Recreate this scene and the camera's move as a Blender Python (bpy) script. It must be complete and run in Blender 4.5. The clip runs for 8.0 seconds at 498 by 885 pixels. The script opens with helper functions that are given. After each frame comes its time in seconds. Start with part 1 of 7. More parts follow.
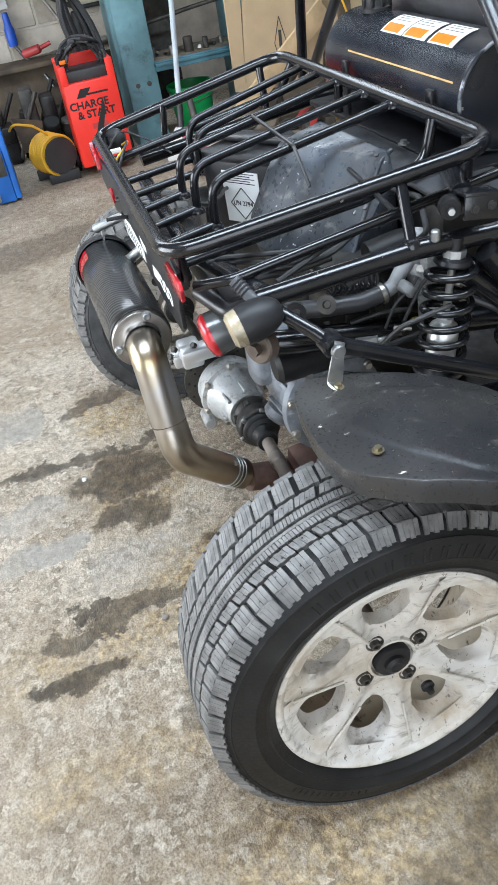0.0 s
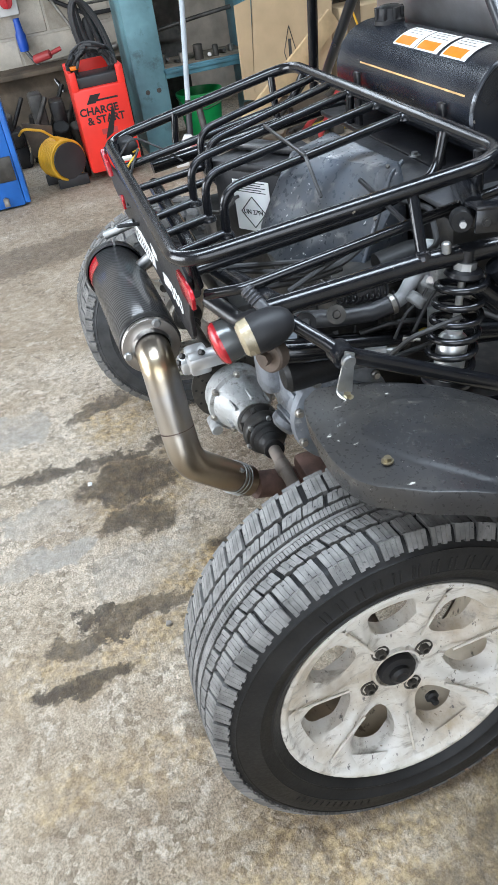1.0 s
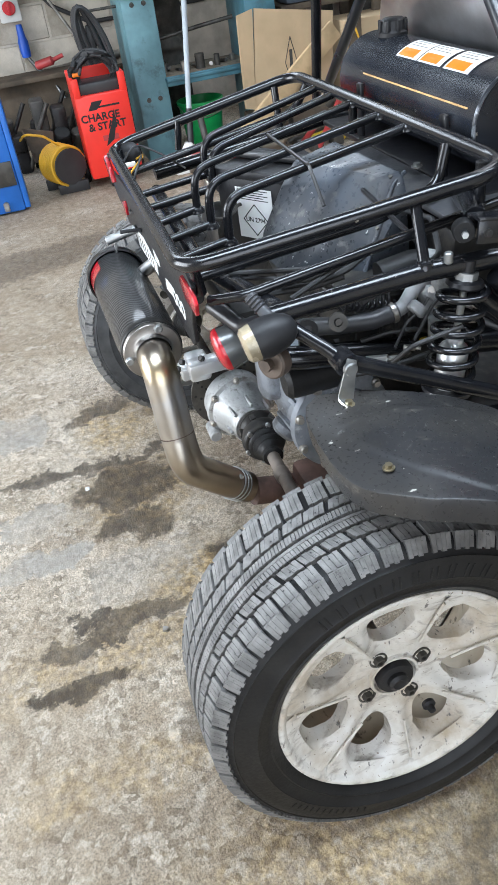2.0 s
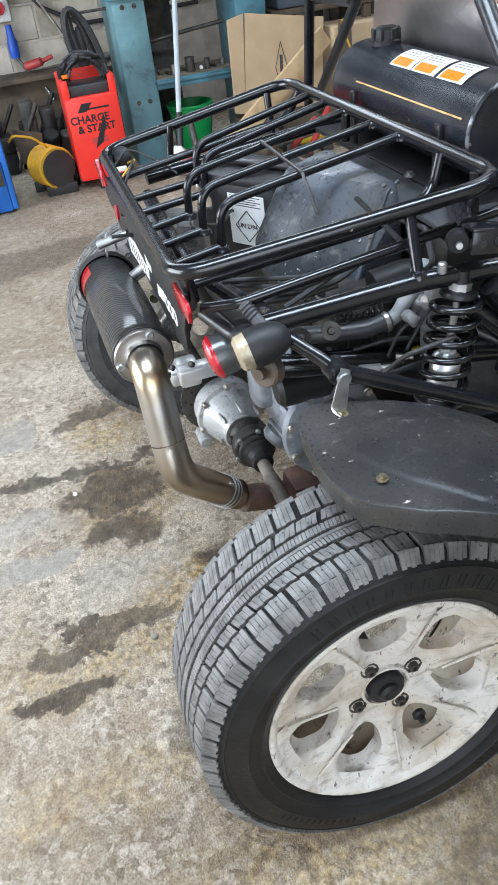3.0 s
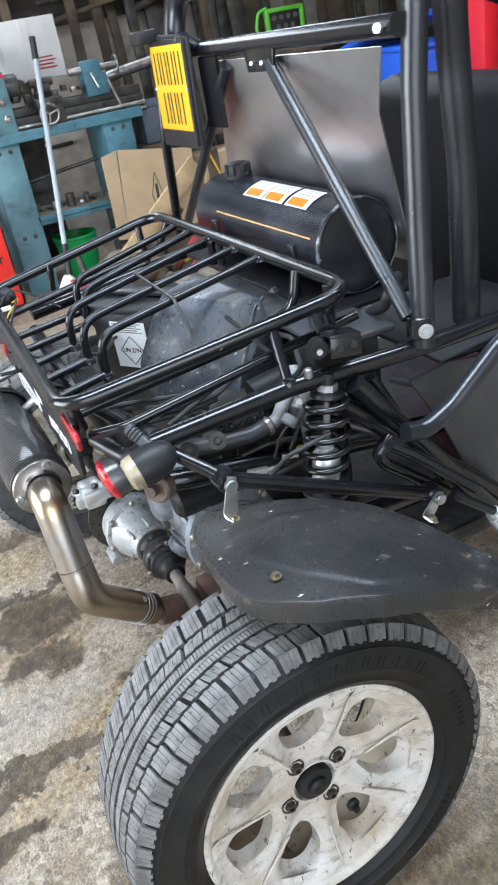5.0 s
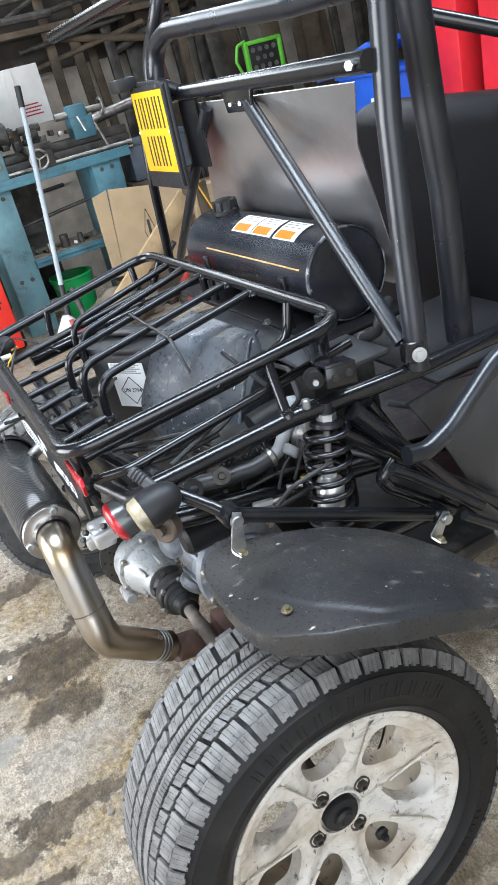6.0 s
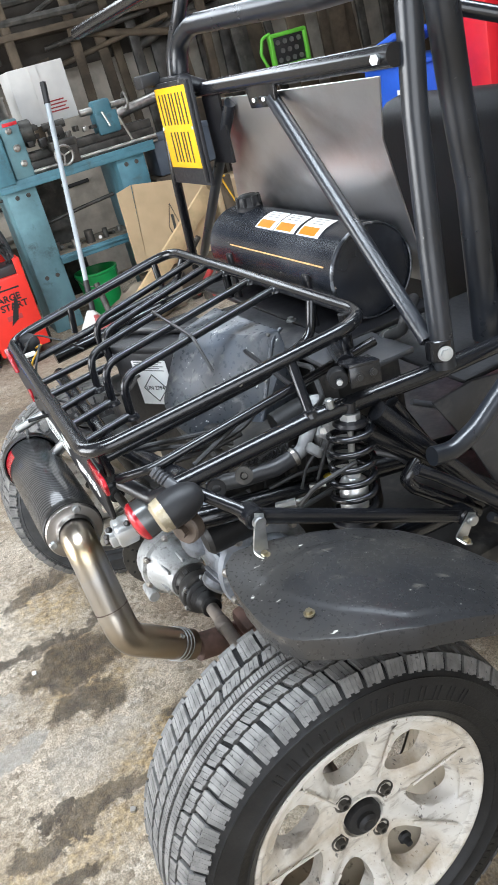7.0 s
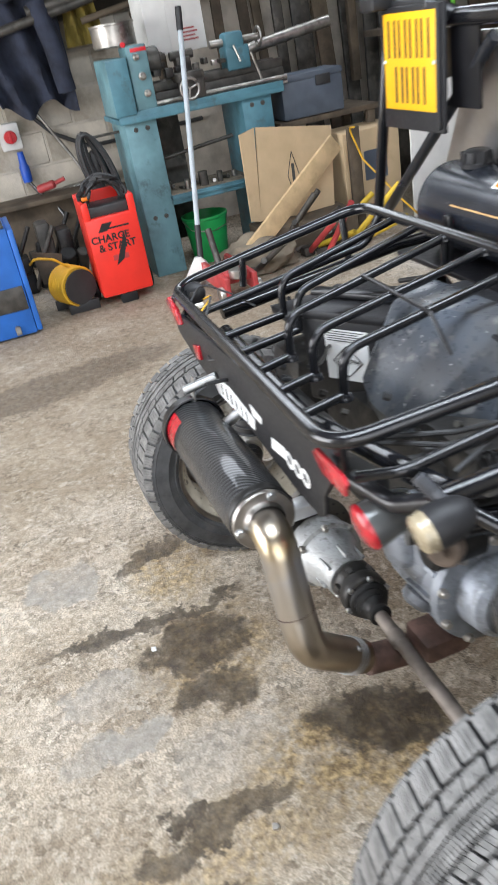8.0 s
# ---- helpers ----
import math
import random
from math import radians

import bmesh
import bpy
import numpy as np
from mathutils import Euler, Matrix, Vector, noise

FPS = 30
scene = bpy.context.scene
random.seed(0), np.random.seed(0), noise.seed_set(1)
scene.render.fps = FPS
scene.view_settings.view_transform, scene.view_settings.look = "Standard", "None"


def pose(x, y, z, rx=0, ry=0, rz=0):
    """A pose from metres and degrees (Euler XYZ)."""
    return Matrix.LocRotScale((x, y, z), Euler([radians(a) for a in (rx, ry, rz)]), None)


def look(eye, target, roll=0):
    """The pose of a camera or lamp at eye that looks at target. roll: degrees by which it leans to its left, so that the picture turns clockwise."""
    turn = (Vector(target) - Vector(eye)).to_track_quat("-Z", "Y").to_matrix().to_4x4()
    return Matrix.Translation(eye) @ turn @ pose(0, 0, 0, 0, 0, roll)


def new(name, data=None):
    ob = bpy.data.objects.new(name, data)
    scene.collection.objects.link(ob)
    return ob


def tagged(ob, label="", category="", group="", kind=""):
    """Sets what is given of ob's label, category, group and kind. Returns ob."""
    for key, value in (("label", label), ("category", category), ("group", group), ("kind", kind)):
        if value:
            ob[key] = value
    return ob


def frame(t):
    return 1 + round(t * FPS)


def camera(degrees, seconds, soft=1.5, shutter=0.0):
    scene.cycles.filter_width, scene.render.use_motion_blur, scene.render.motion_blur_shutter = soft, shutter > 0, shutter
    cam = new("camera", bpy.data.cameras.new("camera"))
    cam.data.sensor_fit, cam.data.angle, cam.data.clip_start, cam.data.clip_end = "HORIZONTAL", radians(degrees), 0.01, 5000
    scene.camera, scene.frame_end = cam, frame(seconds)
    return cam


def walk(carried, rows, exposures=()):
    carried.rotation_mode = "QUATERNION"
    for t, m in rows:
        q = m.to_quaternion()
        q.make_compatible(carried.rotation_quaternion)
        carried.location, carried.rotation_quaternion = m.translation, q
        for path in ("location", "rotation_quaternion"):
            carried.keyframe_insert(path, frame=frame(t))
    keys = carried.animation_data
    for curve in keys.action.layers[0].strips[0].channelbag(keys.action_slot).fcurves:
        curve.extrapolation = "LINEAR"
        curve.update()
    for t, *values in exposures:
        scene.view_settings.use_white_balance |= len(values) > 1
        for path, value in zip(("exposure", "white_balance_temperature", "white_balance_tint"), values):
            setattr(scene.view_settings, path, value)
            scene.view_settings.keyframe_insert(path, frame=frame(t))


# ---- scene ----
cam = camera(36.1, 8.0, soft=0.9, shutter=0.4)
PATH = [
    (0, (0.681, -0.299, 1.293), (-0.895, 0.031, 0.106), -10.7),
    (0.5, (0.678, -0.302, 1.293), (-0.903, 0.024, 0.112), -10.4),
    (1, (0.68, -0.308, 1.3), (-0.906, 0.021, 0.126), -9.9),
    (2.5, (0.683, -0.323, 1.303), (-0.907, 0.04, 0.146), -8.2),
    (3, (0.67, -0.325, 1.306), (-0.915, 0.06, 0.149), -7.6),
    (3.5, (0.674, -0.322, 1.304), (-0.911, 0.103, 0.161), -7.4),
    (4, (0.688, -0.31, 1.316), (-0.897, 0.167, 0.193), -7.4),
    (4.5, (0.703, -0.294, 1.336), (-0.904, 0.284, 0.296), -8.2),
    (5, (0.727, -0.294, 1.341), (-0.9, 0.359, 0.38), -10.6),
    (5.2, (0.739, -0.294, 1.34), (-0.892, 0.38, 0.398), -11.6),
    (6.3, (0.728, -0.277, 1.364), (-0.938, 0.365, 0.463), -15.2),
    (6.5, (0.716, -0.275, 1.352), (-0.955, 0.354, 0.45), -15.2),
    (7, (0.724, -0.273, 1.363), (-0.957, 0.323, 0.459), -15.4),
    (7.3, (0.698, -0.266, 1.348), (-1.005, 0.278, 0.451), -15.5),
    (7.5, (0.645, -0.29, 1.355), (-1.072, 0.199, 0.453), -15.0),
    (7.7, (0.576, -0.35, 1.362), (-1.148, 0.085, 0.446), -13.2),
    (7.8, (0.532, -0.391, 1.369), (-1.186, 0.029, 0.435), -12.0),
    (8, (0.412, -0.469, 1.372), (-1.274, -0.015, 0.396), -10.7),
]
walk(cam, [(t, look(eye, target, roll)) for t, eye, target, roll in PATH], [(0.0, 0.1, 6200, 11), (5.0, 0.18, 6120, 12), (6.5, 0.24, 6350, 12), (7.5, 0.2, 6500, 13), (8.0, 0.12, 6550, 14)])

# ---- world and light ----
world = bpy.data.worlds.new("sky")
scene.world = world
world.use_nodes = True
_sky = world.node_tree.nodes.new("ShaderNodeTexSky")
_sky.sky_type, _sky.sun_disc = "NISHITA", False
_sky.sun_elevation, _sky.sun_rotation = radians(40), radians(200)
_bg = world.node_tree.nodes["Background"]
_bg.inputs["Strength"].default_value = 0.15
world.node_tree.links.new(_sky.outputs[0], _bg.inputs[0])


def area(name, m, sx, sy, watts, colour=(1, 1, 1)):
    lamp = bpy.data.lights.new(name, "AREA")
    lamp.shape, lamp.size, lamp.size_y, lamp.energy, lamp.color = "RECTANGLE", sx, sy, watts, colour
    ob = new(name, lamp)
    ob.matrix_world = m
    return ob


# daylight through the open roller doors behind and beside the buggy and through the roof light
area("door_daylight", look((-1.6, -4.35, 1.5), (-1.3, 0.0, 0.6)), 3.8, 2.6, 280, (0.94, 0.98, 1.0))
area("side_door_daylight", look((2.95, -1.3, 1.5), (0.0, -0.4, 0.5)), 3.2, 2.6, 84, (0.95, 0.98, 1.0))
area("roof_daylight", Matrix.Translation((0.0, 0.3, 3.4)), 0.9, 4.4, 240, (0.8, 0.91, 1.0))
area("eaves_daylight", look((-4.75, 0.6, 3.3), (-1.0, 0.5, 0.9)), 4.6, 1.1, 122, (0.84, 0.93, 1.0))

# ---- materials ----


def material(name, base, rough=0.5, metal=0.0, vary=0.15, scale=8.0, bump=0.1, grain=60.0, second=None, mix_scale=3.0, spec=0.5, coat=0.0, rv=0.12, chips=None):
    """Principled surface with two scales of variation in colour and roughness, and a fine bump."""
    m = bpy.data.materials.new(name)
    m.use_nodes = True
    nt = m.node_tree
    b = nt.nodes["Principled BSDF"]
    b.inputs["Metallic"].default_value = metal
    b.inputs["Specular IOR Level"].default_value = spec
    b.inputs["Coat Weight"].default_value = coat
    co = nt.nodes.new("ShaderNodeTexCoord")
    n1 = nt.nodes.new("ShaderNodeTexNoise")
    n1.inputs["Scale"].default_value, n1.inputs["Detail"].default_value = scale, 6
    n2 = nt.nodes.new("ShaderNodeTexNoise")
    n2.inputs["Scale"].default_value, n2.inputs["Detail"].default_value = grain, 4
    nt.links.new(co.outputs["Object"], n1.inputs["Vector"])
    nt.links.new(co.outputs["Object"], n2.inputs["Vector"])
    ramp = nt.nodes.new("ShaderNodeValToRGB")
    dark = tuple(max(0.0, c * (1 - vary)) for c in base)
    light = tuple(min(1.0, c * (1 + vary)) for c in base)
    ramp.color_ramp.elements[0].position, ramp.color_ramp.elements[0].color = 0.35, (*dark, 1)
    ramp.color_ramp.elements[1].position, ramp.color_ramp.elements[1].color = 0.65, (*light, 1)
    nt.links.new(n1.outputs["Fac"], ramp.inputs["Fac"])
    out = ramp.outputs["Color"]
    if second is not None:
        n3 = nt.nodes.new("ShaderNodeTexNoise")
        n3.inputs["Scale"].default_value, n3.inputs["Detail"].default_value, n3.inputs["Roughness"].default_value = mix_scale, 8, 0.65
        nt.links.new(co.outputs["Object"], n3.inputs["Vector"])
        r3 = nt.nodes.new("ShaderNodeValToRGB")
        r3.color_ramp.elements[0].position, r3.color_ramp.elements[1].position = second[1], second[2]
        nt.links.new(n3.outputs["Fac"], r3.inputs["Fac"])
        mx = nt.nodes.new("ShaderNodeMixRGB")
        mx.inputs["Color2"].default_value = (*second[0], 1)
        nt.links.new(r3.outputs["Color"], mx.inputs["Fac"])
        nt.links.new(out, mx.inputs["Color1"])
        out = mx.outputs["Color"]
    if chips is not None:
        for tint, low, high, size, *stretch in chips:
            n4 = nt.nodes.new("ShaderNodeTexNoise")
            n4.inputs["Scale"].default_value, n4.inputs["Detail"].default_value, n4.inputs["Roughness"].default_value = size, 5, 0.6
            mp4 = nt.nodes.new("ShaderNodeMapping")
            mp4.inputs["Scale"].default_value = stretch[0] if stretch else (1, 1, 1)
            mp4.inputs["Rotation"].default_value = stretch[1] if len(stretch) > 1 else (0, 0, 0)
            nt.links.new(co.outputs["Object"], mp4.inputs["Vector"])
            nt.links.new(mp4.outputs["Vector"], n4.inputs["Vector"])
            r4 = nt.nodes.new("ShaderNodeMapRange")
            r4.inputs["From Min"].default_value, r4.inputs["From Max"].default_value = low, high
            nt.links.new(n4.outputs["Fac"], r4.inputs["Value"])
            m4 = nt.nodes.new("ShaderNodeMixRGB")
            m4.inputs["Color2"].default_value = (*tint, 1)
            nt.links.new(r4.outputs["Result"], m4.inputs["Fac"])
            nt.links.new(out, m4.inputs["Color1"])
            out = m4.outputs["Color"]
    nt.links.new(out, b.inputs["Base Color"])
    rr = nt.nodes.new("ShaderNodeMapRange")
    rr.inputs["To Min"].default_value, rr.inputs["To Max"].default_value = max(0.02, rough - rv), min(1, rough + rv)
    nt.links.new(n2.outputs["Fac"], rr.inputs["Value"])
    nt.links.new(rr.outputs["Result"], b.inputs["Roughness"])
    if bump:
        bp = nt.nodes.new("ShaderNodeBump")
        bp.inputs["Strength"].default_value, bp.inputs["Distance"].default_value = bump, 0.004
        nt.links.new(n2.outputs["Fac"], bp.inputs["Height"])
        nt.links.new(bp.outputs["Normal"], b.inputs["Normal"])
    return m


# ---- mesh helpers ----


def rbox(cx, cy, cz, sx, sy, sz, bevel=0.004, seg=2, bm=None):
    """A box with rounded edges, by centre and size."""
    own = bm is None
    one = bmesh.new()
    bmesh.ops.create_cube(one, size=1.0, matrix=Matrix.Translation((cx, cy, cz)) @ Matrix.Diagonal((sx, sy, sz, 1)))
    if bevel > 0:
        bmesh.ops.bevel(one, geom=list(one.edges), offset=min(bevel, 0.45 * min(sx, sy, sz)), segments=seg, affect="EDGES", profile=0.5)
    if own:
        return one
    merge(bm, one)
    return bm


def merge(bm, other, m=None):
    """Adds the mesh other to bm, moved by m, and frees it."""
    if m is not None:
        other.transform(m)
    me = bpy.data.meshes.new("tmp")
    other.to_mesh(me)
    other.free()
    bm.from_mesh(me)
    bpy.data.meshes.remove(me)
    return bm


def join(*parts):
    bm = bmesh.new()
    for p in parts:
        merge(bm, p)
    return bm


def basis(d):
    d = Vector(d).normalized()
    u = d.cross(Vector((0, 0, 1)) if abs(d.z) < 0.9 else Vector((1, 0, 0))).normalized()
    return d, u, d.cross(u)


def rounded(points, bend, closed=False, steps=6):
    """The polyline with its corners turned into arcs of about the radius bend."""
    pts = [Vector(p) for p in points]
    n = len(pts)
    out = []
    for i, p in enumerate(pts):
        if not closed and i in (0, n - 1):
            out.append(p)
            continue
        a, b = pts[i - 1], pts[(i + 1) % n]
        da, db = a - p, b - p
        turn = math.pi - da.angle(db)
        if turn < 0.03:
            out.append(p)
            continue
        d = min(bend * math.tan(turn / 2), 0.49 * da.length, 0.49 * db.length)
        s, e = p + da.normalized() * d, p + db.normalized() * d
        for k in range(steps + 1):
            t = k / steps
            out.append(s * (1 - t) ** 2 + p * 2 * t * (1 - t) + e * t * t)
    return out


def tube(points, r, bend=0.05, closed=False, seg=12, steps=6, radii=None, caps=True):
    """A round tube along a polyline with bent corners."""
    pts = rounded(points, bend, closed, steps) if bend else [Vector(p) for p in points]
    bm = bmesh.new()
    rings = []
    n = len(pts)
    d0, u, _ = basis(pts[1] - pts[0])
    for i, p in enumerate(pts):
        if closed:
            d = (pts[(i + 1) % n] - pts[i - 1]).normalized()
        else:
            d = (pts[min(i + 1, n - 1)] - pts[max(i - 1, 0)]).normalized()
        u = (u - d * u.dot(d)).normalized()
        v = d.cross(u)
        rr = r if radii is None else radii[min(len(radii) - 1, int(i * len(radii) / n))]
        rings.append([bm.verts.new(p + (u * math.cos(a) + v * math.sin(a)) * rr) for a in (2 * math.pi * k / seg for k in range(seg))])
    m = n if closed else n - 1
    for i in range(m):
        a, b = rings[i], rings[(i + 1) % n]
        for k in range(seg):
            bm.faces.new((a[k], a[(k + 1) % seg], b[(k + 1) % seg], b[k]))
    if not closed and caps:
        bm.faces.new(list(reversed(rings[0])))
        bm.faces.new(rings[-1])
    bmesh.ops.recalc_face_normals(bm, faces=list(bm.faces))
    return bm


def lathe(profile, seg=32, m=None, closed=False):
    """Turns (r, h) pairs about the z axis."""
    bm = bmesh.new()
    rings = []
    for r, h in profile:
        if r < 1e-6:
            rings.append([bm.verts.new((0, 0, h))])
        else:
            rings.append([bm.verts.new((r * math.cos(2 * math.pi * k / seg), r * math.sin(2 * math.pi * k / seg), h)) for k in range(seg)])
    pairs = list(zip(rings, rings[1:])) + ([(rings[-1], rings[0])] if closed else [])
    for a, b in pairs:
        for k in range(seg):
            q = (k + 1) % seg
            if len(a) == 1 and len(b) == 1:
                continue
            if len(a) == 1:
                bm.faces.new((a[0], b[q], b[k]))
            elif len(b) == 1:
                bm.faces.new((a[k], a[q], b[0]))
            else:
                bm.faces.new((a[k], a[q], b[q], b[k]))
    bmesh.ops.recalc_face_normals(bm, faces=list(bm.faces))
    if m is not None:
        bm.transform(m)
    return bm


def along(p0, p1):
    """The pose whose z axis runs from p0 to p1."""
    d, u, v = basis(Vector(p1) - Vector(p0))
    return Matrix.Translation(p0) @ Matrix((u, v, d)).transposed().to_4x4()


def rod(p0, p1, r0, r1=None, seg=14, bevel=0.0):
    """A round bar between two points, its rims eased by bevel."""
    r1 = r0 if r1 is None else r1
    h = (Vector(p1) - Vector(p0)).length
    e = min(bevel, 0.4 * h)
    prof = [(0, 0), (r0 - e, 0), (r0, e), (r1, h - e), (r1 - e, h), (0, h)] if e > 0 else [(0, 0), (r0, 0), (r1, h), (0, h)]
    return lathe(prof, seg, along(p0, p1))


def hexbolt(p, d, r=0.008, h=0.006, washer=True):
    d = Vector(d).normalized()
    p = Vector(p)
    bm = rod(p, p + d * 0.0022, r * 1.55, seg=16) if washer else bmesh.new()
    merge(bm, rod(p + d * 0.001, p + d * h, r, seg=6))
    return bm


def prism(outline, h0, h1, m=None, bevel=0.0):
    """A plate: the (x, y) outline drawn out from z = h0 to h1."""
    bm = bmesh.new()
    lo = [bm.verts.new((x, y, h0)) for x, y in outline]
    hi = [bm.verts.new((x, y, h1)) for x, y in outline]
    n = len(outline)
    bm.faces.new(list(reversed(lo)))
    bm.faces.new(hi)
    for i in range(n):
        bm.faces.new((lo[i], lo[(i + 1) % n], hi[(i + 1) % n], hi[i]))
    bmesh.ops.recalc_face_normals(bm, faces=list(bm.faces))
    if bevel:
        bmesh.ops.bevel(bm, geom=list(bm.edges), offset=bevel, segments=2, affect="EDGES", profile=0.5)
    if m is not None:
        bm.transform(m)
    return bm


def finish(name, bm, mat, smooth=40):
    me = bpy.data.meshes.new(name)
    bm.normal_update()
    lim = radians(smooth)
    for f in bm.faces:
        f.smooth = True
    for e in bm.edges:
        e.smooth = len(e.link_faces) == 2 and e.calc_face_angle(0.0) < lim
    bm.to_mesh(me)
    bm.free()
    me.materials.append(mat)
    return me


def thing(name, at, label, category, group="", kind=""):
    ob = new(name)
    ob.empty_display_size = 0.1
    ob.location = at
    return tagged(ob, label, category, group, kind)


def part(name, bm, mat, parent, label="", smooth=40):
    """Links a mesh, given in world places, under a thing or a part."""
    ob = new(name, finish(name, bm, mat, smooth))
    ob.parent = parent
    if parent.type == "EMPTY":
        ob.matrix_parent_inverse = Matrix.Translation(parent.location).inverted()
    return tagged(ob, label)


def solo(name, bm, mat, label, category="", kind="", group="", smooth=40):
    """A top-level thing of one mesh."""
    return tagged(new(name, finish(name, bm, mat, smooth)), label, category, group, kind)


def words(text, size, m, depth=0.0006, bold=0.0):
    """Lettering as a mesh, centred, in the xy plane of m."""
    cu = bpy.data.curves.new("lettering", "FONT")
    cu.body, cu.size, cu.extrude, cu.align_x, cu.align_y, cu.resolution_u, cu.offset = text, size, depth, "CENTER", "CENTER", 3, bold
    ob = bpy.data.objects.new("lettering", cu)
    scene.collection.objects.link(ob)
    me = bpy.data.meshes.new_from_object(ob.evaluated_get(bpy.context.evaluated_depsgraph_get()))
    bpy.data.objects.remove(ob)
    bpy.data.curves.remove(cu)
    bm = bmesh.new()
    bm.from_mesh(me)
    bpy.data.meshes.remove(me)
    bm.transform(m)
    return bm


def frame_at(origin, right, up):
    """The pose with x along right and y along up."""
    r = Vector(right).normalized()
    u = Vector(up)
    u = (u - r * u.dot(r)).normalized()
    return Matrix.Translation(origin) @ Matrix((r, u, r.cross(u))).transposed().to_4x4()



def node_floor():
    """Worn concrete: aggregate grain, pale patches, brown dust and oil stains with shapes of their own."""
    m = bpy.data.materials.new("stained_concrete")
    m.use_nodes = True
    nt = m.node_tree
    N, L = nt.nodes.new, nt.links.new
    b = nt.nodes["Principled BSDF"]
    co = N("ShaderNodeTexCoord")
    warp = N("ShaderNodeTexNoise")
    warp.inputs["Scale"].default_value, warp.inputs["Detail"].default_value, warp.inputs["Roughness"].default_value = 7.0, 9, 0.7
    L(co.outputs["Object"], warp.inputs["Vector"])
    off = N("ShaderNodeVectorMath")
    off.operation = "SUBTRACT"
    off.inputs[1].default_value = (0.5, 0.5, 0.5)
    L(warp.outputs["Color"], off.inputs[0])
    sc = N("ShaderNodeVectorMath")
    sc.operation = "SCALE"
    sc.inputs["Scale"].default_value = 0.3
    L(off.outputs[0], sc.inputs[0])
    pos = N("ShaderNodeVectorMath")
    L(co.outputs["Object"], pos.inputs[0])
    L(sc.outputs[0], pos.inputs[1])

    def noise_at(scale, detail=6, rough=0.6):
        n = N("ShaderNodeTexNoise")
        n.inputs["Scale"].default_value, n.inputs["Detail"].default_value, n.inputs["Roughness"].default_value = scale, detail, rough
        L(co.outputs["Object"], n.inputs["Vector"])
        return n.outputs["Fac"]

    def ramp(src, stops):
        r = N("ShaderNodeValToRGB")
        while len(r.color_ramp.elements) < len(stops):
            r.color_ramp.elements.new(0.5)
        for e, (p, c) in zip(r.color_ramp.elements, stops):
            e.position, e.color = p, (*c, 1) if len(c) == 3 else c
        L(src, r.inputs["Fac"])
        return r.outputs["Color"]

    def mix(f, a, c, kind="MIX"):
        x = N("ShaderNodeMixRGB")
        x.blend_type = kind
        if isinstance(f, float):
            x.inputs["Fac"].default_value = f
        else:
            L(f, x.inputs["Fac"])
        L(a, x.inputs["Color1"])
        if isinstance(c, tuple):
            x.inputs["Color2"].default_value = (*c, 1)
        else:
            L(c, x.inputs["Color2"])
        return x.outputs["Color"]

    def grey(v):
        return (v, v, v)

    col = ramp(noise_at(2.6), [(0.3, (0.19, 0.14, 0.09)), (0.41, (0.52, 0.425, 0.31)), (0.54, (0.72, 0.62, 0.485)), (0.7, (0.84, 0.765, 0.65))])
    col = mix(ramp(noise_at(1.1, 8), [(0.43, grey(0)), (0.6, grey(0.75))]), col, (0.29, 0.21, 0.13))
    # aggregate showing through the worn top
    vo = N("ShaderNodeTexVoronoi")
    vo.inputs["Scale"].default_value = 80
    L(co.outputs["Object"], vo.inputs["Vector"])
    specks = mix(ramp(noise_at(14), [(0.36, grey(0.1)), (0.6, grey(0.65))]), col, ramp(vo.outputs["Color"], [(0.15, (0.13, 0.105, 0.075)), (0.5, (0.48, 0.41, 0.32)), (0.85, (0.72, 0.645, 0.53))]))
    col = mix(ramp(noise_at(60, 4, 0.7), [(0.5, grey(0)), (0.64, grey(0.42))]), specks, (0.19, 0.145, 0.095))
    fine = ramp(noise_at(210, 5, 0.8), [(0.41, grey(0.15)), (0.5, grey(0.93)), (0.6, grey(1.5))])
    col = mix(0.55, col, fine, "MULTIPLY")
    # worn-through blotches the size of a thumb, and pale lime bloom
    col = mix(ramp(noise_at(26, 7, 0.7), [(0.52, grey(0)), (0.66, grey(0.42))]), col, (0.2, 0.15, 0.095))
    col = mix(ramp(noise_at(19, 7, 0.7), [(0.55, grey(0)), (0.66, grey(0.6))]), col, (0.82, 0.75, 0.64))
    # hairline cracks
    ck = N("ShaderNodeTexVoronoi")
    ck.feature = "DISTANCE_TO_EDGE"
    ck.inputs["Scale"].default_value = 2.3
    L(pos.outputs[0], ck.inputs["Vector"])
    cg = N("ShaderNodeMath")
    cg.operation = "MULTIPLY"
    L(ramp(ck.outputs["Distance"], [(0.003, grey(1.0)), (0.011, grey(0))]), cg.inputs[0])
    L(ramp(noise_at(1.7, 3), [(0.5, grey(0)), (0.58, grey(0.8))]), cg.inputs[1])
    col = mix(cg.outputs["Value"], col, (0.06, 0.045, 0.03))
    pit = N("ShaderNodeTexVoronoi")
    pit.inputs["Scale"].default_value = 130
    L(co.outputs["Object"], pit.inputs["Vector"])
    gate = N("ShaderNodeMath")
    gate.operation = "MULTIPLY"
    L(ramp(pit.outputs["Distance"], [(0.12, grey(1.0)), (0.3, grey(0))]), gate.inputs[0])
    L(ramp(noise_at(7, 5), [(0.45, grey(0)), (0.6, grey(0.5))]), gate.inputs[1])
    col = mix(gate.outputs["Value"], col, (0.07, 0.055, 0.04))
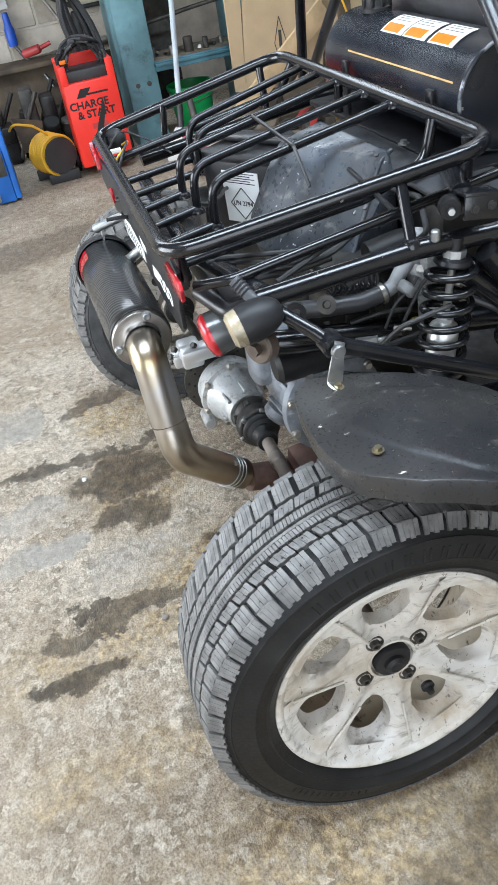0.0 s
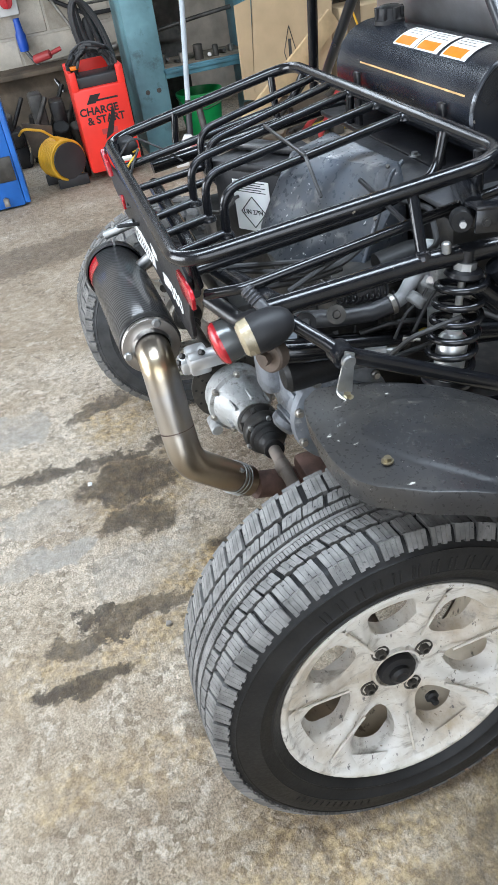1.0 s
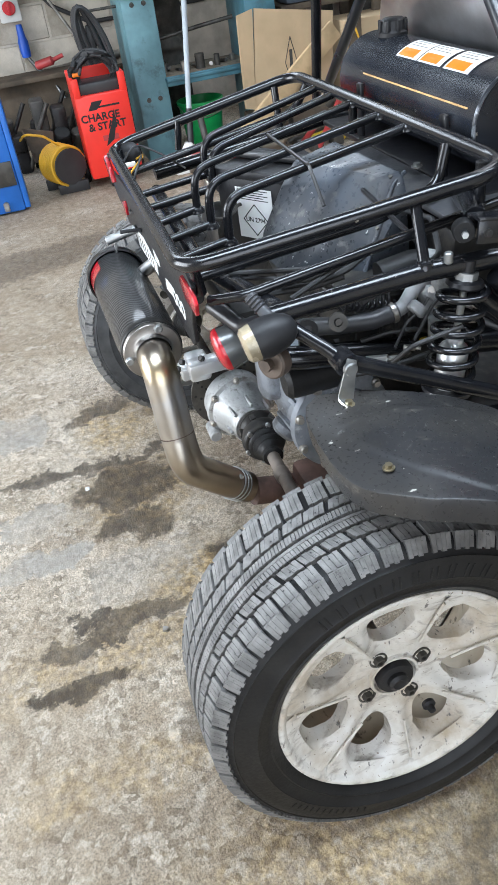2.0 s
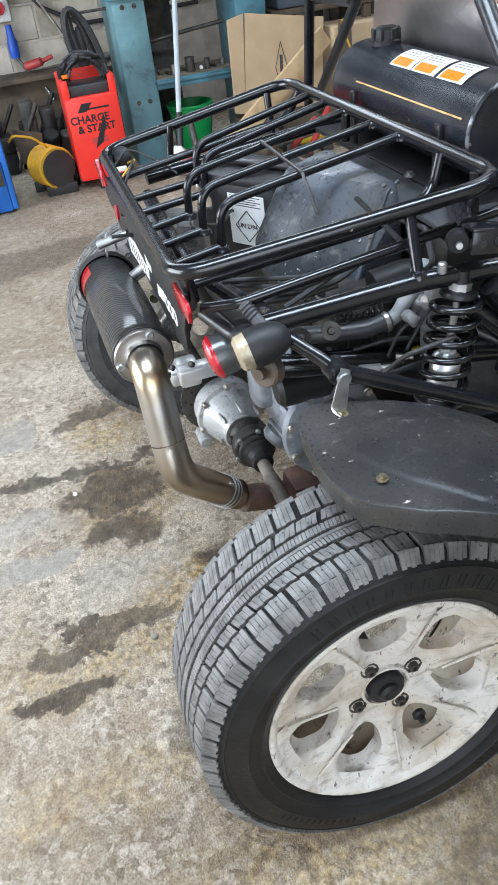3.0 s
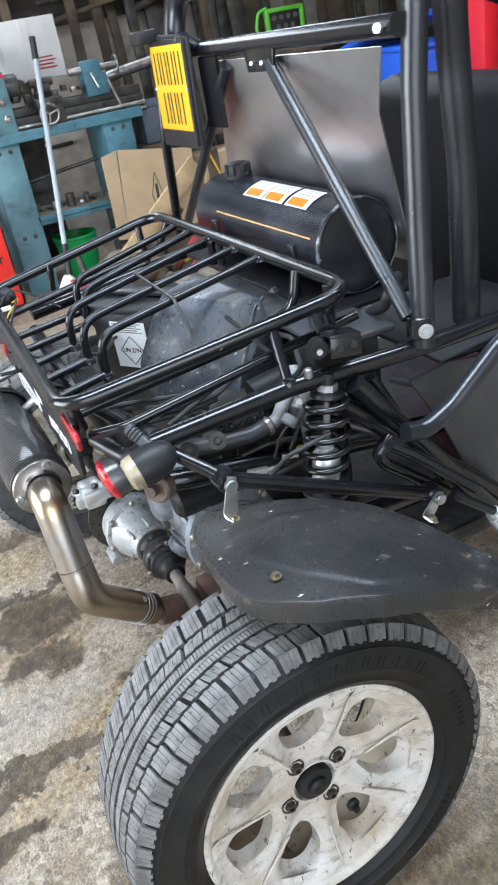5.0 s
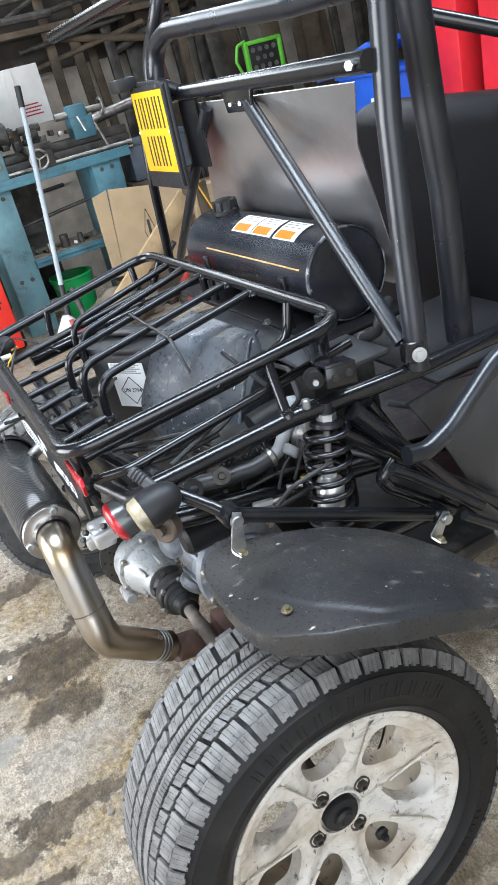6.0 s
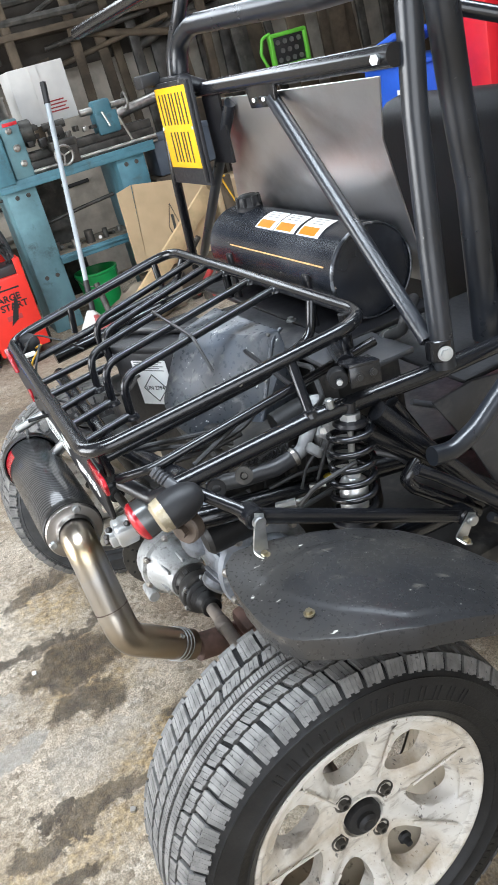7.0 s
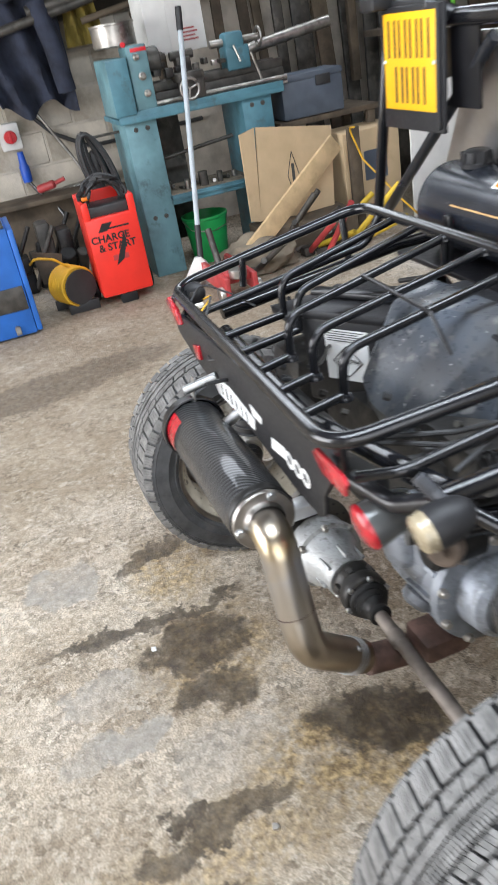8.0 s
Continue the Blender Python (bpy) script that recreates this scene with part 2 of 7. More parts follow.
    # stains and wider darkened areas: centre, half sizes, turn, strength
    spots = [(-1.07, -0.30, 0.1, 0.15, 4, 0.9), (-0.9, -0.31, 0.06, 0.12, -6, 0.85), (-1.2, -0.42, 0.03, 0.28, -2, 0.9), (-1.5, -0.33, 0.045, 0.13, 22, 0.85), (-0.65, 0.0, 0.085, 0.17, -28, 0.95),
             (-0.617, -0.455, 0.035, 0.04, 0, 0.95), (-0.56, -0.41, 0.035, 0.2, 6, 0.85), (-0.43, -0.52, 0.035, 0.11, 3, 0.95), (-0.25, -0.3, 0.07, 0.05, 20, 0.6), (-3.0, -0.5, 0.17, 0.7, 10, 0.5),
             # wide darkened areas: under the buggy, right of its near tyre, past the other
             (-0.75, 0.95, 0.5, 0.5, 0, 0.5), (0.3, 0.35, 0.25, 0.45, 0, 0.6), (-2.1, 0.2, 0.5, 0.25, 20, 0.4)]
    fringe = [(-1.02, -0.27, 0.17, 0.17, 10, 0.75), (-1.4, -0.28, 0.15, 0.13, 20, 0.7), (-0.5, -0.42, 0.1, 0.25, 5, 0.55), (0.15, 0.0, 0.25, 0.4, 0, 0.6), (-0.6, -0.08, 0.14, 0.22, -20, 0.85), (-0.2, -0.45, 0.06, 0.25, 0, 0.4)]
    repairs = [(-1.5, -0.6, 0.11, 0.11, 0, 0.7), (-0.85, -0.56, 0.06, 0.11, 12, 0.7), (-1.01, -0.55, 0.06, 0.12, -5, 0.55), (-0.72, -0.3, 0.09, 0.16, 0, 0.35)]

    def spread(table, soft):
        total = None
        for cx, cy, rx, ry, turn, power in table:
            mp = N("ShaderNodeMapping")
            mp.vector_type = "TEXTURE"
            mp.inputs["Location"].default_value = (cx, cy, 0)
            mp.inputs["Rotation"].default_value = (0, 0, radians(turn))
            mp.inputs["Scale"].default_value = (rx, ry, 50)
            L(pos.outputs[0], mp.inputs["Vector"])
            ln = N("ShaderNodeVectorMath")
            ln.operation = "LENGTH"
            L(mp.outputs["Vector"], ln.inputs[0])
            r = N("ShaderNodeMapRange")
            r.inputs["From Min"].default_value, r.inputs["From Max"].default_value = 1 + soft, 1 - soft
            r.inputs["To Max"].default_value = power
            L(ln.outputs["Value"], r.inputs["Value"])
            if total is None:
                total = r.outputs["Result"]
            else:
                mx = N("ShaderNodeMath")
                mx.operation = "MAXIMUM"
                L(total, mx.inputs[0])
                L(r.outputs["Result"], mx.inputs[1])
                total = mx.outputs["Value"]
        return total

    def broken(total, scale, low):
        x = N("ShaderNodeMath")
        x.operation = "MULTIPLY"
        L(total, x.inputs[0])
        L(ramp(noise_at(scale, 8, 0.72), [(0.36, grey(low)), (0.56, grey(1.0))]), x.inputs[1])
        return x.outputs["Value"]

    trodden = [(-3.4, -0.1, 0.95, 1.3, 0, 0.75), (-2.45, -0.35, 0.5, 0.7, 0, 0.5), (-0.25, -0.75, 0.4, 0.3, 0, 0.35)]
    col = mix(broken(spread(trodden, 0.35), 6, 0.35), col, ramp(noise_at(30, 6, 0.75), [(0.36, (0.17, 0.125, 0.08)), (0.5, (0.32, 0.245, 0.165)), (0.66, (0.5, 0.41, 0.3))]))
    smooth = broken(spread(repairs, 0.06), 5, 0.2)
    col = mix(smooth, col, ramp(noise_at(45, 5, 0.7), [(0.35, (0.28, 0.26, 0.23)), (0.7, (0.44, 0.42, 0.385))]))
    col = mix(broken(spread(fringe, 0.3), 17, 0.0), col, ramp(noise_at(55, 6, 0.75), [(0.36, (0.09, 0.055, 0.022)), (0.48, (0.3, 0.2, 0.085)), (0.6, (0.68, 0.5, 0.25))]))
    wet = broken(spread(spots, 0.1), 16, 0.62)
    col = mix(wet, col, ramp(noise_at(38, 7, 0.75), [(0.35, (0.022, 0.015, 0.009)), (0.55, (0.06, 0.042, 0.022)), (0.72, (0.15, 0.1, 0.048))]))
    L(col, b.inputs["Base Color"])
    rr = N("ShaderNodeMapRange")
    rr.inputs["To Min"].default_value, rr.inputs["To Max"].default_value = 0.85, 0.36
    L(wet, rr.inputs["Value"])
    L(rr.outputs["Result"], b.inputs["Roughness"])
    add = N("ShaderNodeMath")
    L(noise_at(120, 6, 0.8), add.inputs[0])
    L(noise_at(24, 5, 0.6), add.inputs[1])
    bp = N("ShaderNodeBump")
    bp.inputs["Strength"].default_value, bp.inputs["Distance"].default_value = 0.9, 0.011
    L(add.outputs["Value"], bp.inputs["Height"])
    L(bp.outputs["Normal"], b.inputs["Normal"])
    return m


def node_weave():
    """Carbon cloth under clear lacquer: a bold diagonal twill."""
    m = material("carbon_weave", (0.02, 0.02, 0.022), 0.45, spec=0.2, coat=0.5, bump=0)
    nt = m.node_tree
    b = nt.nodes["Principled BSDF"]
    b.inputs["Coat Roughness"].default_value = 0.08
    co = nt.nodes.new("ShaderNodeTexCoord")
    mp = nt.nodes.new("ShaderNodeMapping")
    mp.inputs["Rotation"].default_value = (0, radians(40), radians(34))
    w = nt.nodes.new("ShaderNodeTexWave")
    w.inputs["Scale"].default_value, w.inputs["Distortion"].default_value, w.inputs["Detail"].default_value = 52, 0.12, 1.0
    nt.links.new(co.outputs["Object"], mp.inputs["Vector"])
    nt.links.new(mp.outputs["Vector"], w.inputs["Vector"])
    r = nt.nodes.new("ShaderNodeValToRGB")
    r.color_ramp.elements[0].color, r.color_ramp.elements[1].color = (0.003, 0.003, 0.0035, 1), (0.058, 0.06, 0.064, 1)
    r.color_ramp.elements[0].position, r.color_ramp.elements[1].position = 0.5, 0.72
    nt.links.new(w.outputs["Fac"], r.inputs["Fac"])
    nt.links.new(r.outputs["Color"], b.inputs["Base Color"])
    bp = nt.nodes.new("ShaderNodeBump")
    bp.inputs["Strength"].default_value, bp.inputs["Distance"].default_value = 0.3, 0.001
    nt.links.new(w.outputs["Fac"], bp.inputs["Height"])
    nt.links.new(bp.outputs["Normal"], b.inputs["Normal"])
    return m


def node_heat(m):
    """Straw, bronze and brown heat tints drifting along stainless steel."""
    nt = m.node_tree
    b = nt.nodes["Principled BSDF"]
    co = nt.nodes.new("ShaderNodeTexCoord")
    sep = nt.nodes.new("ShaderNodeSeparateXYZ")
    nt.links.new(co.outputs["Object"], sep.inputs[0])
    n = nt.nodes.new("ShaderNodeTexNoise")
    n.inputs["Scale"].default_value, n.inputs["Detail"].default_value = 9, 5
    nt.links.new(co.outputs["Object"], n.inputs["Vector"])
    add = nt.nodes.new("ShaderNodeMath")
    add.operation = "MULTIPLY_ADD"
    add.inputs[1].default_value = 0.16
    nt.links.new(n.outputs["Fac"], add.inputs[0])
    nt.links.new(sep.outputs["Z"], add.inputs[2])
    rr = nt.nodes.new("ShaderNodeMapRange")
    rr.inputs["From Min"].default_value, rr.inputs["From Max"].default_value = 0.3, 0.74
    nt.links.new(add.outputs[0], rr.inputs["Value"])
    r = nt.nodes.new("ShaderNodeValToRGB")
    stops = [(0.0, (0.14, 0.095, 0.065)), (0.22, (0.27, 0.215, 0.165)), (0.45, (0.38, 0.33, 0.265)), (0.62, (0.46, 0.425, 0.375)), (0.78, (0.46, 0.445, 0.43)), (0.88, (0.5, 0.4, 0.245)), (1.0, (0.4, 0.37, 0.345))]
    while len(r.color_ramp.elements) < len(stops):
        r.color_ramp.elements.new(0.5)
    for e, (p, c) in zip(r.color_ramp.elements, stops):
        e.position, e.color = p, (*c, 1)
    nt.links.new(rr.outputs["Result"], r.inputs["Fac"])
    nt.links.new(r.outputs["Color"], b.inputs["Base Color"])
    return m


def scratched(name, base, rough, mark, amount=0.7, size=18):
    """Plastic or paint with pale scuffs and chips."""
    return material(name, base, rough, vary=0.25, scale=6, grain=140, bump=0.12, spec=0.35, second=(mark, amount, amount + 0.04), mix_scale=size)


CONCRETE = node_floor()
WEAVE = node_weave()
BLACK = material("gloss_black_paint", (0.0072, 0.0076, 0.0092), 0.205, vary=0.3, scale=14, grain=30, bump=0.003, rv=0.05, spec=0.6, second=((0.035, 0.034, 0.033), 0.6, 0.9), mix_scale=12, chips=(((0.2, 0.18, 0.15), 0.71, 0.73, 90),))
TUBE = material("worn_black_tube_paint", (0.0125, 0.0145, 0.0185), 0.29, vary=0.3, scale=9, grain=30, bump=0.003, rv=0.05, spec=0.6, second=((0.028, 0.03, 0.035), 0.58, 0.85), mix_scale=10, chips=(((0.16, 0.16, 0.155), 0.71, 0.73, 90),))
SATIN = material("satin_black_paint", (0.0075, 0.0075, 0.009), 0.34, vary=0.3, bump=0.05, second=((0.035, 0.034, 0.032), 0.6, 0.9), mix_scale=7)
RUBBER = material("tyre_rubber", (0.0095, 0.0095, 0.01), 0.5, spec=0.3, vary=0.25, scale=20, grain=220, bump=0.12, second=((0.028, 0.027, 0.025), 0.5, 0.85), mix_scale=9)
# far tyre's rubber: dust plus the light on its sidewall, put into the colour
LITDUSTYRUBBER = material("lit_dusty_rubber", (0.05, 0.051, 0.053), 0.6, spec=0.3, vary=0.25, scale=20, grain=220, bump=0.12, second=((0.1, 0.098, 0.094), 0.5, 0.85), mix_scale=9)
TREAD = material("dusty_tread_rubber", (0.165, 0.16, 0.153), 0.72, spec=0.3, vary=0.3, scale=30, grain=300, bump=0.3, second=((0.085, 0.083, 0.08), 0.46, 0.7), mix_scale=18, chips=(((0.04, 0.04, 0.04), 0.62, 0.7, 170),))
WHITE = material("chipped_white_rim_paint", (0.7, 0.68, 0.635), 0.36, vary=0.1, scale=9, grain=120, bump=0.05, second=((0.38, 0.3, 0.195), 0.43, 0.74), mix_scale=8, chips=(((0.34, 0.31, 0.27), 0.54, 0.68, 42, (1, 0.5, 1.6), (0.7, 0, 0)), ((0.16, 0.15, 0.14), 0.645, 0.68, 55, (1, 1.8, 0.6), (0.4, 0, 0)), ((0.24, 0.19, 0.14), 0.65, 0.675, 210)))
BARREL = material("dirty_rim_barrel", (0.42, 0.37, 0.29), 0.6, vary=0.25, scale=12, bump=0.1, chips=(((0.12, 0.1, 0.08), 0.58, 0.66, 40),))
PLASTIC = scratched("scuffed_black_plastic", (0.016, 0.016, 0.0175), 0.5, (0.35, 0.34, 0.32), 0.72, 22)
FENDERP = material("fender_plastic", (0.0195, 0.0195, 0.0205), 0.3, vary=0.3, scale=5, grain=170, bump=0.03, spec=0.5, second=((0.05, 0.046, 0.04), 0.46, 0.78), mix_scale=3.2, chips=(((0.4, 0.385, 0.35), 0.69, 0.71, 70, (1, 0.4, 1), (0, 0, 0.5)), ((0.4, 0.385, 0.35), 0.7, 0.715, 120), ((0.09, 0.084, 0.074), 0.62, 0.7, 34, (1, 0.35, 1), (0, 0, -0.3))))
BOXP = material("dusty_airbox_plastic", (0.043, 0.05, 0.061), 0.3, vary=0.4, scale=8, grain=90, bump=0.04, second=((0.1, 0.1, 0.1), 0.48, 0.74), mix_scale=7, chips=(((0.5, 0.5, 0.49), 0.675, 0.69, 75), ((0.16, 0.16, 0.16), 0.58, 0.68, 28, (1, 0.4, 1), (0.3, 0, 0.5))))
SHAFT = material("rusty_shaft_steel", (0.17, 0.145, 0.125), 0.55, metal=0.4, vary=0.3, scale=25, bump=0.15)
DARK = material("dark_oily_metal", (0.026, 0.025, 0.024), 0.42, spec=0.4, metal=0.3, vary=0.4, bump=0.2, second=((0.1, 0.088, 0.075), 0.5, 0.78), mix_scale=14)
STAIN = node_heat(material("heat_tinted_stainless", (0.5, 0.45, 0.4), 0.31, metal=1, vary=0.16, scale=4, grain=30, bump=0.0, rv=0.06))
PLATEM = material("dull_stainless_plate", (0.34, 0.32, 0.3), 0.34, metal=1, vary=0.15, scale=20, bump=0.02)
RUSTY = material("rusty_exhaust_steel", (0.13, 0.075, 0.06), 0.7, metal=0.2, vary=0.35, scale=20, bump=0.3, second=((0.05, 0.035, 0.03), 0.5, 0.7), mix_scale=18)
ALU = material("cast_aluminium", (0.4, 0.41, 0.41), 0.5, metal=0.45, vary=0.2, scale=14, grain=170, bump=0.25, second=((0.12, 0.115, 0.105), 0.5, 0.75), mix_scale=16, chips=(((0.13, 0.12, 0.105), 0.56, 0.74, 60),))
DUSTALU = material("dusty_casting", (0.3, 0.305, 0.31), 0.55, metal=0.15, vary=0.25, scale=20, grain=200, bump=0.3, second=((0.12, 0.115, 0.11), 0.5, 0.75), mix_scale=24)
SHEET = material("brushed_aluminium_sheet", (0.74, 0.74, 0.75), 0.36, metal=1, vary=0.06, scale=3, grain=200, bump=0.0, second=((0.56, 0.54, 0.52), 0.5, 0.8), mix_scale=5)
ZINC = material("zinc_plated_steel", (0.43, 0.44, 0.44), 0.42, metal=1, vary=0.2, scale=30, bump=0.05)
BRASSY = material("dull_yellow_zinc", (0.36, 0.31, 0.21), 0.4, metal=1, vary=0.25, scale=30, bump=0.1)
YELLOW = material("yellow_plate", (0.84, 0.43, 0.004), 0.38, vary=0.05, bump=0.02)
LABEL = material("white_label", (0.76, 0.77, 0.76), 0.45, vary=0.05, bump=0.02)
ORANGE = material("orange_label", (0.82, 0.19, 0.006), 0.45, vary=0.05, bump=0.02)
INK = material("black_ink", (0.012, 0.012, 0.013), 0.5, vary=0.1, bump=0)
REDL = material("red_lens", (0.38, 0.012, 0.02), 0.12, vary=0.25, scale=60, bump=0.25, grain=400, coat=0.5)
AMBER = material("yellowed_clear_lens", (0.31, 0.26, 0.175), 0.25, vary=0.3, scale=30, bump=0.1, coat=0.3, second=((0.5, 0.17, 0.05), 0.6, 0.75), mix_scale=26)
GREYL = material("smoked_lamp_body", (0.13, 0.135, 0.135), 0.22, metal=0.4, vary=0.2, bump=0.05)
RED = material("red_paint", (0.82, 0.035, 0.022), 0.38, vary=0.08, scale=5, bump=0.04, second=((0.4, 0.03, 0.02), 0.68, 0.8), mix_scale=10)
TEAL = material("teal_machine_paint", (0.13, 0.26, 0.29), 0.5, vary=0.25, scale=6, bump=0.1, second=((0.05, 0.08, 0.08), 0.57, 0.75), mix_scale=9)
BLUET = material("blue_bench_paint", (0.075, 0.2, 0.25), 0.5, vary=0.25, scale=6, bump=0.08, second=((0.06, 0.085, 0.085), 0.55, 0.75), mix_scale=8)
CAST = material("oily_cast_iron", (0.075, 0.07, 0.062), 0.5, metal=0.4, vary=0.4, scale=12, bump=0.25, second=((0.2, 0.18, 0.15), 0.55, 0.8), mix_scale=10)
CARD = material("cardboard", (0.58, 0.43, 0.26), 0.85, vary=0.08, scale=6, bump=0.06, second=((0.42, 0.3, 0.17), 0.6, 0.85), mix_scale=4)
WOOD = material("pale_softwood", (0.56, 0.4, 0.22), 0.7, vary=0.18, scale=9, bump=0.12, second=((0.34, 0.22, 0.11), 0.55, 0.8), mix_scale=6)
OLDWOOD = material("grey_old_timber", (0.11, 0.083, 0.056), 0.8, vary=0.35, scale=7, bump=0.25, second=((0.05, 0.038, 0.028), 0.48, 0.72), mix_scale=5)
BLOCK = material("grey_concrete_block", (0.5, 0.45, 0.375), 0.9, vary=0.18, scale=7, grain=90, bump=0.4, second=((0.24, 0.205, 0.155), 0.5, 0.72), mix_scale=2.2)
MORTAR = material("mortar", (0.46, 0.415, 0.35), 0.95, vary=0.2, bump=0.4)
BLUE = material("blue_machine_paint", (0.02, 0.13, 0.46), 0.4, vary=0.12, bump=0.05, second=((0.02, 0.04, 0.1), 0.65, 0.8), mix_scale=7)
BLUEP = material("blue_plastic", (0.015, 0.09, 0.5), 0.4, vary=0.1, bump=0.03)
NAVY = material("navy_cloth", (0.022, 0.027, 0.045), 0.9, vary=0.4, scale=9, bump=0.3)
GREEN = material("green_plastic", (0.015, 0.36, 0.09), 0.38, vary=0.12, bump=0.03)
LIME = material("lime_plastic", (0.16, 0.6, 0.06), 0.4, vary=0.1, bump=0.03)
CABLE = material("black_cable", (0.03, 0.03, 0.031), 0.5, vary=0.2, bump=0.05)
YCABLE = material("yellow_cable", (0.75, 0.42, 0.03), 0.5, vary=0.15, bump=0.05)
HANDLE = material("grey_broom_handle", (0.48, 0.54, 0.58), 0.4, vary=0.1, bump=0.03)
GREYBOX = material("slate_plastic", (0.09, 0.11, 0.14), 0.5, vary=0.15, bump=0.06)
WHITEB = material("white_card", (0.72, 0.71, 0.68), 0.7, vary=0.06, bump=0.04)
TIN = material("tarnished_steel", (0.42, 0.4, 0.37), 0.38, metal=0.9, vary=0.3, scale=14, bump=0.15, second=((0.12, 0.1, 0.08), 0.55, 0.75), mix_scale=12)
SEAT = material("black_vinyl", (0.006, 0.006, 0.007), 0.5, spec=0.25, vary=0.2, bump=0.1, grain=200)
REDP = material("red_lift_paint", (0.62, 0.02, 0.03), 0.4, vary=0.1, bump=0.04)
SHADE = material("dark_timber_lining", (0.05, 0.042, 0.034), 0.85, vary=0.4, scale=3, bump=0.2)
TOOLY = material("worn_yellow_tool", (0.62, 0.42, 0.03), 0.5, vary=0.2, bump=0.1)
REDT = material("faded_red_tool", (0.42, 0.05, 0.05), 0.45, vary=0.25, bump=0.1)
BRIGHT = material("bright_alloy", (0.72, 0.73, 0.74), 0.35, metal=0.7, vary=0.1, bump=0.1)
DUSTYP = material("dusty_grey_plastic", (0.042, 0.043, 0.047), 0.4, vary=0.3, scale=5, grain=120, bump=0.06, second=((0.1, 0.096, 0.09), 0.52, 0.8), mix_scale=14)

# ---- the buggy ----
buggy = thing("buggy", (-0.75, 0.0, 0.0), "black tube-frame off-road buggy with rear rack and white wheels", "buggy")
AXLE = Matrix(((0, 0, 1, 0), (1, 0, 0, 0), (0, 1, 0, 0), (0, 0, 0, 1)))  # turns a lathe's z axis into the wheel's x axis


def ring(r, a, h):
    return (h, r * math.cos(a), r * math.sin(a))


def tread_radius(h):
    return 0.3055 - 0.006 * abs((h + 0.055) / 0.085) ** 3


def tyre_mesh():
    """Tyre carcass with ribs and siped tread blocks."""
    half = [(0.199, 0.030), (0.203, 0.040), (0.214, 0.048), (0.216, 0.0495), (0.219, 0.048), (0.236, 0.053), (0.2375, 0.0545), (0.2395, 0.0532), (0.258, 0.0525),
            (0.270, 0.0495), (0.272, 0.0505), (0.2735, 0.048), (0.284, 0.0425), (0.292, 0.036), (0.2955, 0.028), (0.2965, -0.02)]
    prof = half + [(r, -0.11 - h) for r, h in reversed(half)]
    bm = lathe(prof, 96, AXLE)
    bmesh.ops.recalc_face_normals(bm, faces=list(bm.faces))
    return bm


def shoulder_lugs(verts, faces):
    """Adds the siped lugs that run down both shoulders."""
    for k in range(52):
        w = 2 * math.pi / 52 * 0.82 / 4
        for s in range(4):
            a0 = k * 2 * math.pi / 52 + s * w
            a1 = a0 + w - 0.0014
            low = 0.2802 if s % 2 else 0.2822
            for sgn in (1, -1):
                i = len(verts)
                for r, h in ((0.3005, 0.0305), (low, 0.0445 - (low - 0.28) * 0.7)):
                    for a in (a0, a1):
                        for lift in (-0.002, 0.0045):
                            verts.append(ring(r + lift * 0.6 - 0.002, a, (h + lift) if sgn > 0 else -0.11 - h - lift))
                faces.extend([(i + 1, i + 3, i + 7, i + 5), (i, i + 1, i + 5, i + 4), (i + 2, i + 6, i + 7, i + 3), (i + 4, i + 5, i + 7, i + 6), (i, i + 2, i + 3, i + 1)])


TREAD_ROWS = [(0.031, 0.0045, 52, 0.0, 4, 0.84, 0.014), (0.0005, -0.0185, 52, 0.42, 4, 0.88, 0.022), (-0.0235, -0.0355, 330, 0.1, 1, 0.84, 0.006), (-0.039, -0.0445, 165, 0.4, 1, 0.97, 0.0), (-0.048, -0.0625, 330, 0.6, 1, 0.84, -0.006),
              (-0.0675, -0.0885, 52, 0.7, 4, 0.88, -0.022), (-0.0945, -0.140, 52, 0.3, 4, 0.84, -0.014)]


def tread_block(row, verts, faces, turn=0.0):
    """Adds one siped block of a tread row: thin slabs side by side."""
    h0, h1, n, phase, slabs, fill, skew = row
    w = 2 * math.pi / n * fill / slabs
    for s in range(slabs):
        jog = 0.0012 * (s % 2)
        a0, a1 = turn + s * w, turn + (s + 1) * w - (0.0021 if slabs > 1 else 0.0)
        i = len(verts)
        for r_in in (True, False):
            for a, h in ((a0, h0 - jog), (a1, h0 - jog), (a1 + skew, h1 + jog), (a0 + skew, h1 + jog)):
                verts.append(ring(0.2955 if r_in else tread_radius(h) - (0.0025 if n == 165 else 0.0), a, h))
        faces.extend([(i + 4, i + 5, i + 6, i + 7), (i, i + 1, i + 5, i + 4), (i + 1, i + 2, i + 6, i + 5), (i + 2, i + 3, i + 7, i + 6), (i + 3, i, i + 4, i + 7)])


def block_mesh_of(verts, faces, name):
    bm = bmesh.new()
    me = bpy.data.meshes.new("blocks")
    me.from_pydata(verts, [], faces)
    bm.from_mesh(me)
    bpy.data.meshes.remove(me)
    bmesh.ops.recalc_face_normals(bm, faces=list(bm.faces))
    return finish(name, bm, TREAD, 35)


HOLES = [radians(93 + k * 360 / 7) for k in range(7)]


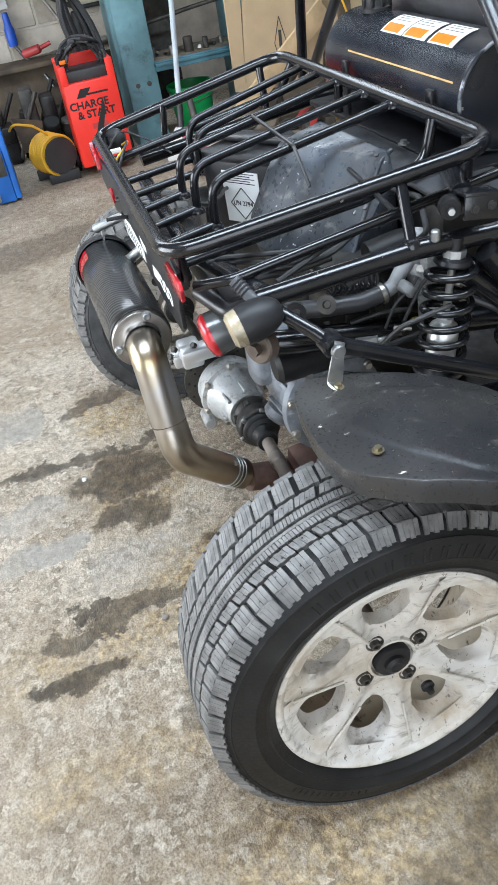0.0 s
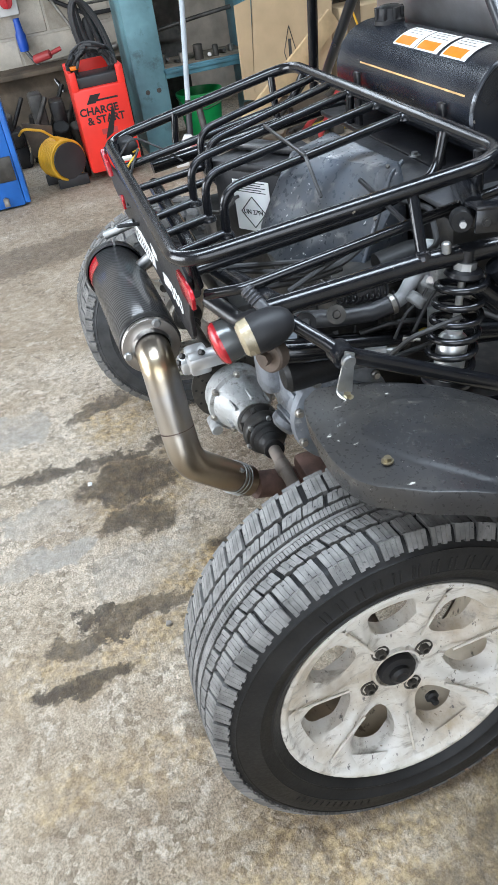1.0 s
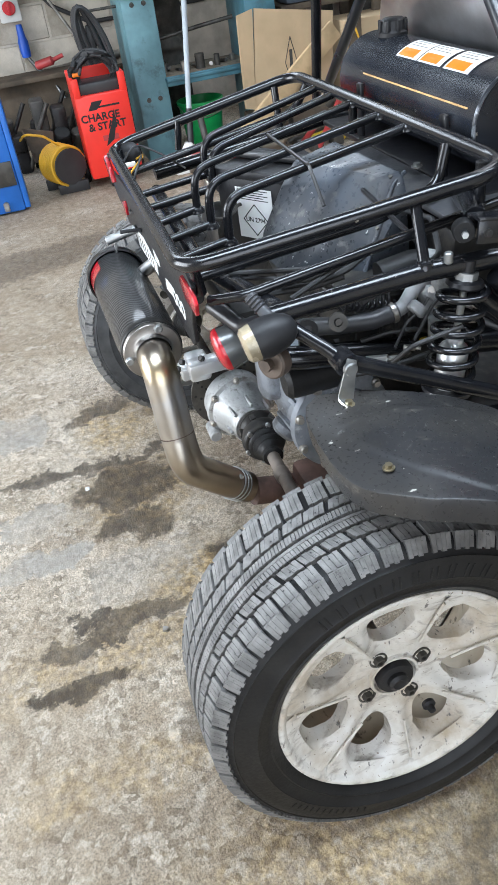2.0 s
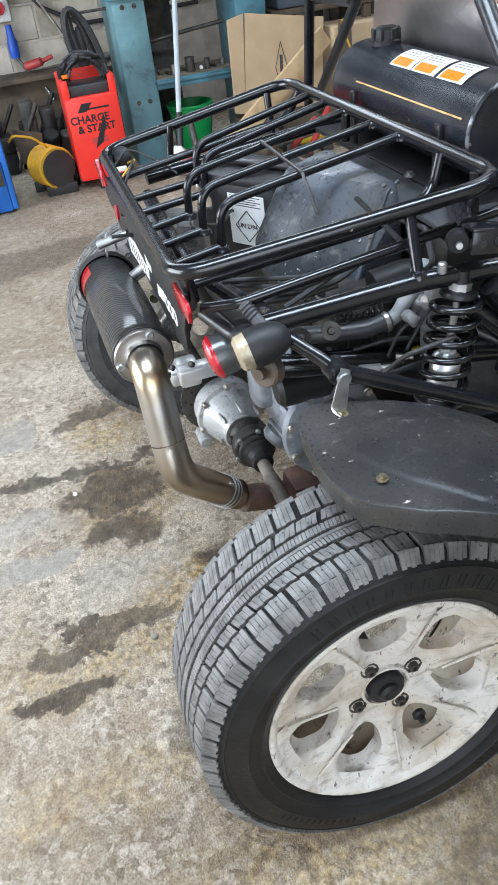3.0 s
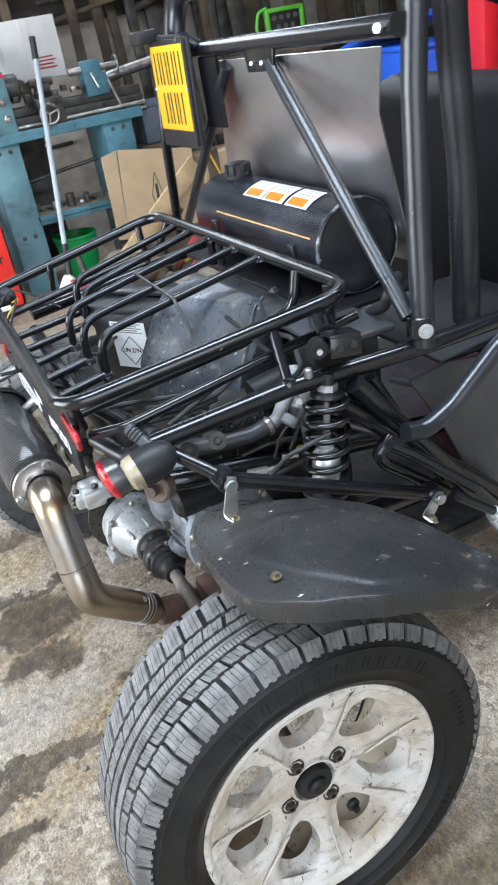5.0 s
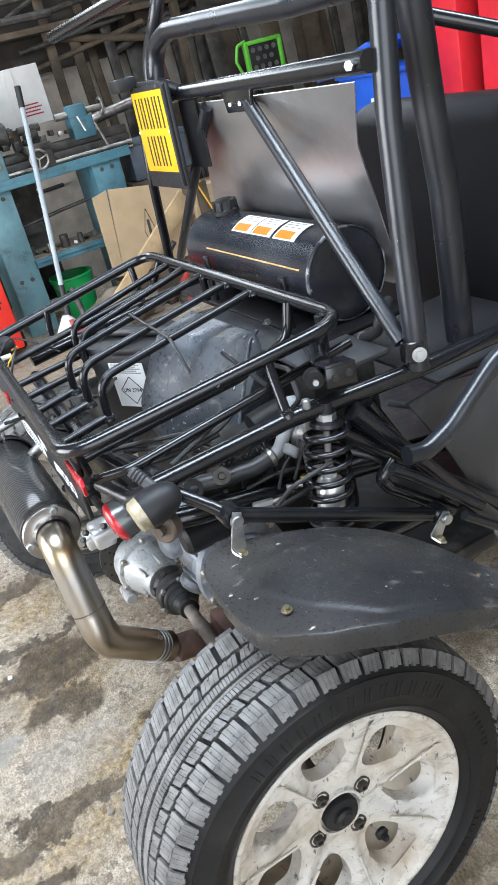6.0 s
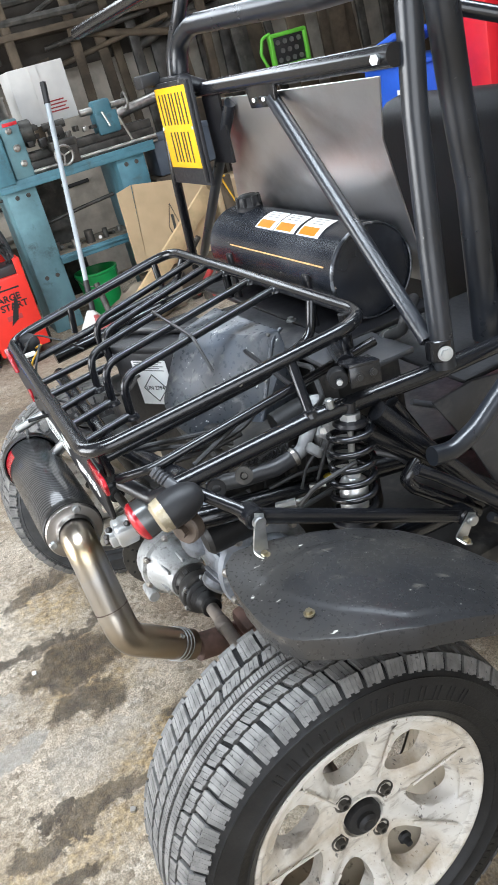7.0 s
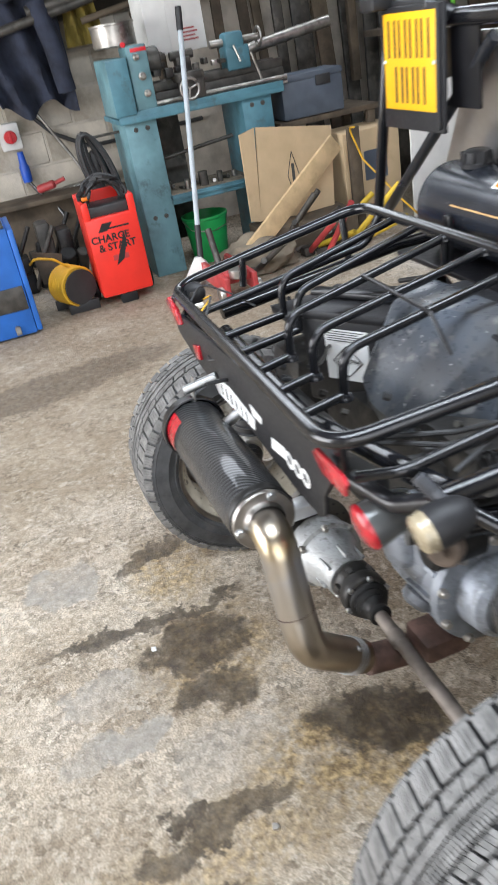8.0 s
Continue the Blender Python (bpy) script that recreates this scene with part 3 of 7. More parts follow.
def disc_height(y, z):
    """How far the spoked face stands out at a place."""
    r, a = math.hypot(y, z), math.atan2(z, y)
    if r < 0.062:
        h = 0.0 if r > 0.038 else -0.006
    else:
        h = 0.022 * min(1.0, (r - 0.062) / 0.06) + 0.012 * max(0.0, min(1.0, (r - 0.15) / 0.035))
    for c in HOLES:
        u, v = y * math.cos(c) + z * math.sin(c), -y * math.sin(c) + z * math.cos(c)
        d = math.hypot((u - 0.127) / 0.05, v / 0.037)
        t = min(1.0, max(0.0, 1.4 - d) / 0.4)
        h -= 0.009 * t * t * (3 - 2 * t)
    return h


def rim_mesh():
    """Seven-spoke face with scooped windows, lip and barrel."""
    bm = bmesh.new()
    half = math.pi / 7
    n = 40
    for c in HOLES:
        rings = []
        rim = []
        for k in range(n):
            f = 2 * math.pi * k / n
            wide = 0.0365 * (1.0 + 0.22 * math.cos(f))
            e = Vector((0.128 + 0.046 * math.cos(f), wide * math.sin(f)))
            rim.append(e)
        centre = Vector((0.128, 0.0))
        outer = []
        for e in rim:
            d = (e - centre).normalized()
            lo, hi = 0.0, 0.3
            for _ in range(30):
                mid = (lo + hi) / 2
                q = centre + d * mid
                inside = 0.03 < q.length < 0.188 and abs(math.atan2(q.y, q.x)) < half
                lo, hi = (mid, hi) if inside else (lo, mid)
            outer.append(centre + d * lo)
        for j in range(8):
            t = j / 7
            row = []
            for e, o in zip(rim, outer):
                q = e.lerp(o, t)
                y, z = q.x * math.cos(c) - q.y * math.sin(c), q.x * math.sin(c) + q.y * math.cos(c)
                row.append(bm.verts.new((disc_height(y, z), y, z)))
            rings.append(row)
        mid = Vector((0.0, 0.128 * math.cos(c), 0.128 * math.sin(c)))
        walls = []
        for depth, shrink in ((0.024, 0.3), (0.014, 0.16), (0.005, 0.05)):
            row = []
            for k, v in enumerate(rings[0]):
                wide = 1.0 - shrink * (0.1 + 0.9 * max(0.0, math.cos(2 * math.pi * k / n)))
                row.append(bm.verts.new((v.co.x - depth, mid.y + (v.co.y - mid.y) * wide, mid.z + (v.co.z - mid.z) * wide)))
            walls.append(row)
        loops = walls + rings
        for a, b in zip(loops, loops[1:]):
            for k in range(n):
                q = (k + 1) % n
                bm.faces.new((a[k], a[q], b[q], b[k]))
    bmesh.ops.remove_doubles(bm, verts=list(bm.verts), dist=0.0035)
    merge(bm, lathe([(0.0, -0.006), (0.034, -0.006)], 40, AXLE))
    merge(bm, lathe([(0.168, 0.0235), (0.178, 0.0275), (0.186, 0.0318), (0.190, 0.0365), (0.194, 0.0415), (0.1985, 0.0425), (0.2018, 0.040), (0.2018, 0.034), (0.196, 0.030), (0.190, 0.012)], 72, AXLE))
    bmesh.ops.recalc_face_normals(bm, faces=list(bm.faces))
    return bm


wheel_meshes = {}


def wheel_data():
    d = wheel_meshes
    d["wheel"] = finish("wheel", rim_mesh(), WHITE, 50)
    d["tyre"] = finish("tyre", tyre_mesh(), RUBBER, 35)
    d["lit_dusty_tyre"] = finish("tyre", tyre_mesh(), LITDUSTYRUBBER, 35)
    d["rim_barrel"] = finish("rim_barrel", lathe([(0.190, 0.012), (0.176, -0.01), (0.172, -0.09), (0.186, -0.12), (0.199, -0.145), (0.203, -0.150), (0.200, -0.152)], 72, AXLE), BARREL, 50)
    d["barrel_lip"] = finish("barrel_lip", lathe([(0.194, -0.146), (0.2, -0.1525), (0.2055, -0.1545), (0.208, -0.152), (0.2055, -0.1495), (0.2, -0.148)], 72, AXLE, True), PLATEM, 50)
    d["hub_cap"] = finish("hub_cap", lathe([(0.030, -0.006), (0.031, 0.004), (0.028, 0.009), (0.017, 0.011), (0.016, 0.017), (0.010, 0.021), (0.006, 0.019), (0.0, 0.019)], 40, AXLE), PLASTIC, 40)
    d["hub_ring"] = finish("hub_ring", lathe([(0.034, -0.004), (0.036, 0.0035), (0.040, 0.0035), (0.042, -0.002)], 48, AXLE), WHITE, 40)
    d["wheel_bolt"] = finish("wheel_bolt", join(lathe([(0.0, -0.004), (0.0135, -0.004), (0.0148, 0.0022), (0.0125, 0.0026), (0.0105, -0.003)], 24, AXLE), lathe([(0.0088, -0.003), (0.0088, 0.007), (0.0075, 0.009), (0.0045, 0.009), (0.004, 0.004), (0.0, 0.004)], 6, AXLE)), CAST, 30)
    d["valve"] = finish("valve", join(lathe([(0.0, -0.006), (0.011, -0.006), (0.0115, 0.0), (0.007, 0.003), (0.0055, 0.012), (0.0, 0.014)], 20, AXLE)), PLASTIC, 40)
    d["spoke_rib"] = finish("spoke_rib", tube([(0.021, 0.088, 0), (0.0265, 0.13, 0.0), (0.033, 0.172, 0)], 0.0024, 0, seg=8), WHITE, 60)
    for size in (0.019, 0.009):
        d[size] = finish("sidewall_bar", rbox(0, 0, 0, 0.0014, 0.0028, size * 1.1, 0.0004, 1), RUBBER, 40)


wheel_data()


def wheel(m):
    w = new("wheel", wheel_meshes["wheel"])
    w.parent = buggy
    w.matrix_parent_inverse = Matrix.Translation(buggy.location).inverted()
    w.matrix_basis = m
    tagged(w, "chipped white seven-spoke alloy wheel with winter tyre")

    def sub(name, at=None, label=""):
        ob = new(name, wheel_meshes[name])
        ob.parent = w
        if at is not None:
            ob.matrix_basis = at
        tagged(ob, label)

    sub("rim_barrel")
    sub("barrel_lip", None, "pale bare metal inner rim edge")
    sub("hub_cap", None, "black plastic hub cap")
    sub("hub_ring")
    for a0, count, size in ((118, 9, 0.019), (62, 4, 0.019), (250, 12, 0.009), (330, 10, 0.009), (20, 7, 0.009)):
        for k in range(count):
            a = radians(a0 - k * (6.2 if size > 0.01 else 3.0))
            for off in ((-0.011, 0.011) if size > 0.01 else (0.0,)):
                bar = new("sidewall_bar", wheel_meshes[size])
                bar.parent = w
                bar.matrix_basis = Matrix.Translation(ring(0.249, a + off * 1.6, 0.0533)) @ Matrix.Rotation(a - math.pi / 2, 4, "X") @ Matrix.Rotation(radians(-2), 4, "Y")
    for k in range(4):
        a = radians(28 + 90 * k)
        sub("wheel_bolt", Matrix.Translation(ring(0.053, a, 0.0)))
    a = radians(-62)
    sub("valve", Matrix.Translation(ring(0.142, a, -0.012)))
    for c in HOLES:
        sub("spoke_rib", Matrix.Rotation(c + math.pi / 7, 4, "X"))
    return w


def tyre(m, singly):
    """The tyre of a wheel; the rows named singly get their blocks one by one, the rest in one piece."""
    # without single blocks it is the far tyre, in the paler lit rubber
    t = new("tyre", wheel_meshes["tyre" if singly else "lit_dusty_tyre"])
    t.parent = buggy
    t.matrix_parent_inverse = Matrix.Translation(buggy.location).inverted()
    t.matrix_basis = m
    tagged(t, "dusty black winter tyre with siped tread")
    rng = random.Random(3)
    verts, faces = [], []
    for k, row in enumerate(TREAD_ROWS):
        step = 2 * math.pi / row[2]
        if k in singly:
            vs, fs = [], []
            tread_block(row, vs, fs)
            me = block_mesh_of(vs, fs, "tread_block")
        for q in range(row[2]):
            a = (q + row[3] + rng.uniform(-0.04, 0.04)) * step
            if k in singly:
                ob = new("tread_block", me)
                ob.parent = t
                ob.matrix_basis = Matrix.Rotation(a, 4, "X")
            else:
                tread_block(row, verts, faces, a)
    shoulder_lugs(verts, faces)
    if singly:
        sv, sf = [], []
        for h0, h1, count, phase, slabs, fill, skew in (TREAD_ROWS[0], TREAD_ROWS[1], TREAD_ROWS[5]):
            for q in range(count):
                a0 = (q + phase + 0.42) * 2 * math.pi / count + skew / 2
                h = h0 * 0.3 + h1 * 0.7 if q % 2 else h0 * 0.7 + h1 * 0.3
                i = len(sv)
                sv.extend(ring(tread_radius(h) + 0.0004, a0 + 0.0052 * math.cos(j * math.pi / 3), h + 0.0016 * math.sin(j * math.pi / 3)) for j in range(6))
                sf.append(tuple(range(i, i + 6)))
        me = bpy.data.meshes.new("stud_holes")
        me.from_pydata(sv, [], sf)
        me.materials.append(INK)
        holes = new("stud_holes", me)
        holes.parent = t
        tagged(holes, kind="stuff")
    rest = new("tread_rest", block_mesh_of(verts, faces, "tread_rest"))
    rest.parent = t
    tagged(rest, kind="stuff")


NEAR, FAR = Matrix.Translation((0.0, 0.0, 0.303)) @ Matrix.Rotation(radians(-1.6), 4, "Y"), Matrix.Translation((-1.497, 0.0, 0.303)) @ Matrix.Rotation(math.pi, 4, "Z") @ Matrix.Rotation(radians(-1.2), 4, "Y") @ Matrix.Rotation(0.4, 4, "X")
wheel(NEAR)
wheel(FAR)
tyre(NEAR, (0, 1, 5, 6))
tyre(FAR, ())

# fender over the tyre: a curved plate about the axle


def fender_mesh():
    ys = [-0.048, -0.046, -0.041, -0.032, -0.02, -0.01] + [0.44 * k / 60 for k in range(61)]
    inner = [(-0.054, -0.135), (-0.052, -0.165), (-0.047, -0.19), (-0.036, -0.214), (-0.01, -0.232), (0.045, -0.222), (0.11, -0.212), (0.2, -0.206), (0.267, -0.195), (0.308, -0.175), (0.343, -0.145), (0.368, -0.105), (0.4, -0.06), (0.44, -0.01)]
    outer = [(-0.054, -0.06), (-0.052, -0.035), (-0.046, -0.012), (-0.031, 0.016), (0.033, 0.058), (0.116, 0.084), (0.224, 0.085), (0.306, 0.085), (0.37, 0.085), (0.44, 0.08)]
    # the raised field on top of the guard
    crease_in = [(-0.02, -0.118), (0.0, -0.138), (0.03, -0.148), (0.1, -0.166), (0.25, -0.16), (0.44, -0.04)]
    crease_out = [(-0.02, -0.122), (-0.008, -0.09), (0.008, -0.058), (0.025, -0.028), (0.045, 0.0), (0.11, 0.058), (0.2, 0.07), (0.44, 0.06)]
    nx = 64
    bm = bmesh.new()
    rows = []
    for y in ys:
        lead = y - 0.006 * max(0.0, 1 - (y + 0.048) / 0.06)
        x0, x1 = np.interp(lead, *zip(*inner)) + 0.006, np.interp(lead, *zip(*outer)) - 0.006
        row = []
        for i in range(nx + 1):
            s = i / nx
            x = x0 + (x1 - x0) * s
            edge = min(s, 1 - s) * (x1 - x0)
            edge = min(edge, y + 0.048)
            rr = 0.386 - 0.0005 * max(0.0, 1 - edge / 0.006) ** 2
            inside = min(np.interp(y, *zip(*crease_out)) - x, x - np.interp(y, *zip(*crease_in)))
            lift = max(0.0, min(1.0, inside / 0.012))
            rr += 0.0036 * lift * lift * (3 - 2 * lift)
            u = y - 0.13
            z = 0.303 + math.sqrt(rr * rr - y * y) if u < 0 else 0.303 + math.sqrt(rr * rr - 0.0169) - 0.358 * u - 0.8 * u * u
            row.append(bm.verts.new((x, y, z)))
        rows.append(row)
    for a, b in zip(rows, rows[1:]):
        for i in range(nx):
            bm.faces.new((a[i], a[i + 1], b[i + 1], b[i]))
    bmesh.ops.recalc_face_normals(bm, faces=list(bm.faces))
    edges = [e for e in bm.edges if len(e.link_faces) == 1]
    for drop, spread in ((0.0005, 0.0016), (0.0022, 0.0008), (0.0152, 0.0015), (0.0152, 0.001), (0.0, -0.005), (-0.028, -0.002)):
        res = bmesh.ops.extrude_edge_only(bm, edges=edges)["geom"]
        vs = [g for g in res if isinstance(g, bmesh.types.BMVert)]
        edges = [g for g in res if isinstance(g, bmesh.types.BMEdge)]
        for v in vs:
            rad = Vector((0, v.co.y, v.co.z - 0.303)).normalized()
            out = Vector((v.co.x + 0.06, (v.co.y - 0.1) * 0.6, 0)).normalized()
            v.co += out * spread * (0.35 if v.co.x < -0.12 and spread > 0 else 1.0) - rad * drop
    bmesh.ops.recalc_face_normals(bm, faces=list(bm.faces))
    return bm


fender = part("fender", fender_mesh(), FENDERP, buggy, "scratched matt black plastic mudguard", 42)
for p in (Vector((-0.018, 0.008, 0.692)), Vector((-0.018, 0.327, 0.5655))):
    n = Vector((0, 0.02, 1)) if p.y < 0.1 else Vector((0, 0.55, 0.84))
    part("fender_bolt", hexbolt(p, n, 0.0052, 0.007), BRASSY, fender)

# carrier bar of the fender with its two brackets
A, B = Vector((-0.215, 0.033, 0.741)), Vector((-0.215, 0.415, 0.545))
carrier = part("fender_carrier", tube([A + Vector((0, -0.004, 0.002)), B + Vector((0, 0.02, -0.012))], 0.0125, 0, seg=16), BLACK, buggy)
part("carrier_strut", tube([(-0.3, -0.045, 0.8), (-0.235, 0.015, 0.757), A], 0.0105, 0.02), BLACK, carrier)
for P in (A, B):
    d = (B - A).normalized()
    up = Vector((0, -d.z, d.y)) * (1 if d.y > 0 else -1)
    face = P + Vector((0.016, 0, 0))
    part("bracket_boss", rod(P - Vector((0.018, 0, 0)), P + Vector((0.016, 0, 0)), 0.018, seg=24, bevel=0.003), BLACK, carrier)
    bm = bmesh.new()
    down = Vector((0, -0.008, -0.054)) if P is A else Vector((0, -0.025, -0.028))
    path = rounded([face + up * 0.012 + Vector((0.003, 0, 0)), face + down + Vector((0.003, 0, 0)), face + down + Vector((0.024, 0, -0.003))], 0.006)
    loops = []
    for i, q in enumerate(path):
        t = (path[min(i + 1, len(path) - 1)] - path[max(i - 1, 0)]).normalized()
        nrm = d.cross(t).normalized()
        w = 0.0125 if 0 < i < len(path) - 1 else 0.0075
        loops.append([bm.verts.new(q + d * sy * w + nrm * sn * 0.0018) for sy, sn in ((-1, -1), (1, -1), (1, 1), (-1, 1))])
    for a, b in zip(loops, loops[1:]):
        for k in range(4):
            bm.faces.new((a[k], a[(k + 1) % 4], b[(k + 1) % 4], b[k]))
    bm.faces.new(loops[0])
    bm.faces.new(list(reversed(loops[-1])))
    bmesh.ops.recalc_face_normals(bm, faces=list(bm.faces))
    part("bracket", bm, ZINC, carrier, "bent zinc-plated strap")
    part("bracket_bolt", join(rod(face + Vector((0.004, 0, 0)), face + Vector((0.014, 0, 0)), 0.0105, seg=24, bevel=0.002), rod(face + Vector((0.0141, 0, 0)), face + Vector((0.0144, 0, 0)), 0.0055, seg=6)), ZINC, carrier)
    part("strap_bolt", hexbolt(face + down + Vector((0.016, 0, -0.001)), (0, 0, 1), 0.0058, 0.008), BRASSY, carrier)

# ---- luggage rack ----
rack = part("luggage_rack", tube([(-0.395, -0.145, 0.857), (-0.312, 0.362, 0.926), (-1.262, 0.36, 0.926), (-1.335, -0.115, 0.828)], 0.0125, 0.07, closed=True, seg=16, steps=9), BLACK, buggy, "glossy black tubular luggage rack")
FRONT_X, FOOT_X, FOOT_Y = (-0.648, -0.765, -0.896, -1.004, -1.1), (-0.641, -0.747, -0.853, -0.965, -1.07), (-0.008, -0.014, -0.016, 0.05, 0.06)
for fx, bx, by in zip(FRONT_X, FOOT_X, FOOT_Y):
    part("rack_bar", tube([(bx + 0.005, -0.118, 0.778), (bx, by, 0.792)], 0.0085, 0), BLACK, rack)
    part("hoop_bar", tube([(bx, by, 0.79), (bx - 0.002, by + 0.004, 0.868), (fx, 0.355, 0.921)], 0.0085, 0.045), BLACK, rack)
part("rear_rail", tube([(-0.44, -0.12, 0.787), (-1.31, -0.1, 0.768)], 0.0105, 0), BLACK, rack)
part("side_rail", tube([(-0.5, 0.352, 0.922), (-0.487, 0.33, 0.86), (-0.45, 0.2, 0.842), (-0.455, -0.12, 0.815)], 0.0095, 0.05), BLACK, rack)
part("lower_rail", tube([(-0.335, 0.37, 0.872), (-0.355, -0.06, 0.812), (-0.40, -0.11, 0.797)], 0.0085, 0.05), BLACK, rack)
part("left_rail", tube([(-1.16, 0.352, 0.92), (-1.17, 0.32, 0.862), (-1.22, -0.1, 0.79)], 0.0095, 0.05), BLACK, rack)
for p, q in (((-0.288, 0.2, 0.82), (-0.338, 0.21, 0.9)), ((-0.38, 0.345, 0.85), (-0.38, 0.345, 0.922)), ((-0.43, -0.115, 0.8), (-0.41, -0.125, 0.852)), ((-1.3, 0.05, 0.8), (-1.3, 0.06, 0.868)), ((-1.23, 0.3, 0.82), (-1.245, 0.3, 0.912)),
             ((-0.9, 0.355, 0.86), (-0.9, 0.357, 0.92)), ((-1.28, -0.1, 0.77), (-1.29, -0.1, 0.83))):
    part("rack_post", rod(p, q, 0.009, seg=12), BLACK, rack)
for p in ((-0.288, 0.2, 0.823), (-0.641, -0.008, 0.79), (-0.747, -0.014, 0.79), (-0.853, -0.016, 0.79), (-0.648, 0.355, 0.921), (-0.765, 0.355, 0.921), (-0.896, 0.355, 0.921)):
    part("weld", lathe([(0.0155, -0.006), (0.014, 0.0), (0.010, 0.005), (0.0, 0.006)], 14, Matrix.Translation(p)), BLACK, rack)
part("tie_rod", tube([(-0.875, 0.158, 0.9), (-0.622, 0.15, 0.9), (-0.571, 0.154, 0.84)], 0.0034, 0.012, seg=8), SATIN, rack)
part("tie_rod", tube([(-0.55, 0.22, 0.86), (-0.33, 0.22, 0.83)], 0.0045, 0, seg=8), SATIN, rack)
part("rack_lug", rod((-0.275, 0.232, 0.82), (-0.275, 0.232, 0.838), 0.007, seg=12, bevel=0.002), ZINC, rack)

# ---- main frame ----
frame_bits = [
    ("frame_rail", [(-0.29, -0.06, 0.8), (-0.288, 0.2, 0.81), (-0.25, 0.44, 0.815), (-0.27, 0.65, 0.8), (-0.3, 1.5, 0.79)], 0.0155, 0.1),
    ("roll_bar_leg", [(-0.242, 0.437, 0.82), (-0.256, 0.45, 1.02), (-0.262, 0.46, 1.217), (-0.264, 0.472, 1.335), (-0.27, 0.5, 1.6)], 0.0195, 0.4),
    ("roll_bar_leg", [(-0.362, 0.63, 0.776), (-0.349, 0.62, 1.056), (-0.342, 0.6, 1.234), (-0.323, 0.58, 1.32), (-0.29, 0.54, 1.55)], 0.0265, 0.3),
    ("cross_bar", [(-1.15, 0.452, 1.295), (-0.262, 0.44, 1.298)], 0.0165, 0),
    ("brace", [(-0.655, 0.44, 1.262), (-0.262, 0.425, 0.868)], 0.0138, 0),
    ("brace", [(-0.86, 0.448, 1.262), (-1.385, 0.497, 0.862)], 0.0125, 0),
    ("plate_post", [(-1.355, 0.45, 0.84), (-1.232, 0.42, 1.1), (-1.2, 0.43, 1.3)], 0.0125, 0.2),
    ("upper_cross_bar", [(-1.19, 0.47, 1.26), (-1.19, 0.5, 1.4), (-1.08, 0.5, 1.425), (-0.543, 0.5, 1.4), (-0.3, 0.52, 1.4)], 0.0215, 0.09),
    ("roll_bar_leg", [(-1.24, 0.47, 1.2), (-1.22, 0.49, 1.38), (-1.13, 0.5, 1.46), (-1.1, 0.55, 1.6)], 0.0165, 0.1),
    ("roof_rail", [(-2.01, 0.5, 1.515), (-1.3, 0.52, 1.53), (-1.1, 0.53, 1.535)], 0.0185, 0),
    ("front_brace", [(-0.25, 0.3, 0.795), (-0.25, 0.43, 0.623), (-0.25, 0.602, 0.401)], 0.0175, 0),
    ("front_brace", [(-0.28, 0.35, 0.78), (-0.28, 0.401, 0.681), (-0.27, 0.5, 0.5)], 0.0115, 0),
    ("link_bar", [(-0.25, 0.362, 0.672), (-0.25, 0.331, 0.646), (-0.25, 0.345, 0.622), (-0.25, 0.475, 0.505)], 0.0115, 0.012),
    ("nerf_bar", [(-0.2, 0.358, 0.7), (-0.2, 0.4, 0.69), (-0.2, 0.456, 0.712), (-0.2, 0.558, 0.791), (-0.2, 0.8, 0.9)], 0.0165, 0.12),
    ("side_bar", [(-0.45, 0.62, 1.36), (-0.25, 0.95, 1.2), (-0.2, 1.4, 1.05)], 0.013, 0.1),
    ("rear_cross_tube", [(-0.3, -0.03, 0.8), (-0.7, -0.06, 0.74), (-1.2, -0.04, 0.74)], 0.0165, 0.05),
    ("frame_rail", [(-1.24, -0.03, 0.77), (-1.26, 0.45, 0.81), (-1.25, 1.5, 0.79)], 0.0155, 0.1),
    ("lower_tube", [(-0.42, -0.03, 0.658), (-0.4, 0.036, 0.652), (-0.4, 0.275, 0.608), (-0.4, 0.6, 0.55)], 0.0215, 0.1),
    ("lower_tube", [(-0.29, -0.04, 0.79), (-0.36, -0.03, 0.68), (-0.45, 0.0, 0.63)], 0.0155, 0.05),
    ("swing_arm", [(-0.17, 0.02, 0.36), (-0.3, 0.3, 0.5), (-0.38, 0.75, 0.4)], 0.019, 0.1),
    ("swing_arm", [(-0.17, -0.0, 0.25), (-0.3, 0.35, 0.3), (-0.38, 0.8, 0.3)], 0.017, 0.1),
    ("radius_rod", [(-0.2, 0.325, 0.69), (-0.195, 0.36, 0.662), (-0.16, 0.47, 0.56)], 0.0105, 0.03),
]
for name, pts, r, bend in frame_bits:
    part(name, tube(pts, r, bend, seg=18), TUBE if name in ("brace", "roll_bar_leg", "nerf_bar", "upper_cross_bar") else BLACK, buggy)
for p, d, r in (((-0.223, 0.428, 0.853), (1, -0.35, 0.1), 0.0082), ((-0.285, 0.424, 1.297), (0.45, -1, 0.1), 0.0075), ((-0.66, 0.43, 1.264), (0.4, -1, 0), 0.0042), ((-0.70, 0.43, 1.264), (0.4, -1, 0), 0.0042)):
    part("frame_bolt", hexbolt(p, d, r, 0.009, r > 0.008), ZINC, buggy)
part("brace_bracket", prism([(-0.05, -0.02), (0.05, -0.02), (0.06, 0.02), (-0.06, 0.02)], -0.004, 0.004, frame_at((-0.685, 0.436, 1.268), (1, 0, 0), (0, 0, 1)), 0.0015), BLACK, buggy)
part("leg_clamp", rod((-0.2475, 0.436, 0.835), (-0.249, 0.438, 0.872), 0.0235, seg=24, bevel=0.002), BLACK, buggy)

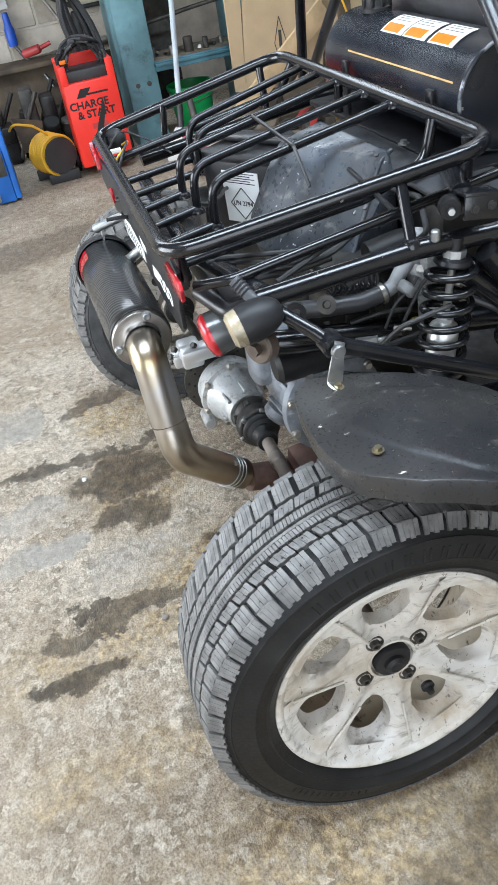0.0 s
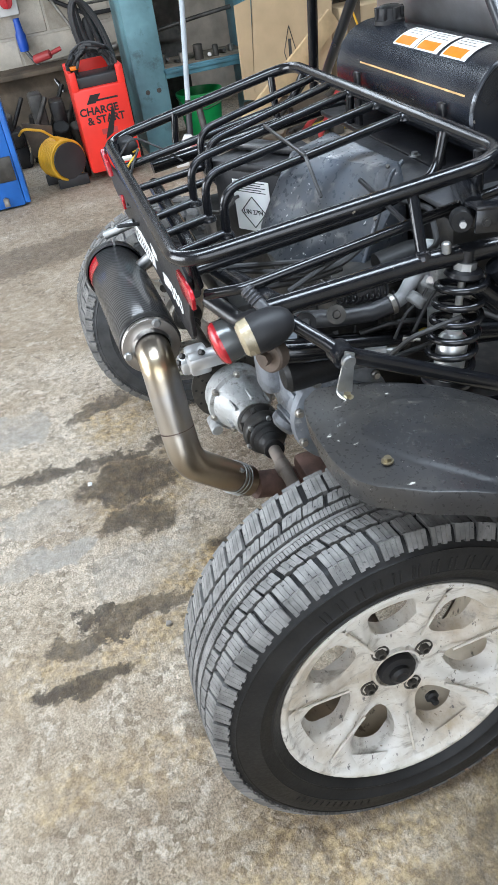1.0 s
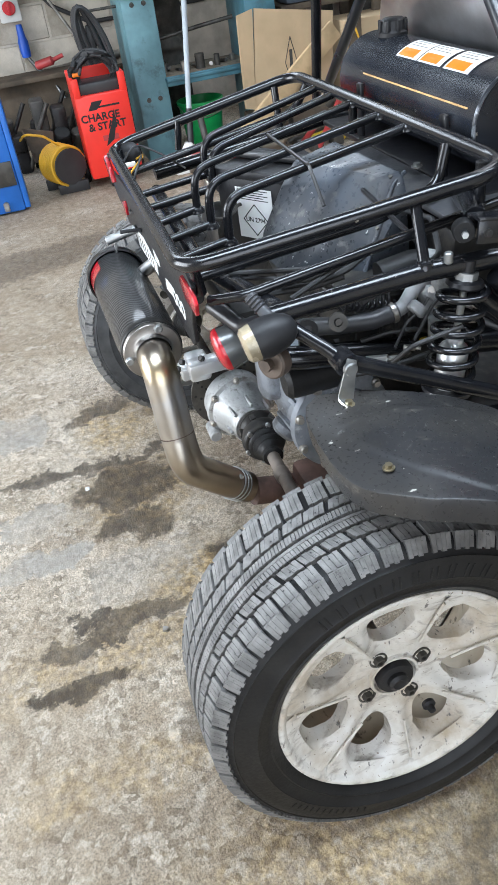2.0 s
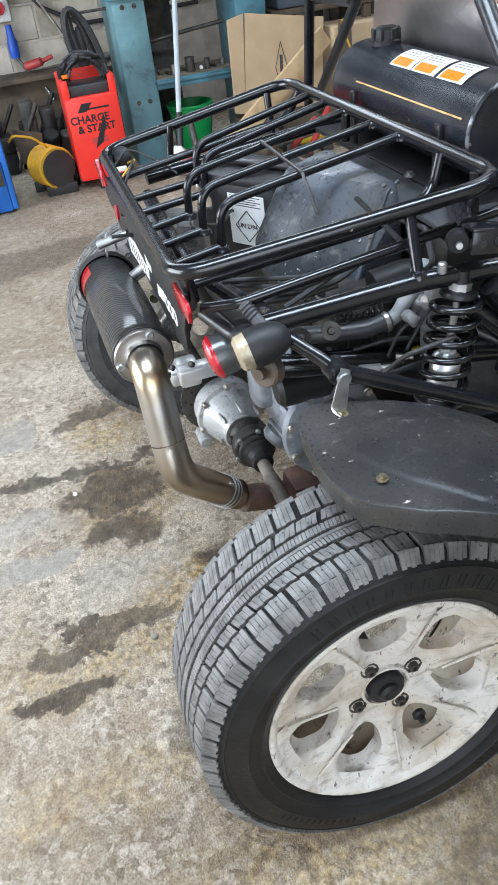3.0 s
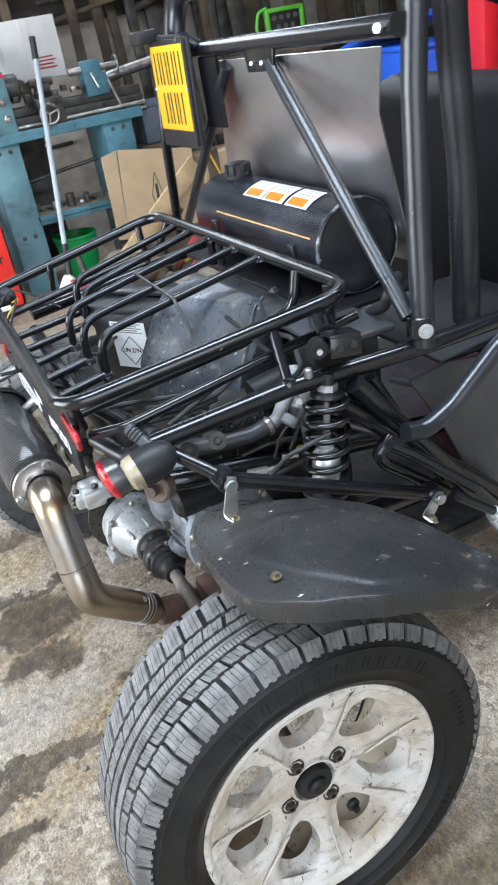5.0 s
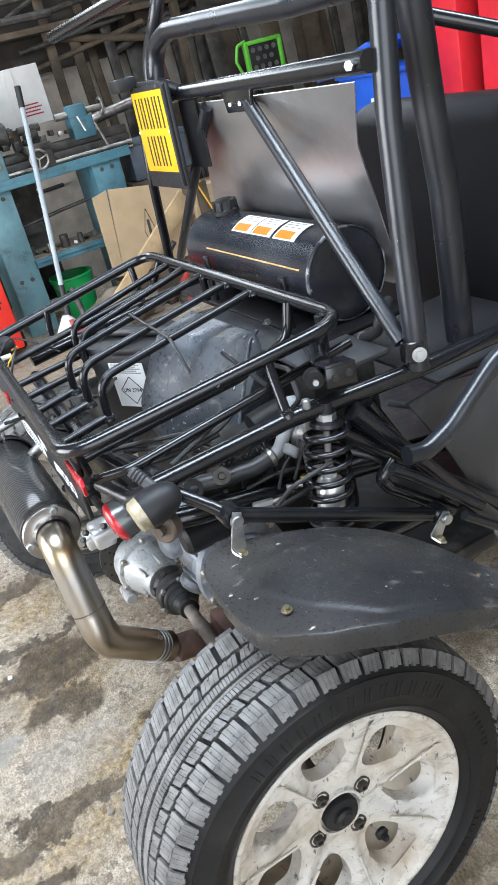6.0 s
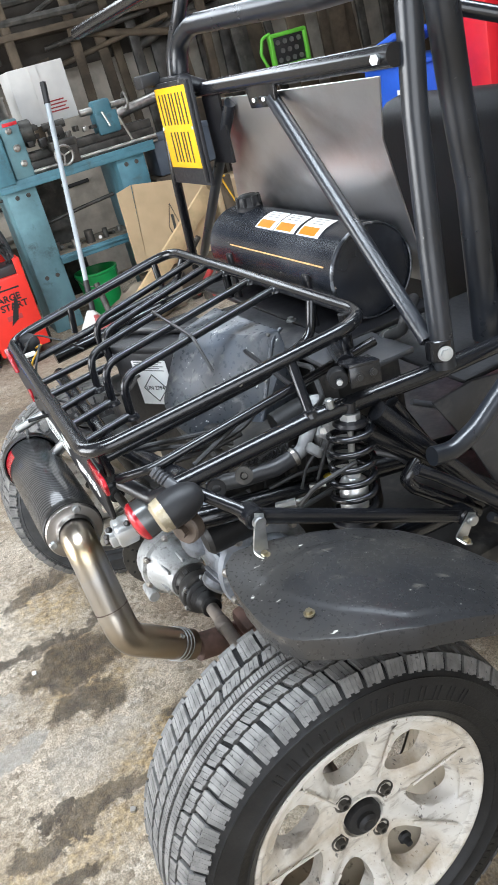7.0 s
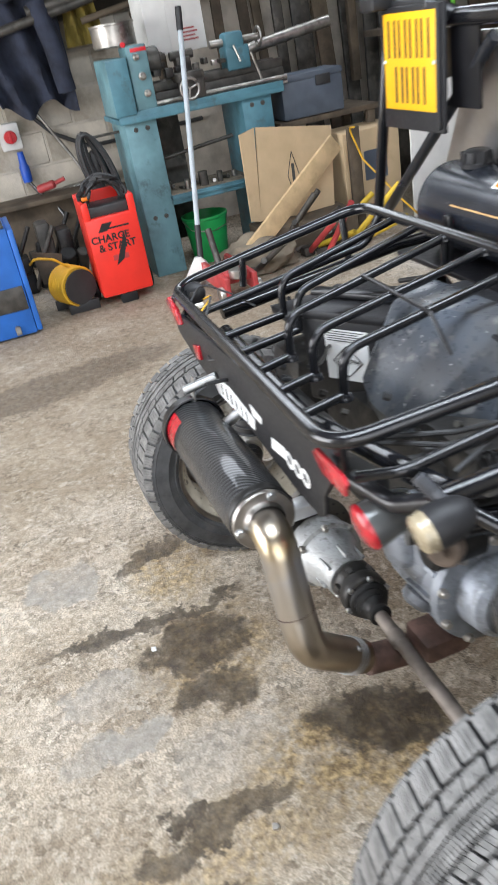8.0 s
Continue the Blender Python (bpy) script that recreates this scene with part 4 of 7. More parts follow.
# sheet of aluminium behind the tank
part("firewall_sheet", prism([(-0.92, 0.392), (-0.325, 0.392), (-0.402, 0.283), (-0.488, 0.008), (-0.488, -0.05), (-1.3, -0.05), (-1.27, 0.03)], -0.0015, 0.0015, frame_at((0.0, 0.604, 0.91), (1, 0, 0), (0, -0.42, 1))), SHEET, buggy, "brushed aluminium firewall sheet")

# ---- fuel tank ----


TANK_Y, TANK_Z, TANK_R = 0.495, 0.93, 0.09


def tank_mesh():
    """A drum lying across, with flat ends inside a raised seam."""
    return lathe([(0.0, 0.0), (0.066, -0.003), (0.081, -0.001), (0.087, 0.0), (0.091, 0.002), (0.0915, 0.006), (0.09, 0.011), (0.09, 0.57), (0.087, 0.582), (0.078, 0.591), (0.056, 0.595), (0.0, 0.596)], 56,
                 along((-0.505, TANK_Y, TANK_Z), (-1.2, TANK_Y, TANK_Z)))


tank = part("fuel_tank", tank_mesh(), material("tank_enamel", (0.016, 0.019, 0.026), 0.24, vary=0.3, scale=5, grain=14, bump=0.0, rv=0.015, second=((0.06, 0.063, 0.068), 0.48, 0.8), mix_scale=5, chips=(((0.3, 0.28, 0.24), 0.71, 0.73, 50),)), buggy, "dusty black steel fuel tank lying crosswise", 40)
cap = part("filler_cap", lathe([(0.0, 0.034), (0.020, 0.034), (0.026, 0.03), (0.028, 0.012), (0.032, 0.008), (0.032, 0.0), (0.0, 0.0)], 24, Matrix.Translation((-0.99, TANK_Y, TANK_Z + 0.087))), PLASTIC, tank, "black ribbed filler cap")
for k in range(8):
    a = k * math.pi / 4
    part("cap_rib", rbox(-0.99 + 0.028 * math.cos(a), TANK_Y + 0.028 * math.sin(a), TANK_Z + 0.107, 0.008, 0.008, 0.022, 0.002), PLASTIC, tank)


def tank_patch(x0, x1, a0, a1, lift, n=8):
    """A piece of film lying on the tank's skin, by its ends across and its angles round the tank."""
    bm = bmesh.new()
    rows = []
    for x in (x0, (x0 + x1) / 2, x1):
        row = []
        for k in range(n + 1):
            a = radians(a0 + (a1 - a0) * k / n)
            c, s = math.cos(a), math.sin(a)
            row.append(bm.verts.new((x, TANK_Y + c * (TANK_R + lift), TANK_Z + s * (TANK_R + lift))))
        rows.append(row)
    for u, v in zip(rows, rows[1:]):
        for k in range(n):
            bm.faces.new((u[k], u[k + 1], v[k + 1], v[k]))
    bmesh.ops.recalc_face_normals(bm, faces=list(bm.faces))
    return bm


for x in (-0.862, -0.772, -0.675):
    st = part("warning_sticker", tank_patch(x, x + 0.086, 92, 128, 0.0012), LABEL, tank, "white and orange warning sticker")
    part("orange_panel", tank_patch(x + 0.006, x + 0.07, 113, 126, 0.0018), ORANGE, st)
    for j in range(3):
        part("text_bar", tank_patch(x + 0.01, x + 0.075 - 0.016 * (j % 2), 96 + 5 * j, 96.8 + 5 * j, 0.0018, 2), GREYL, st)
part("scrape", tank_patch(-0.96, -0.535, 159, 161, 0.0006, 2), material("rusty_scrape", (0.5, 0.3, 0.12), 0.6, vary=0.3, scale=40), tank, "bare scraped line along the tank")
# pale broken flecks paint the edge highlight of the tank's rim
part("end_seam", lathe([(0.0875, -0.002), (0.0895, -0.0032), (0.0915, -0.002), (0.0925, 0.003), (0.0905, 0.006)], 56, along((-0.505, TANK_Y, TANK_Z), (-1.2, TANK_Y, TANK_Z))), material("highlight_seam", (0.03, 0.034, 0.04), 0.3, metal=0.3, vary=0.4, scale=20, chips=(((0.35, 0.37, 0.4), 0.52, 0.6, 14),)), tank, "seam round the tank end with its edge highlight painted on")
for x in (-0.59, -0.95):
    part("tank_strap", rbox(x, 0.397, 0.885, 0.022, 0.01, 0.12, 0.003), SATIN, tank)
part("tank_tray", rbox(-0.8, 0.49, 0.832, 0.68, 0.22, 0.012, 0.004), SATIN, buggy)
part("fuel_hose", tube([(-0.42, 0.52, 0.88), (-0.35, 0.45, 0.885), (-0.367, 0.45, 0.855), (-0.422, 0.45, 0.828), (-0.488, 0.45, 0.797), (-0.561, 0.45, 0.738)], 0.0105, 0.03), CABLE, buggy)
part("hose_clip", rod((-0.415, 0.45, 0.832), (-0.428, 0.45, 0.825), 0.0135, seg=16), ZINC, buggy)

# ---- number plate: its characters are plain bars ----
PM = frame_at((-1.08, 0.405, 1.2265), (1, 0.0, 0.0), (0, 0.03, 1))
plate = part("number_plate", prism([(-0.112, -0.128), (0.118, -0.128), (0.118, 0.1), (-0.112, 0.1)], -0.012, -0.002, PM, 0.003), PLASTIC, buggy, "square yellow number plate in a black holder")
part("plate_face", prism([(-0.098, -0.089), (0.098, -0.089), (0.098, 0.089), (-0.098, 0.089)], -0.0015, 0.0015, PM, 0.001), YELLOW, plate, "bright yellow reflective plate")
part("plate_rib", prism([(0.104, -0.12), (0.114, -0.12), (0.114, 0.098), (0.104, 0.098)], -0.002, 0.006, PM, 0.002), PLASTIC, plate)
for row, n in ((0.042, 4), (-0.042, 3)):
    for k in range(n):
        x = (k - (n - 1) / 2) * 0.042 + (0.004 if n == 3 else 0)
        part("plate_bar", prism([(x - 0.0165, row - 0.034), (x - 0.0095, row - 0.034), (x - 0.0095, row + 0.034), (x - 0.0165, row + 0.034)], 0.0016, 0.0024, PM), INK, plate)
        part("plate_bar", prism([(x + 0.0075, row - 0.034), (x + 0.0145, row - 0.034), (x + 0.0145, row + 0.034), (x + 0.0075, row + 0.034)], 0.0016, 0.0024, PM), INK, plate)
for p in ((0.094, 0.0), (-0.094, 0.0), (0.109, -0.01)):
    part("plate_screw", lathe([(0.004, 0.0), (0.0035, 0.002), (0.0, 0.0025)], 12, PM @ Matrix.Translation((p[0], p[1], 0.002))), WHITEB, plate)
part("plate_lamp", join(rbox(-1.19, 0.40, 1.338, 0.06, 0.05, 0.03, 0.006), rod((-1.19, 0.42, 1.33), (-1.05, 0.45, 1.325), 0.008)), PLASTIC, plate)
part("plate_stay", join(rod((-1.03, 0.42, 1.325), (-0.98, 0.45, 1.298), 0.016, seg=16, bevel=0.003), prism([(-0.06, -0.08), (0.03, -0.08), (0.03, 0.06), (-0.06, 0.06)], -0.003, 0.003, frame_at((-0.93, 0.445, 1.22), (1, 0, 0), (0, 0, 1)))), SATIN, plate)

# ---- rear panel and lamps ----
PX = frame_at((-0.85, -0.127, 0.785), (1, -0.005, 0.01), (0, -0.02, 1))
panel = part("rear_panel", prism([(-0.49, 0.004), (0.0, 0.034), (0.40, 0.05), (0.44, 0.03), (0.41, -0.015), (0.374, -0.06), (0.366, -0.1), (0.34, -0.118), (0.25, -0.12), (0.08, -0.105), (-0.29, -0.083), (-0.44, -0.05)], -0.004, 0.004, PX, 0.0025), PLASTIC, buggy, "black plastic rear panel with white lettering shapes")
for pts in ([(-0.19, -0.064), (-0.061, -0.046), (0.075, -0.06), (0.063, -0.087), (-0.166, -0.1)], [(0.062, -0.031), (0.12, -0.037), (0.114, -0.051), (0.067, -0.053)], [(0.161, -0.056), (0.226, -0.047), (0.222, -0.072), (0.15, -0.083)]):
    part("white_shape", prism(pts, 0.0042, 0.005, PX), LABEL, panel)
for x in (0.238, 0.271, 0.304):
    part("white_shape", lathe([(0.017, 0.0042), (0.017, 0.005), (0.0095, 0.005), (0.0095, 0.0042)], 24, PX @ Matrix.Translation((x, -0.064, 0))), LABEL, panel)
for k in range(6):
    part("dark_mark", prism([(-0.13 + 0.03 * k, -0.088), (-0.122 + 0.03 * k, -0.087), (-0.12 + 0.03 * k, -0.062), (-0.128 + 0.03 * k, -0.063)], 0.0051, 0.0055, PX), GREYL, panel)
for pts in ([(0.37, 0.02), (0.385, 0.033), (0.47, 0.03), (0.478, 0.018), (0.47, -0.004), (0.4, -0.004)], [(-0.3, -0.03), (-0.25, -0.018), (-0.25, -0.052), (-0.29, -0.062)]):
    part("red_reflector", prism(pts, 0.003, 0.010, PX, 0.002), REDL, panel, "red reflector")
part("red_reflector", prism([(-0.47, 0.03), (-0.44, 0.046), (-0.385, 0.03), (-0.37, -0.005), (-0.4, -0.012), (-0.44, 0.008)], 0.003, 0.014, PX, 0.003), REDL, panel, "red reflector")
for x in (-0.42, 0.33):
    part("panel_eyelet", lathe([(0.010, 0.003), (0.010, 0.006), (0.006, 0.006), (0.006, 0.003)], 16, PX @ Matrix.Translation((x, 0.043, 0))), SATIN, panel)


T0, T1 = (-0.405, -0.102, 0.705), (-0.4, -0.02, 0.727)
tail = part("tail_lamp", lathe([(0.0, 0.001), (0.036, 0.001), (0.0375, 0.003), (0.0365, 0.02), (0.033, 0.045), (0.029, 0.065), (0.022, 0.078), (0.0, 0.082)], 32, along(T0, T1)), GREYL, buggy, "smoked grey tail lamp with a red lens")
part("red_lens", lathe([(0.0375, 0.004), (0.0378, 0.0), (0.035, -0.005), (0.028, -0.0095), (0.016, -0.0125), (0.0, -0.0135)], 32, along(T0, T1)), REDL, tail)
I0, I1 = (-0.264, -0.086, 0.78), (-0.262, -0.016, 0.795)
ind = part("indicator", lathe([(0.0, 0.0), (0.026, 0.0), (0.029, 0.006), (0.0305, 0.02), (0.0295, 0.035), (0.0265, 0.048), (0.021, 0.059), (0.013, 0.067), (0.0, 0.071)], 32, along(I0, I1)), PLASTIC, buggy, "black indicator with a yellowed lens")
part("indicator_lens", lathe([(0.0, -0.014), (0.021, -0.0135), (0.0265, -0.009), (0.029, 0.008), (0.028, 0.014)], 28, along(I0, I1)), AMBER, ind)
part("indicator_stalk", join(rod((-0.305, -0.07, 0.834), (-0.278, -0.052, 0.806), 0.0092, seg=18), *[lathe([(0.0092, 0), (0.0118, 0.002), (0.0092, 0.004)], 18, along((-0.305, -0.07, 0.834), (-0.278, -0.052, 0.806)) @ Matrix.Translation((0, 0, 0.004 + 0.006 * k))) for k in range(4)]), DUSTYP, ind)
part("lamp_bracket", tube([(-0.44, -0.10, 0.77), (-0.37, -0.07, 0.752), (-0.29, -0.045, 0.795)], 0.014, 0.04), SATIN, buggy)
part("buffer_washer", join(rod((-0.282, -0.043, 0.733), (-0.268, -0.062, 0.737), 0.025, seg=28, bevel=0.003), rod((-0.268, -0.062, 0.737), (-0.262, -0.071, 0.738), 0.0095, seg=6)), material("rusty_washer", (0.085, 0.064, 0.05), 0.5, metal=0.3, vary=0.3, scale=30, bump=0.15), buggy, "rusty steel washer and bolt")

# ---- exhaust ----
C0, C1 = Vector((-0.612, -0.193, 0.628)), Vector((-1.085, -0.196, 0.622))
muffler = part("silencer", lathe([(0.0565, 0.02), (0.0585, 0.022), (0.06, 0.06), (0.0615, 0.40), (0.0605, 0.402)], 48, along(C0, C1)), WEAVE, buggy, "carbon-wrapped silencer can")
part("end_cone", lathe([(0.0645, 0.40), (0.0665, 0.405), (0.0665, 0.425), (0.052, 0.455), (0.035, 0.475), (0.0, 0.476)], 40, along(C0, C1)), SATIN, muffler)
part("clamp_band", lathe([(0.0655, 0.398), (0.0685, 0.399), (0.0685, 0.419), (0.0655, 0.42)], 40, along(C0, C1)), SATIN, muffler)
part("flange", lathe([(0.034, -0.017), (0.0355, -0.012), (0.0375, -0.0075), (0.0405, -0.0062), (0.05, -0.006), (0.0545, -0.0055), (0.0562, -0.003), (0.0564, 0.003), (0.055, 0.004)], 56, along(C0, C1)), PLATEM, muffler, "dull stainless end flange")
part("end_ring", lathe([(0.054, 0.0035), (0.058, 0.004), (0.0592, 0.0055), (0.0592, 0.022), (0.058, 0.0225)], 48, along(C0, C1)), DARK, muffler, "dark metal ring behind the flange")
for a in (0.9, 3.0, 5.1):
    m = along(C0, C1)
    part("flange_bolt", lathe([(0.0085, -0.0105), (0.0085, -0.014), (0.0065, -0.0175), (0.003, -0.018), (0.0, -0.0165)], 14, m @ Matrix.Translation((0.0475 * math.cos(a), 0.0475 * math.sin(a), 0.005))), ZINC, muffler)
badge = lathe([(0.0622, 0.345), (0.0622, 0.398)], 40, along(C0, C1))
bmesh.ops.delete(badge, geom=[f for f in badge.faces if not (f.calc_center_median().y < -0.212 and 0.612 < f.calc_center_median().z < 0.672)], context="FACES")
part("badge", badge, REDL, muffler, "red and silver badge")
part("hanger", join(prism([(-0.012, -0.01), (0.012, -0.01), (0.012, 0.05), (-0.012, 0.05)], -0.002, 0.002, frame_at((-1.02, -0.185, 0.685), (1, 0, 0), (0, 0.2, 1))), rod((-1.02, -0.20, 0.71), (-1.0, -0.13, 0.73), 0.010, seg=16, bevel=0.002)), ZINC, muffler)
part("tailpipe_mount", rod((-0.92, -0.15, 0.66), (-0.9, -0.09, 0.70), 0.012, seg=14), ZINC, muffler)
pipe = part("exhaust_pipe", tube([(-0.622, -0.193, 0.628), (-0.558, -0.194, 0.622), (-0.528, -0.19, 0.48), (-0.508, -0.187, 0.418), (-0.577, -0.077, 0.281), (-0.581, -0.06, 0.268)], 0.0332, 0.085, seg=28, steps=10), STAIN, buggy, "heat-tinted stainless link pipe", 60)
part("weld_seam", lathe([(0.0333, -0.0015), (0.0341, 0.0), (0.0333, 0.0015)], 32, along((-0.5295, -0.1903, 0.485), (-0.5255, -0.1895, 0.4725))), RUSTY, pipe)
d = (Vector((-0.577, -0.077, 0.281)) - Vector((-0.508, -0.187, 0.418))).normalized()
base = Vector((-0.569, -0.0895, 0.2966))
for k in range(3):
    p = base + d * (0.012 * k - 0.012)
    part("clamp_wire", tube([tuple(p + q * 0.0353) for q in ((basis(d)[1] * math.cos(a) + basis(d)[2] * math.sin(a)) for a in (2 * math.pi * i / 20 for i in range(20)))], 0.0014, 0, closed=True, seg=6), ZINC, pipe)
part("clamp_screw", rod(base + Vector((-0.01, 0, 0.035)), base + Vector((0.03, 0.012, 0.034)), 0.004, seg=10), ZINC, pipe)
part("collector", tube([(-0.582, -0.05, 0.252), (-0.6, 0.05, 0.215), (-0.58, 0.16, 0.24), (-0.5, 0.3, 0.3)], 0.03, 0.06, seg=20), RUSTY, buggy, "rusty brown exhaust collector")
part("heat_shield", rbox(-0.57, 0.1, 0.255, 0.09, 0.1, 0.05, 0.014), RUSTY, buggy)

# ---- driveline ----
part("drive_shaft", join(rod((-0.70, 0.026, 0.266), (-0.08, 0.0, 0.302), 0.0145, seg=20), lathe([(0.0145, 0), (0.0175, 0.004), (0.0175, 0.03), (0.0145, 0.034)], 20, along((-0.6, 0.021, 0.271), (-0.08, 0.0, 0.302)))), SHAFT, buggy, "rusty brown steel drive shaft")
bprof = [(0.0, -0.004), (0.042, -0.004), (0.044, 0.004), (0.0415, 0.009), (0.036, 0.012), (0.037, 0.017), (0.033, 0.021), (0.029, 0.025), (0.03, 0.03), (0.026, 0.035), (0.022, 0.042), (0.0215, 0.05), (0.0235, 0.053), (0.0235, 0.061), (0.021, 0.063), (0.0, 0.063)]
JOINT = along((-0.72, 0.028, 0.264), (-0.08, 0.0, 0.302))
boot = part("joint_boot", lathe(bprof, 32, JOINT), RUBBER, buggy, "ribbed black rubber joint boot")
joint = part("joint_flange", lathe([(0.0, -0.095), (0.043, -0.095), (0.047, -0.088), (0.047, -0.064), (0.044, -0.06), (0.044, -0.042), (0.05, -0.038), (0.0515, -0.032), (0.0515, -0.012), (0.049, -0.006), (0.044, -0.003), (0.0, -0.003)], 36, JOINT), DARK, buggy, "oily dark steel joint")
for k in range(6):
    a = k * math.pi / 3 + 0.3
    part("joint_bolt", lathe([(0.006, 0), (0.006, 0.008), (0.0035, 0.0085), (0.003, 0.004), (0, 0.004)], 12, JOINT @ Matrix.Translation((0.0465 * math.cos(a), 0.0465 * math.sin(a), -0.007))), ZINC, joint)
    part("joint_clasp", prism([(0.042, -0.007), (0.0515, -0.006), (0.0515, 0.006), (0.042, 0.007)], -0.062, -0.04, JOINT @ Matrix.Rotation(a + 0.5, 4, "Z"), 0.001), DARK, joint)
DA = along((-0.80, 0.024, 0.265), (-1.2, 0.0, 0.27))
diff = part("differential", lathe([(0.0, 0.0), (0.046, 0.0), (0.05, 0.006), (0.051, 0.03), (0.057, 0.05), (0.069, 0.07), (0.075, 0.09), (0.084, 0.094), (0.085, 0.108), (0.077, 0.112), (0.078, 0.15), (0.0, 0.16)], 40, DA), ALU, buggy, "cast aluminium differential housing")
for k in range(7):
    part("housing_rib", prism([(0.045, -0.003), (0.058, -0.003), (0.058, 0.003), (0.045, 0.003)], 0.01, 0.06, DA @ Matrix.Rotation(k * math.pi / 3.5 + 0.3, 4, "Z"), 0.001), ALU, diff)
for k in range(7):
    a = k * math.pi / 3.5 + 0.2
    part("housing_bolt", lathe([(0.0085, 0), (0.0085, 0.006), (0.0055, 0.008), (0.0055, 0.014), (0, 0.014)], 10, DA @ Matrix.Translation((0.08 * math.cos(a), 0.08 * math.sin(a), 0.096)) @ Matrix.Rotation(math.pi, 4, "X")), TIN, diff)
part("casting_boss", rod((-0.87, -0.06, 0.215), (-0.93, -0.058, 0.215), 0.015, seg=18, bevel=0.003), ALU, diff)
disc = lathe([(0.04, 0.0), (0.103, 0.0), (0.103, 0.005), (0.04, 0.005)], 48, along((-0.975, 0.015, 0.272), (-1.2, 0.015, 0.272)), True)
dm = part("brake_disc", disc, CAST, buggy, "drilled steel brake disc")
for ring_r, n in ((0.065, 14), (0.078, 14), (0.092, 14)):
    for k in range(n):
        a = 2 * math.pi * k / n + ring_r * 40
        m = along((-0.975, 0.015, 0.272), (-1.2, 0.015, 0.272)) @ Matrix.Translation((ring_r * math.cos(a), ring_r * math.sin(a), -0.0006))
        part("disc_hole", lathe([(0.0, 0.0), (0.0035, 0.0), (0.0035, 0.0005)], 8, m), INK, dm)
cal = part("brake_caliper", join(rbox(-0.985, -0.055, 0.362, 0.07, 0.055, 0.06, 0.01), rbox(-0.955, -0.03, 0.375, 0.05, 0.11, 0.035, 0.008), rbox(-1.0, -0.085, 0.35, 0.06, 0.03, 0.035, 0.006)), BRIGHT, buggy, "bright alloy brake caliper")
for p in ((-0.975, -0.09, 0.385), (-0.99, -0.1, 0.36), (-1.01, -0.1, 0.335), (-0.95, -0.045, 0.395)):
    part("caliper_bolt", rod(p, Vector(p) + Vector((0.006, -0.008, 0.008)), 0.0075, seg=12, bevel=0.0015), DARK, cal)
part("joint_boot", lathe(bprof, 28, along((-1.37, 0.0, 0.296), (-1.2, 0.006, 0.284))), RUBBER, buggy, "ribbed black rubber joint boot")
part("hub_carrier", lathe([(0.0, -0.06), (0.05, -0.058), (0.053, -0.05), (0.053, -0.012), (0.047, -0.006), (0.0, -0.004)], 32, along((-1.37, 0.0, 0.296), (-1.2, 0.006, 0.284))), TIN, buggy, "tarnished steel hub carrier")
part("far_drive_shaft", rod((-1.09, 0.01, 0.275), (-1.42, 0.0, 0.30), 0.0125, seg=16), DARK, buggy)
part("far_joint_boot", lathe(bprof, 28, along((-1.07, 0.01, 0.275), (-1.42, 0.0, 0.30))), RUBBER, buggy)
part("far_shock", join(lathe([(0.03, 0), (0.035, 0.01), (0.035, 0.09), (0.03, 0.1)], 20, along((-1.15, -0.05, 0.5), (-1.15, 0.0, 0.66))), *[lathe([(0.034, 0), (0.040, 0.004), (0.034, 0.008)], 20, along((-1.15, -0.05, 0.5), (-1.15, 0.0, 0.66)) @ Matrix.Translation((0, 0, 0.018 * k))) for k in range(8)]), CABLE, buggy)

# gearbox casing behind the fender


GEARM = material("dusty_gearbox_alloy", (0.23, 0.25, 0.28), 0.5, metal=0.3, vary=0.35, scale=14, grain=110, bump=0.3, second=((0.06, 0.058, 0.055), 0.48, 0.7), mix_scale=18, chips=(((0.5, 0.52, 0.55), 0.64, 0.72, 30),))
GA = along((-0.40, 0.1, 0.5), (-0.7, 0.085, 0.48))
gear = part("gearbox", lathe([(0.0, 0.0), (0.082, 0.0), (0.096, 0.006), (0.098, 0.022), (0.088, 0.03), (0.085, 0.12), (0.0, 0.12)], 40, GA), GEARM, buggy, "dull grey cast gearbox casing")
part("output_cover", lathe([(0.0, 0.0), (0.05, 0.0), (0.062, 0.012), (0.066, 0.06), (0.075, 0.12), (0.0, 0.12)], 32, along((-0.345, 0.103, 0.505), (-0.7, 0.085, 0.48))), GEARM, gear)
part("upper_casing", rbox(-0.54, 0.1, 0.49, 0.2, 0.13, 0.17, 0.03, 4), GEARM, gear)
part("side_casing", rbox(-0.51, 0.045, 0.5, 0.08, 0.05, 0.1, 0.02, 3), GEARM, gear)
part("bell_housing", join(rbox(-0.5, 0.035, 0.545, 0.1, 0.06, 0.12, 0.025, 3), rbox(-0.5, 0.005, 0.58, 0.06, 0.06, 0.1, 0.02, 3), rod((-0.47, 0.02, 0.48), (-0.47, 0.0, 0.46), 0.03, seg=20, bevel=0.008)), GEARM, gear)
part("mount_lug", rbox(-0.48, 0.06, 0.58, 0.09, 0.07, 0.05, 0.02, 3), GEARM, gear)
part("mount_bush", rod((-0.42, 0.0, 0.6), (-0.42, 0.1, 0.6), 0.03, seg=20, bevel=0.008), RUBBER, gear)
for k in range(12):
    part("casing_rib", prism([(0.06, -0.004), (0.094, -0.005), (0.095, 0.005), (0.06, 0.004)], 0.03, 0.1, GA @ Matrix.Rotation(k * math.pi / 6, 4, "Z"), 0.002), GEARM, gear)
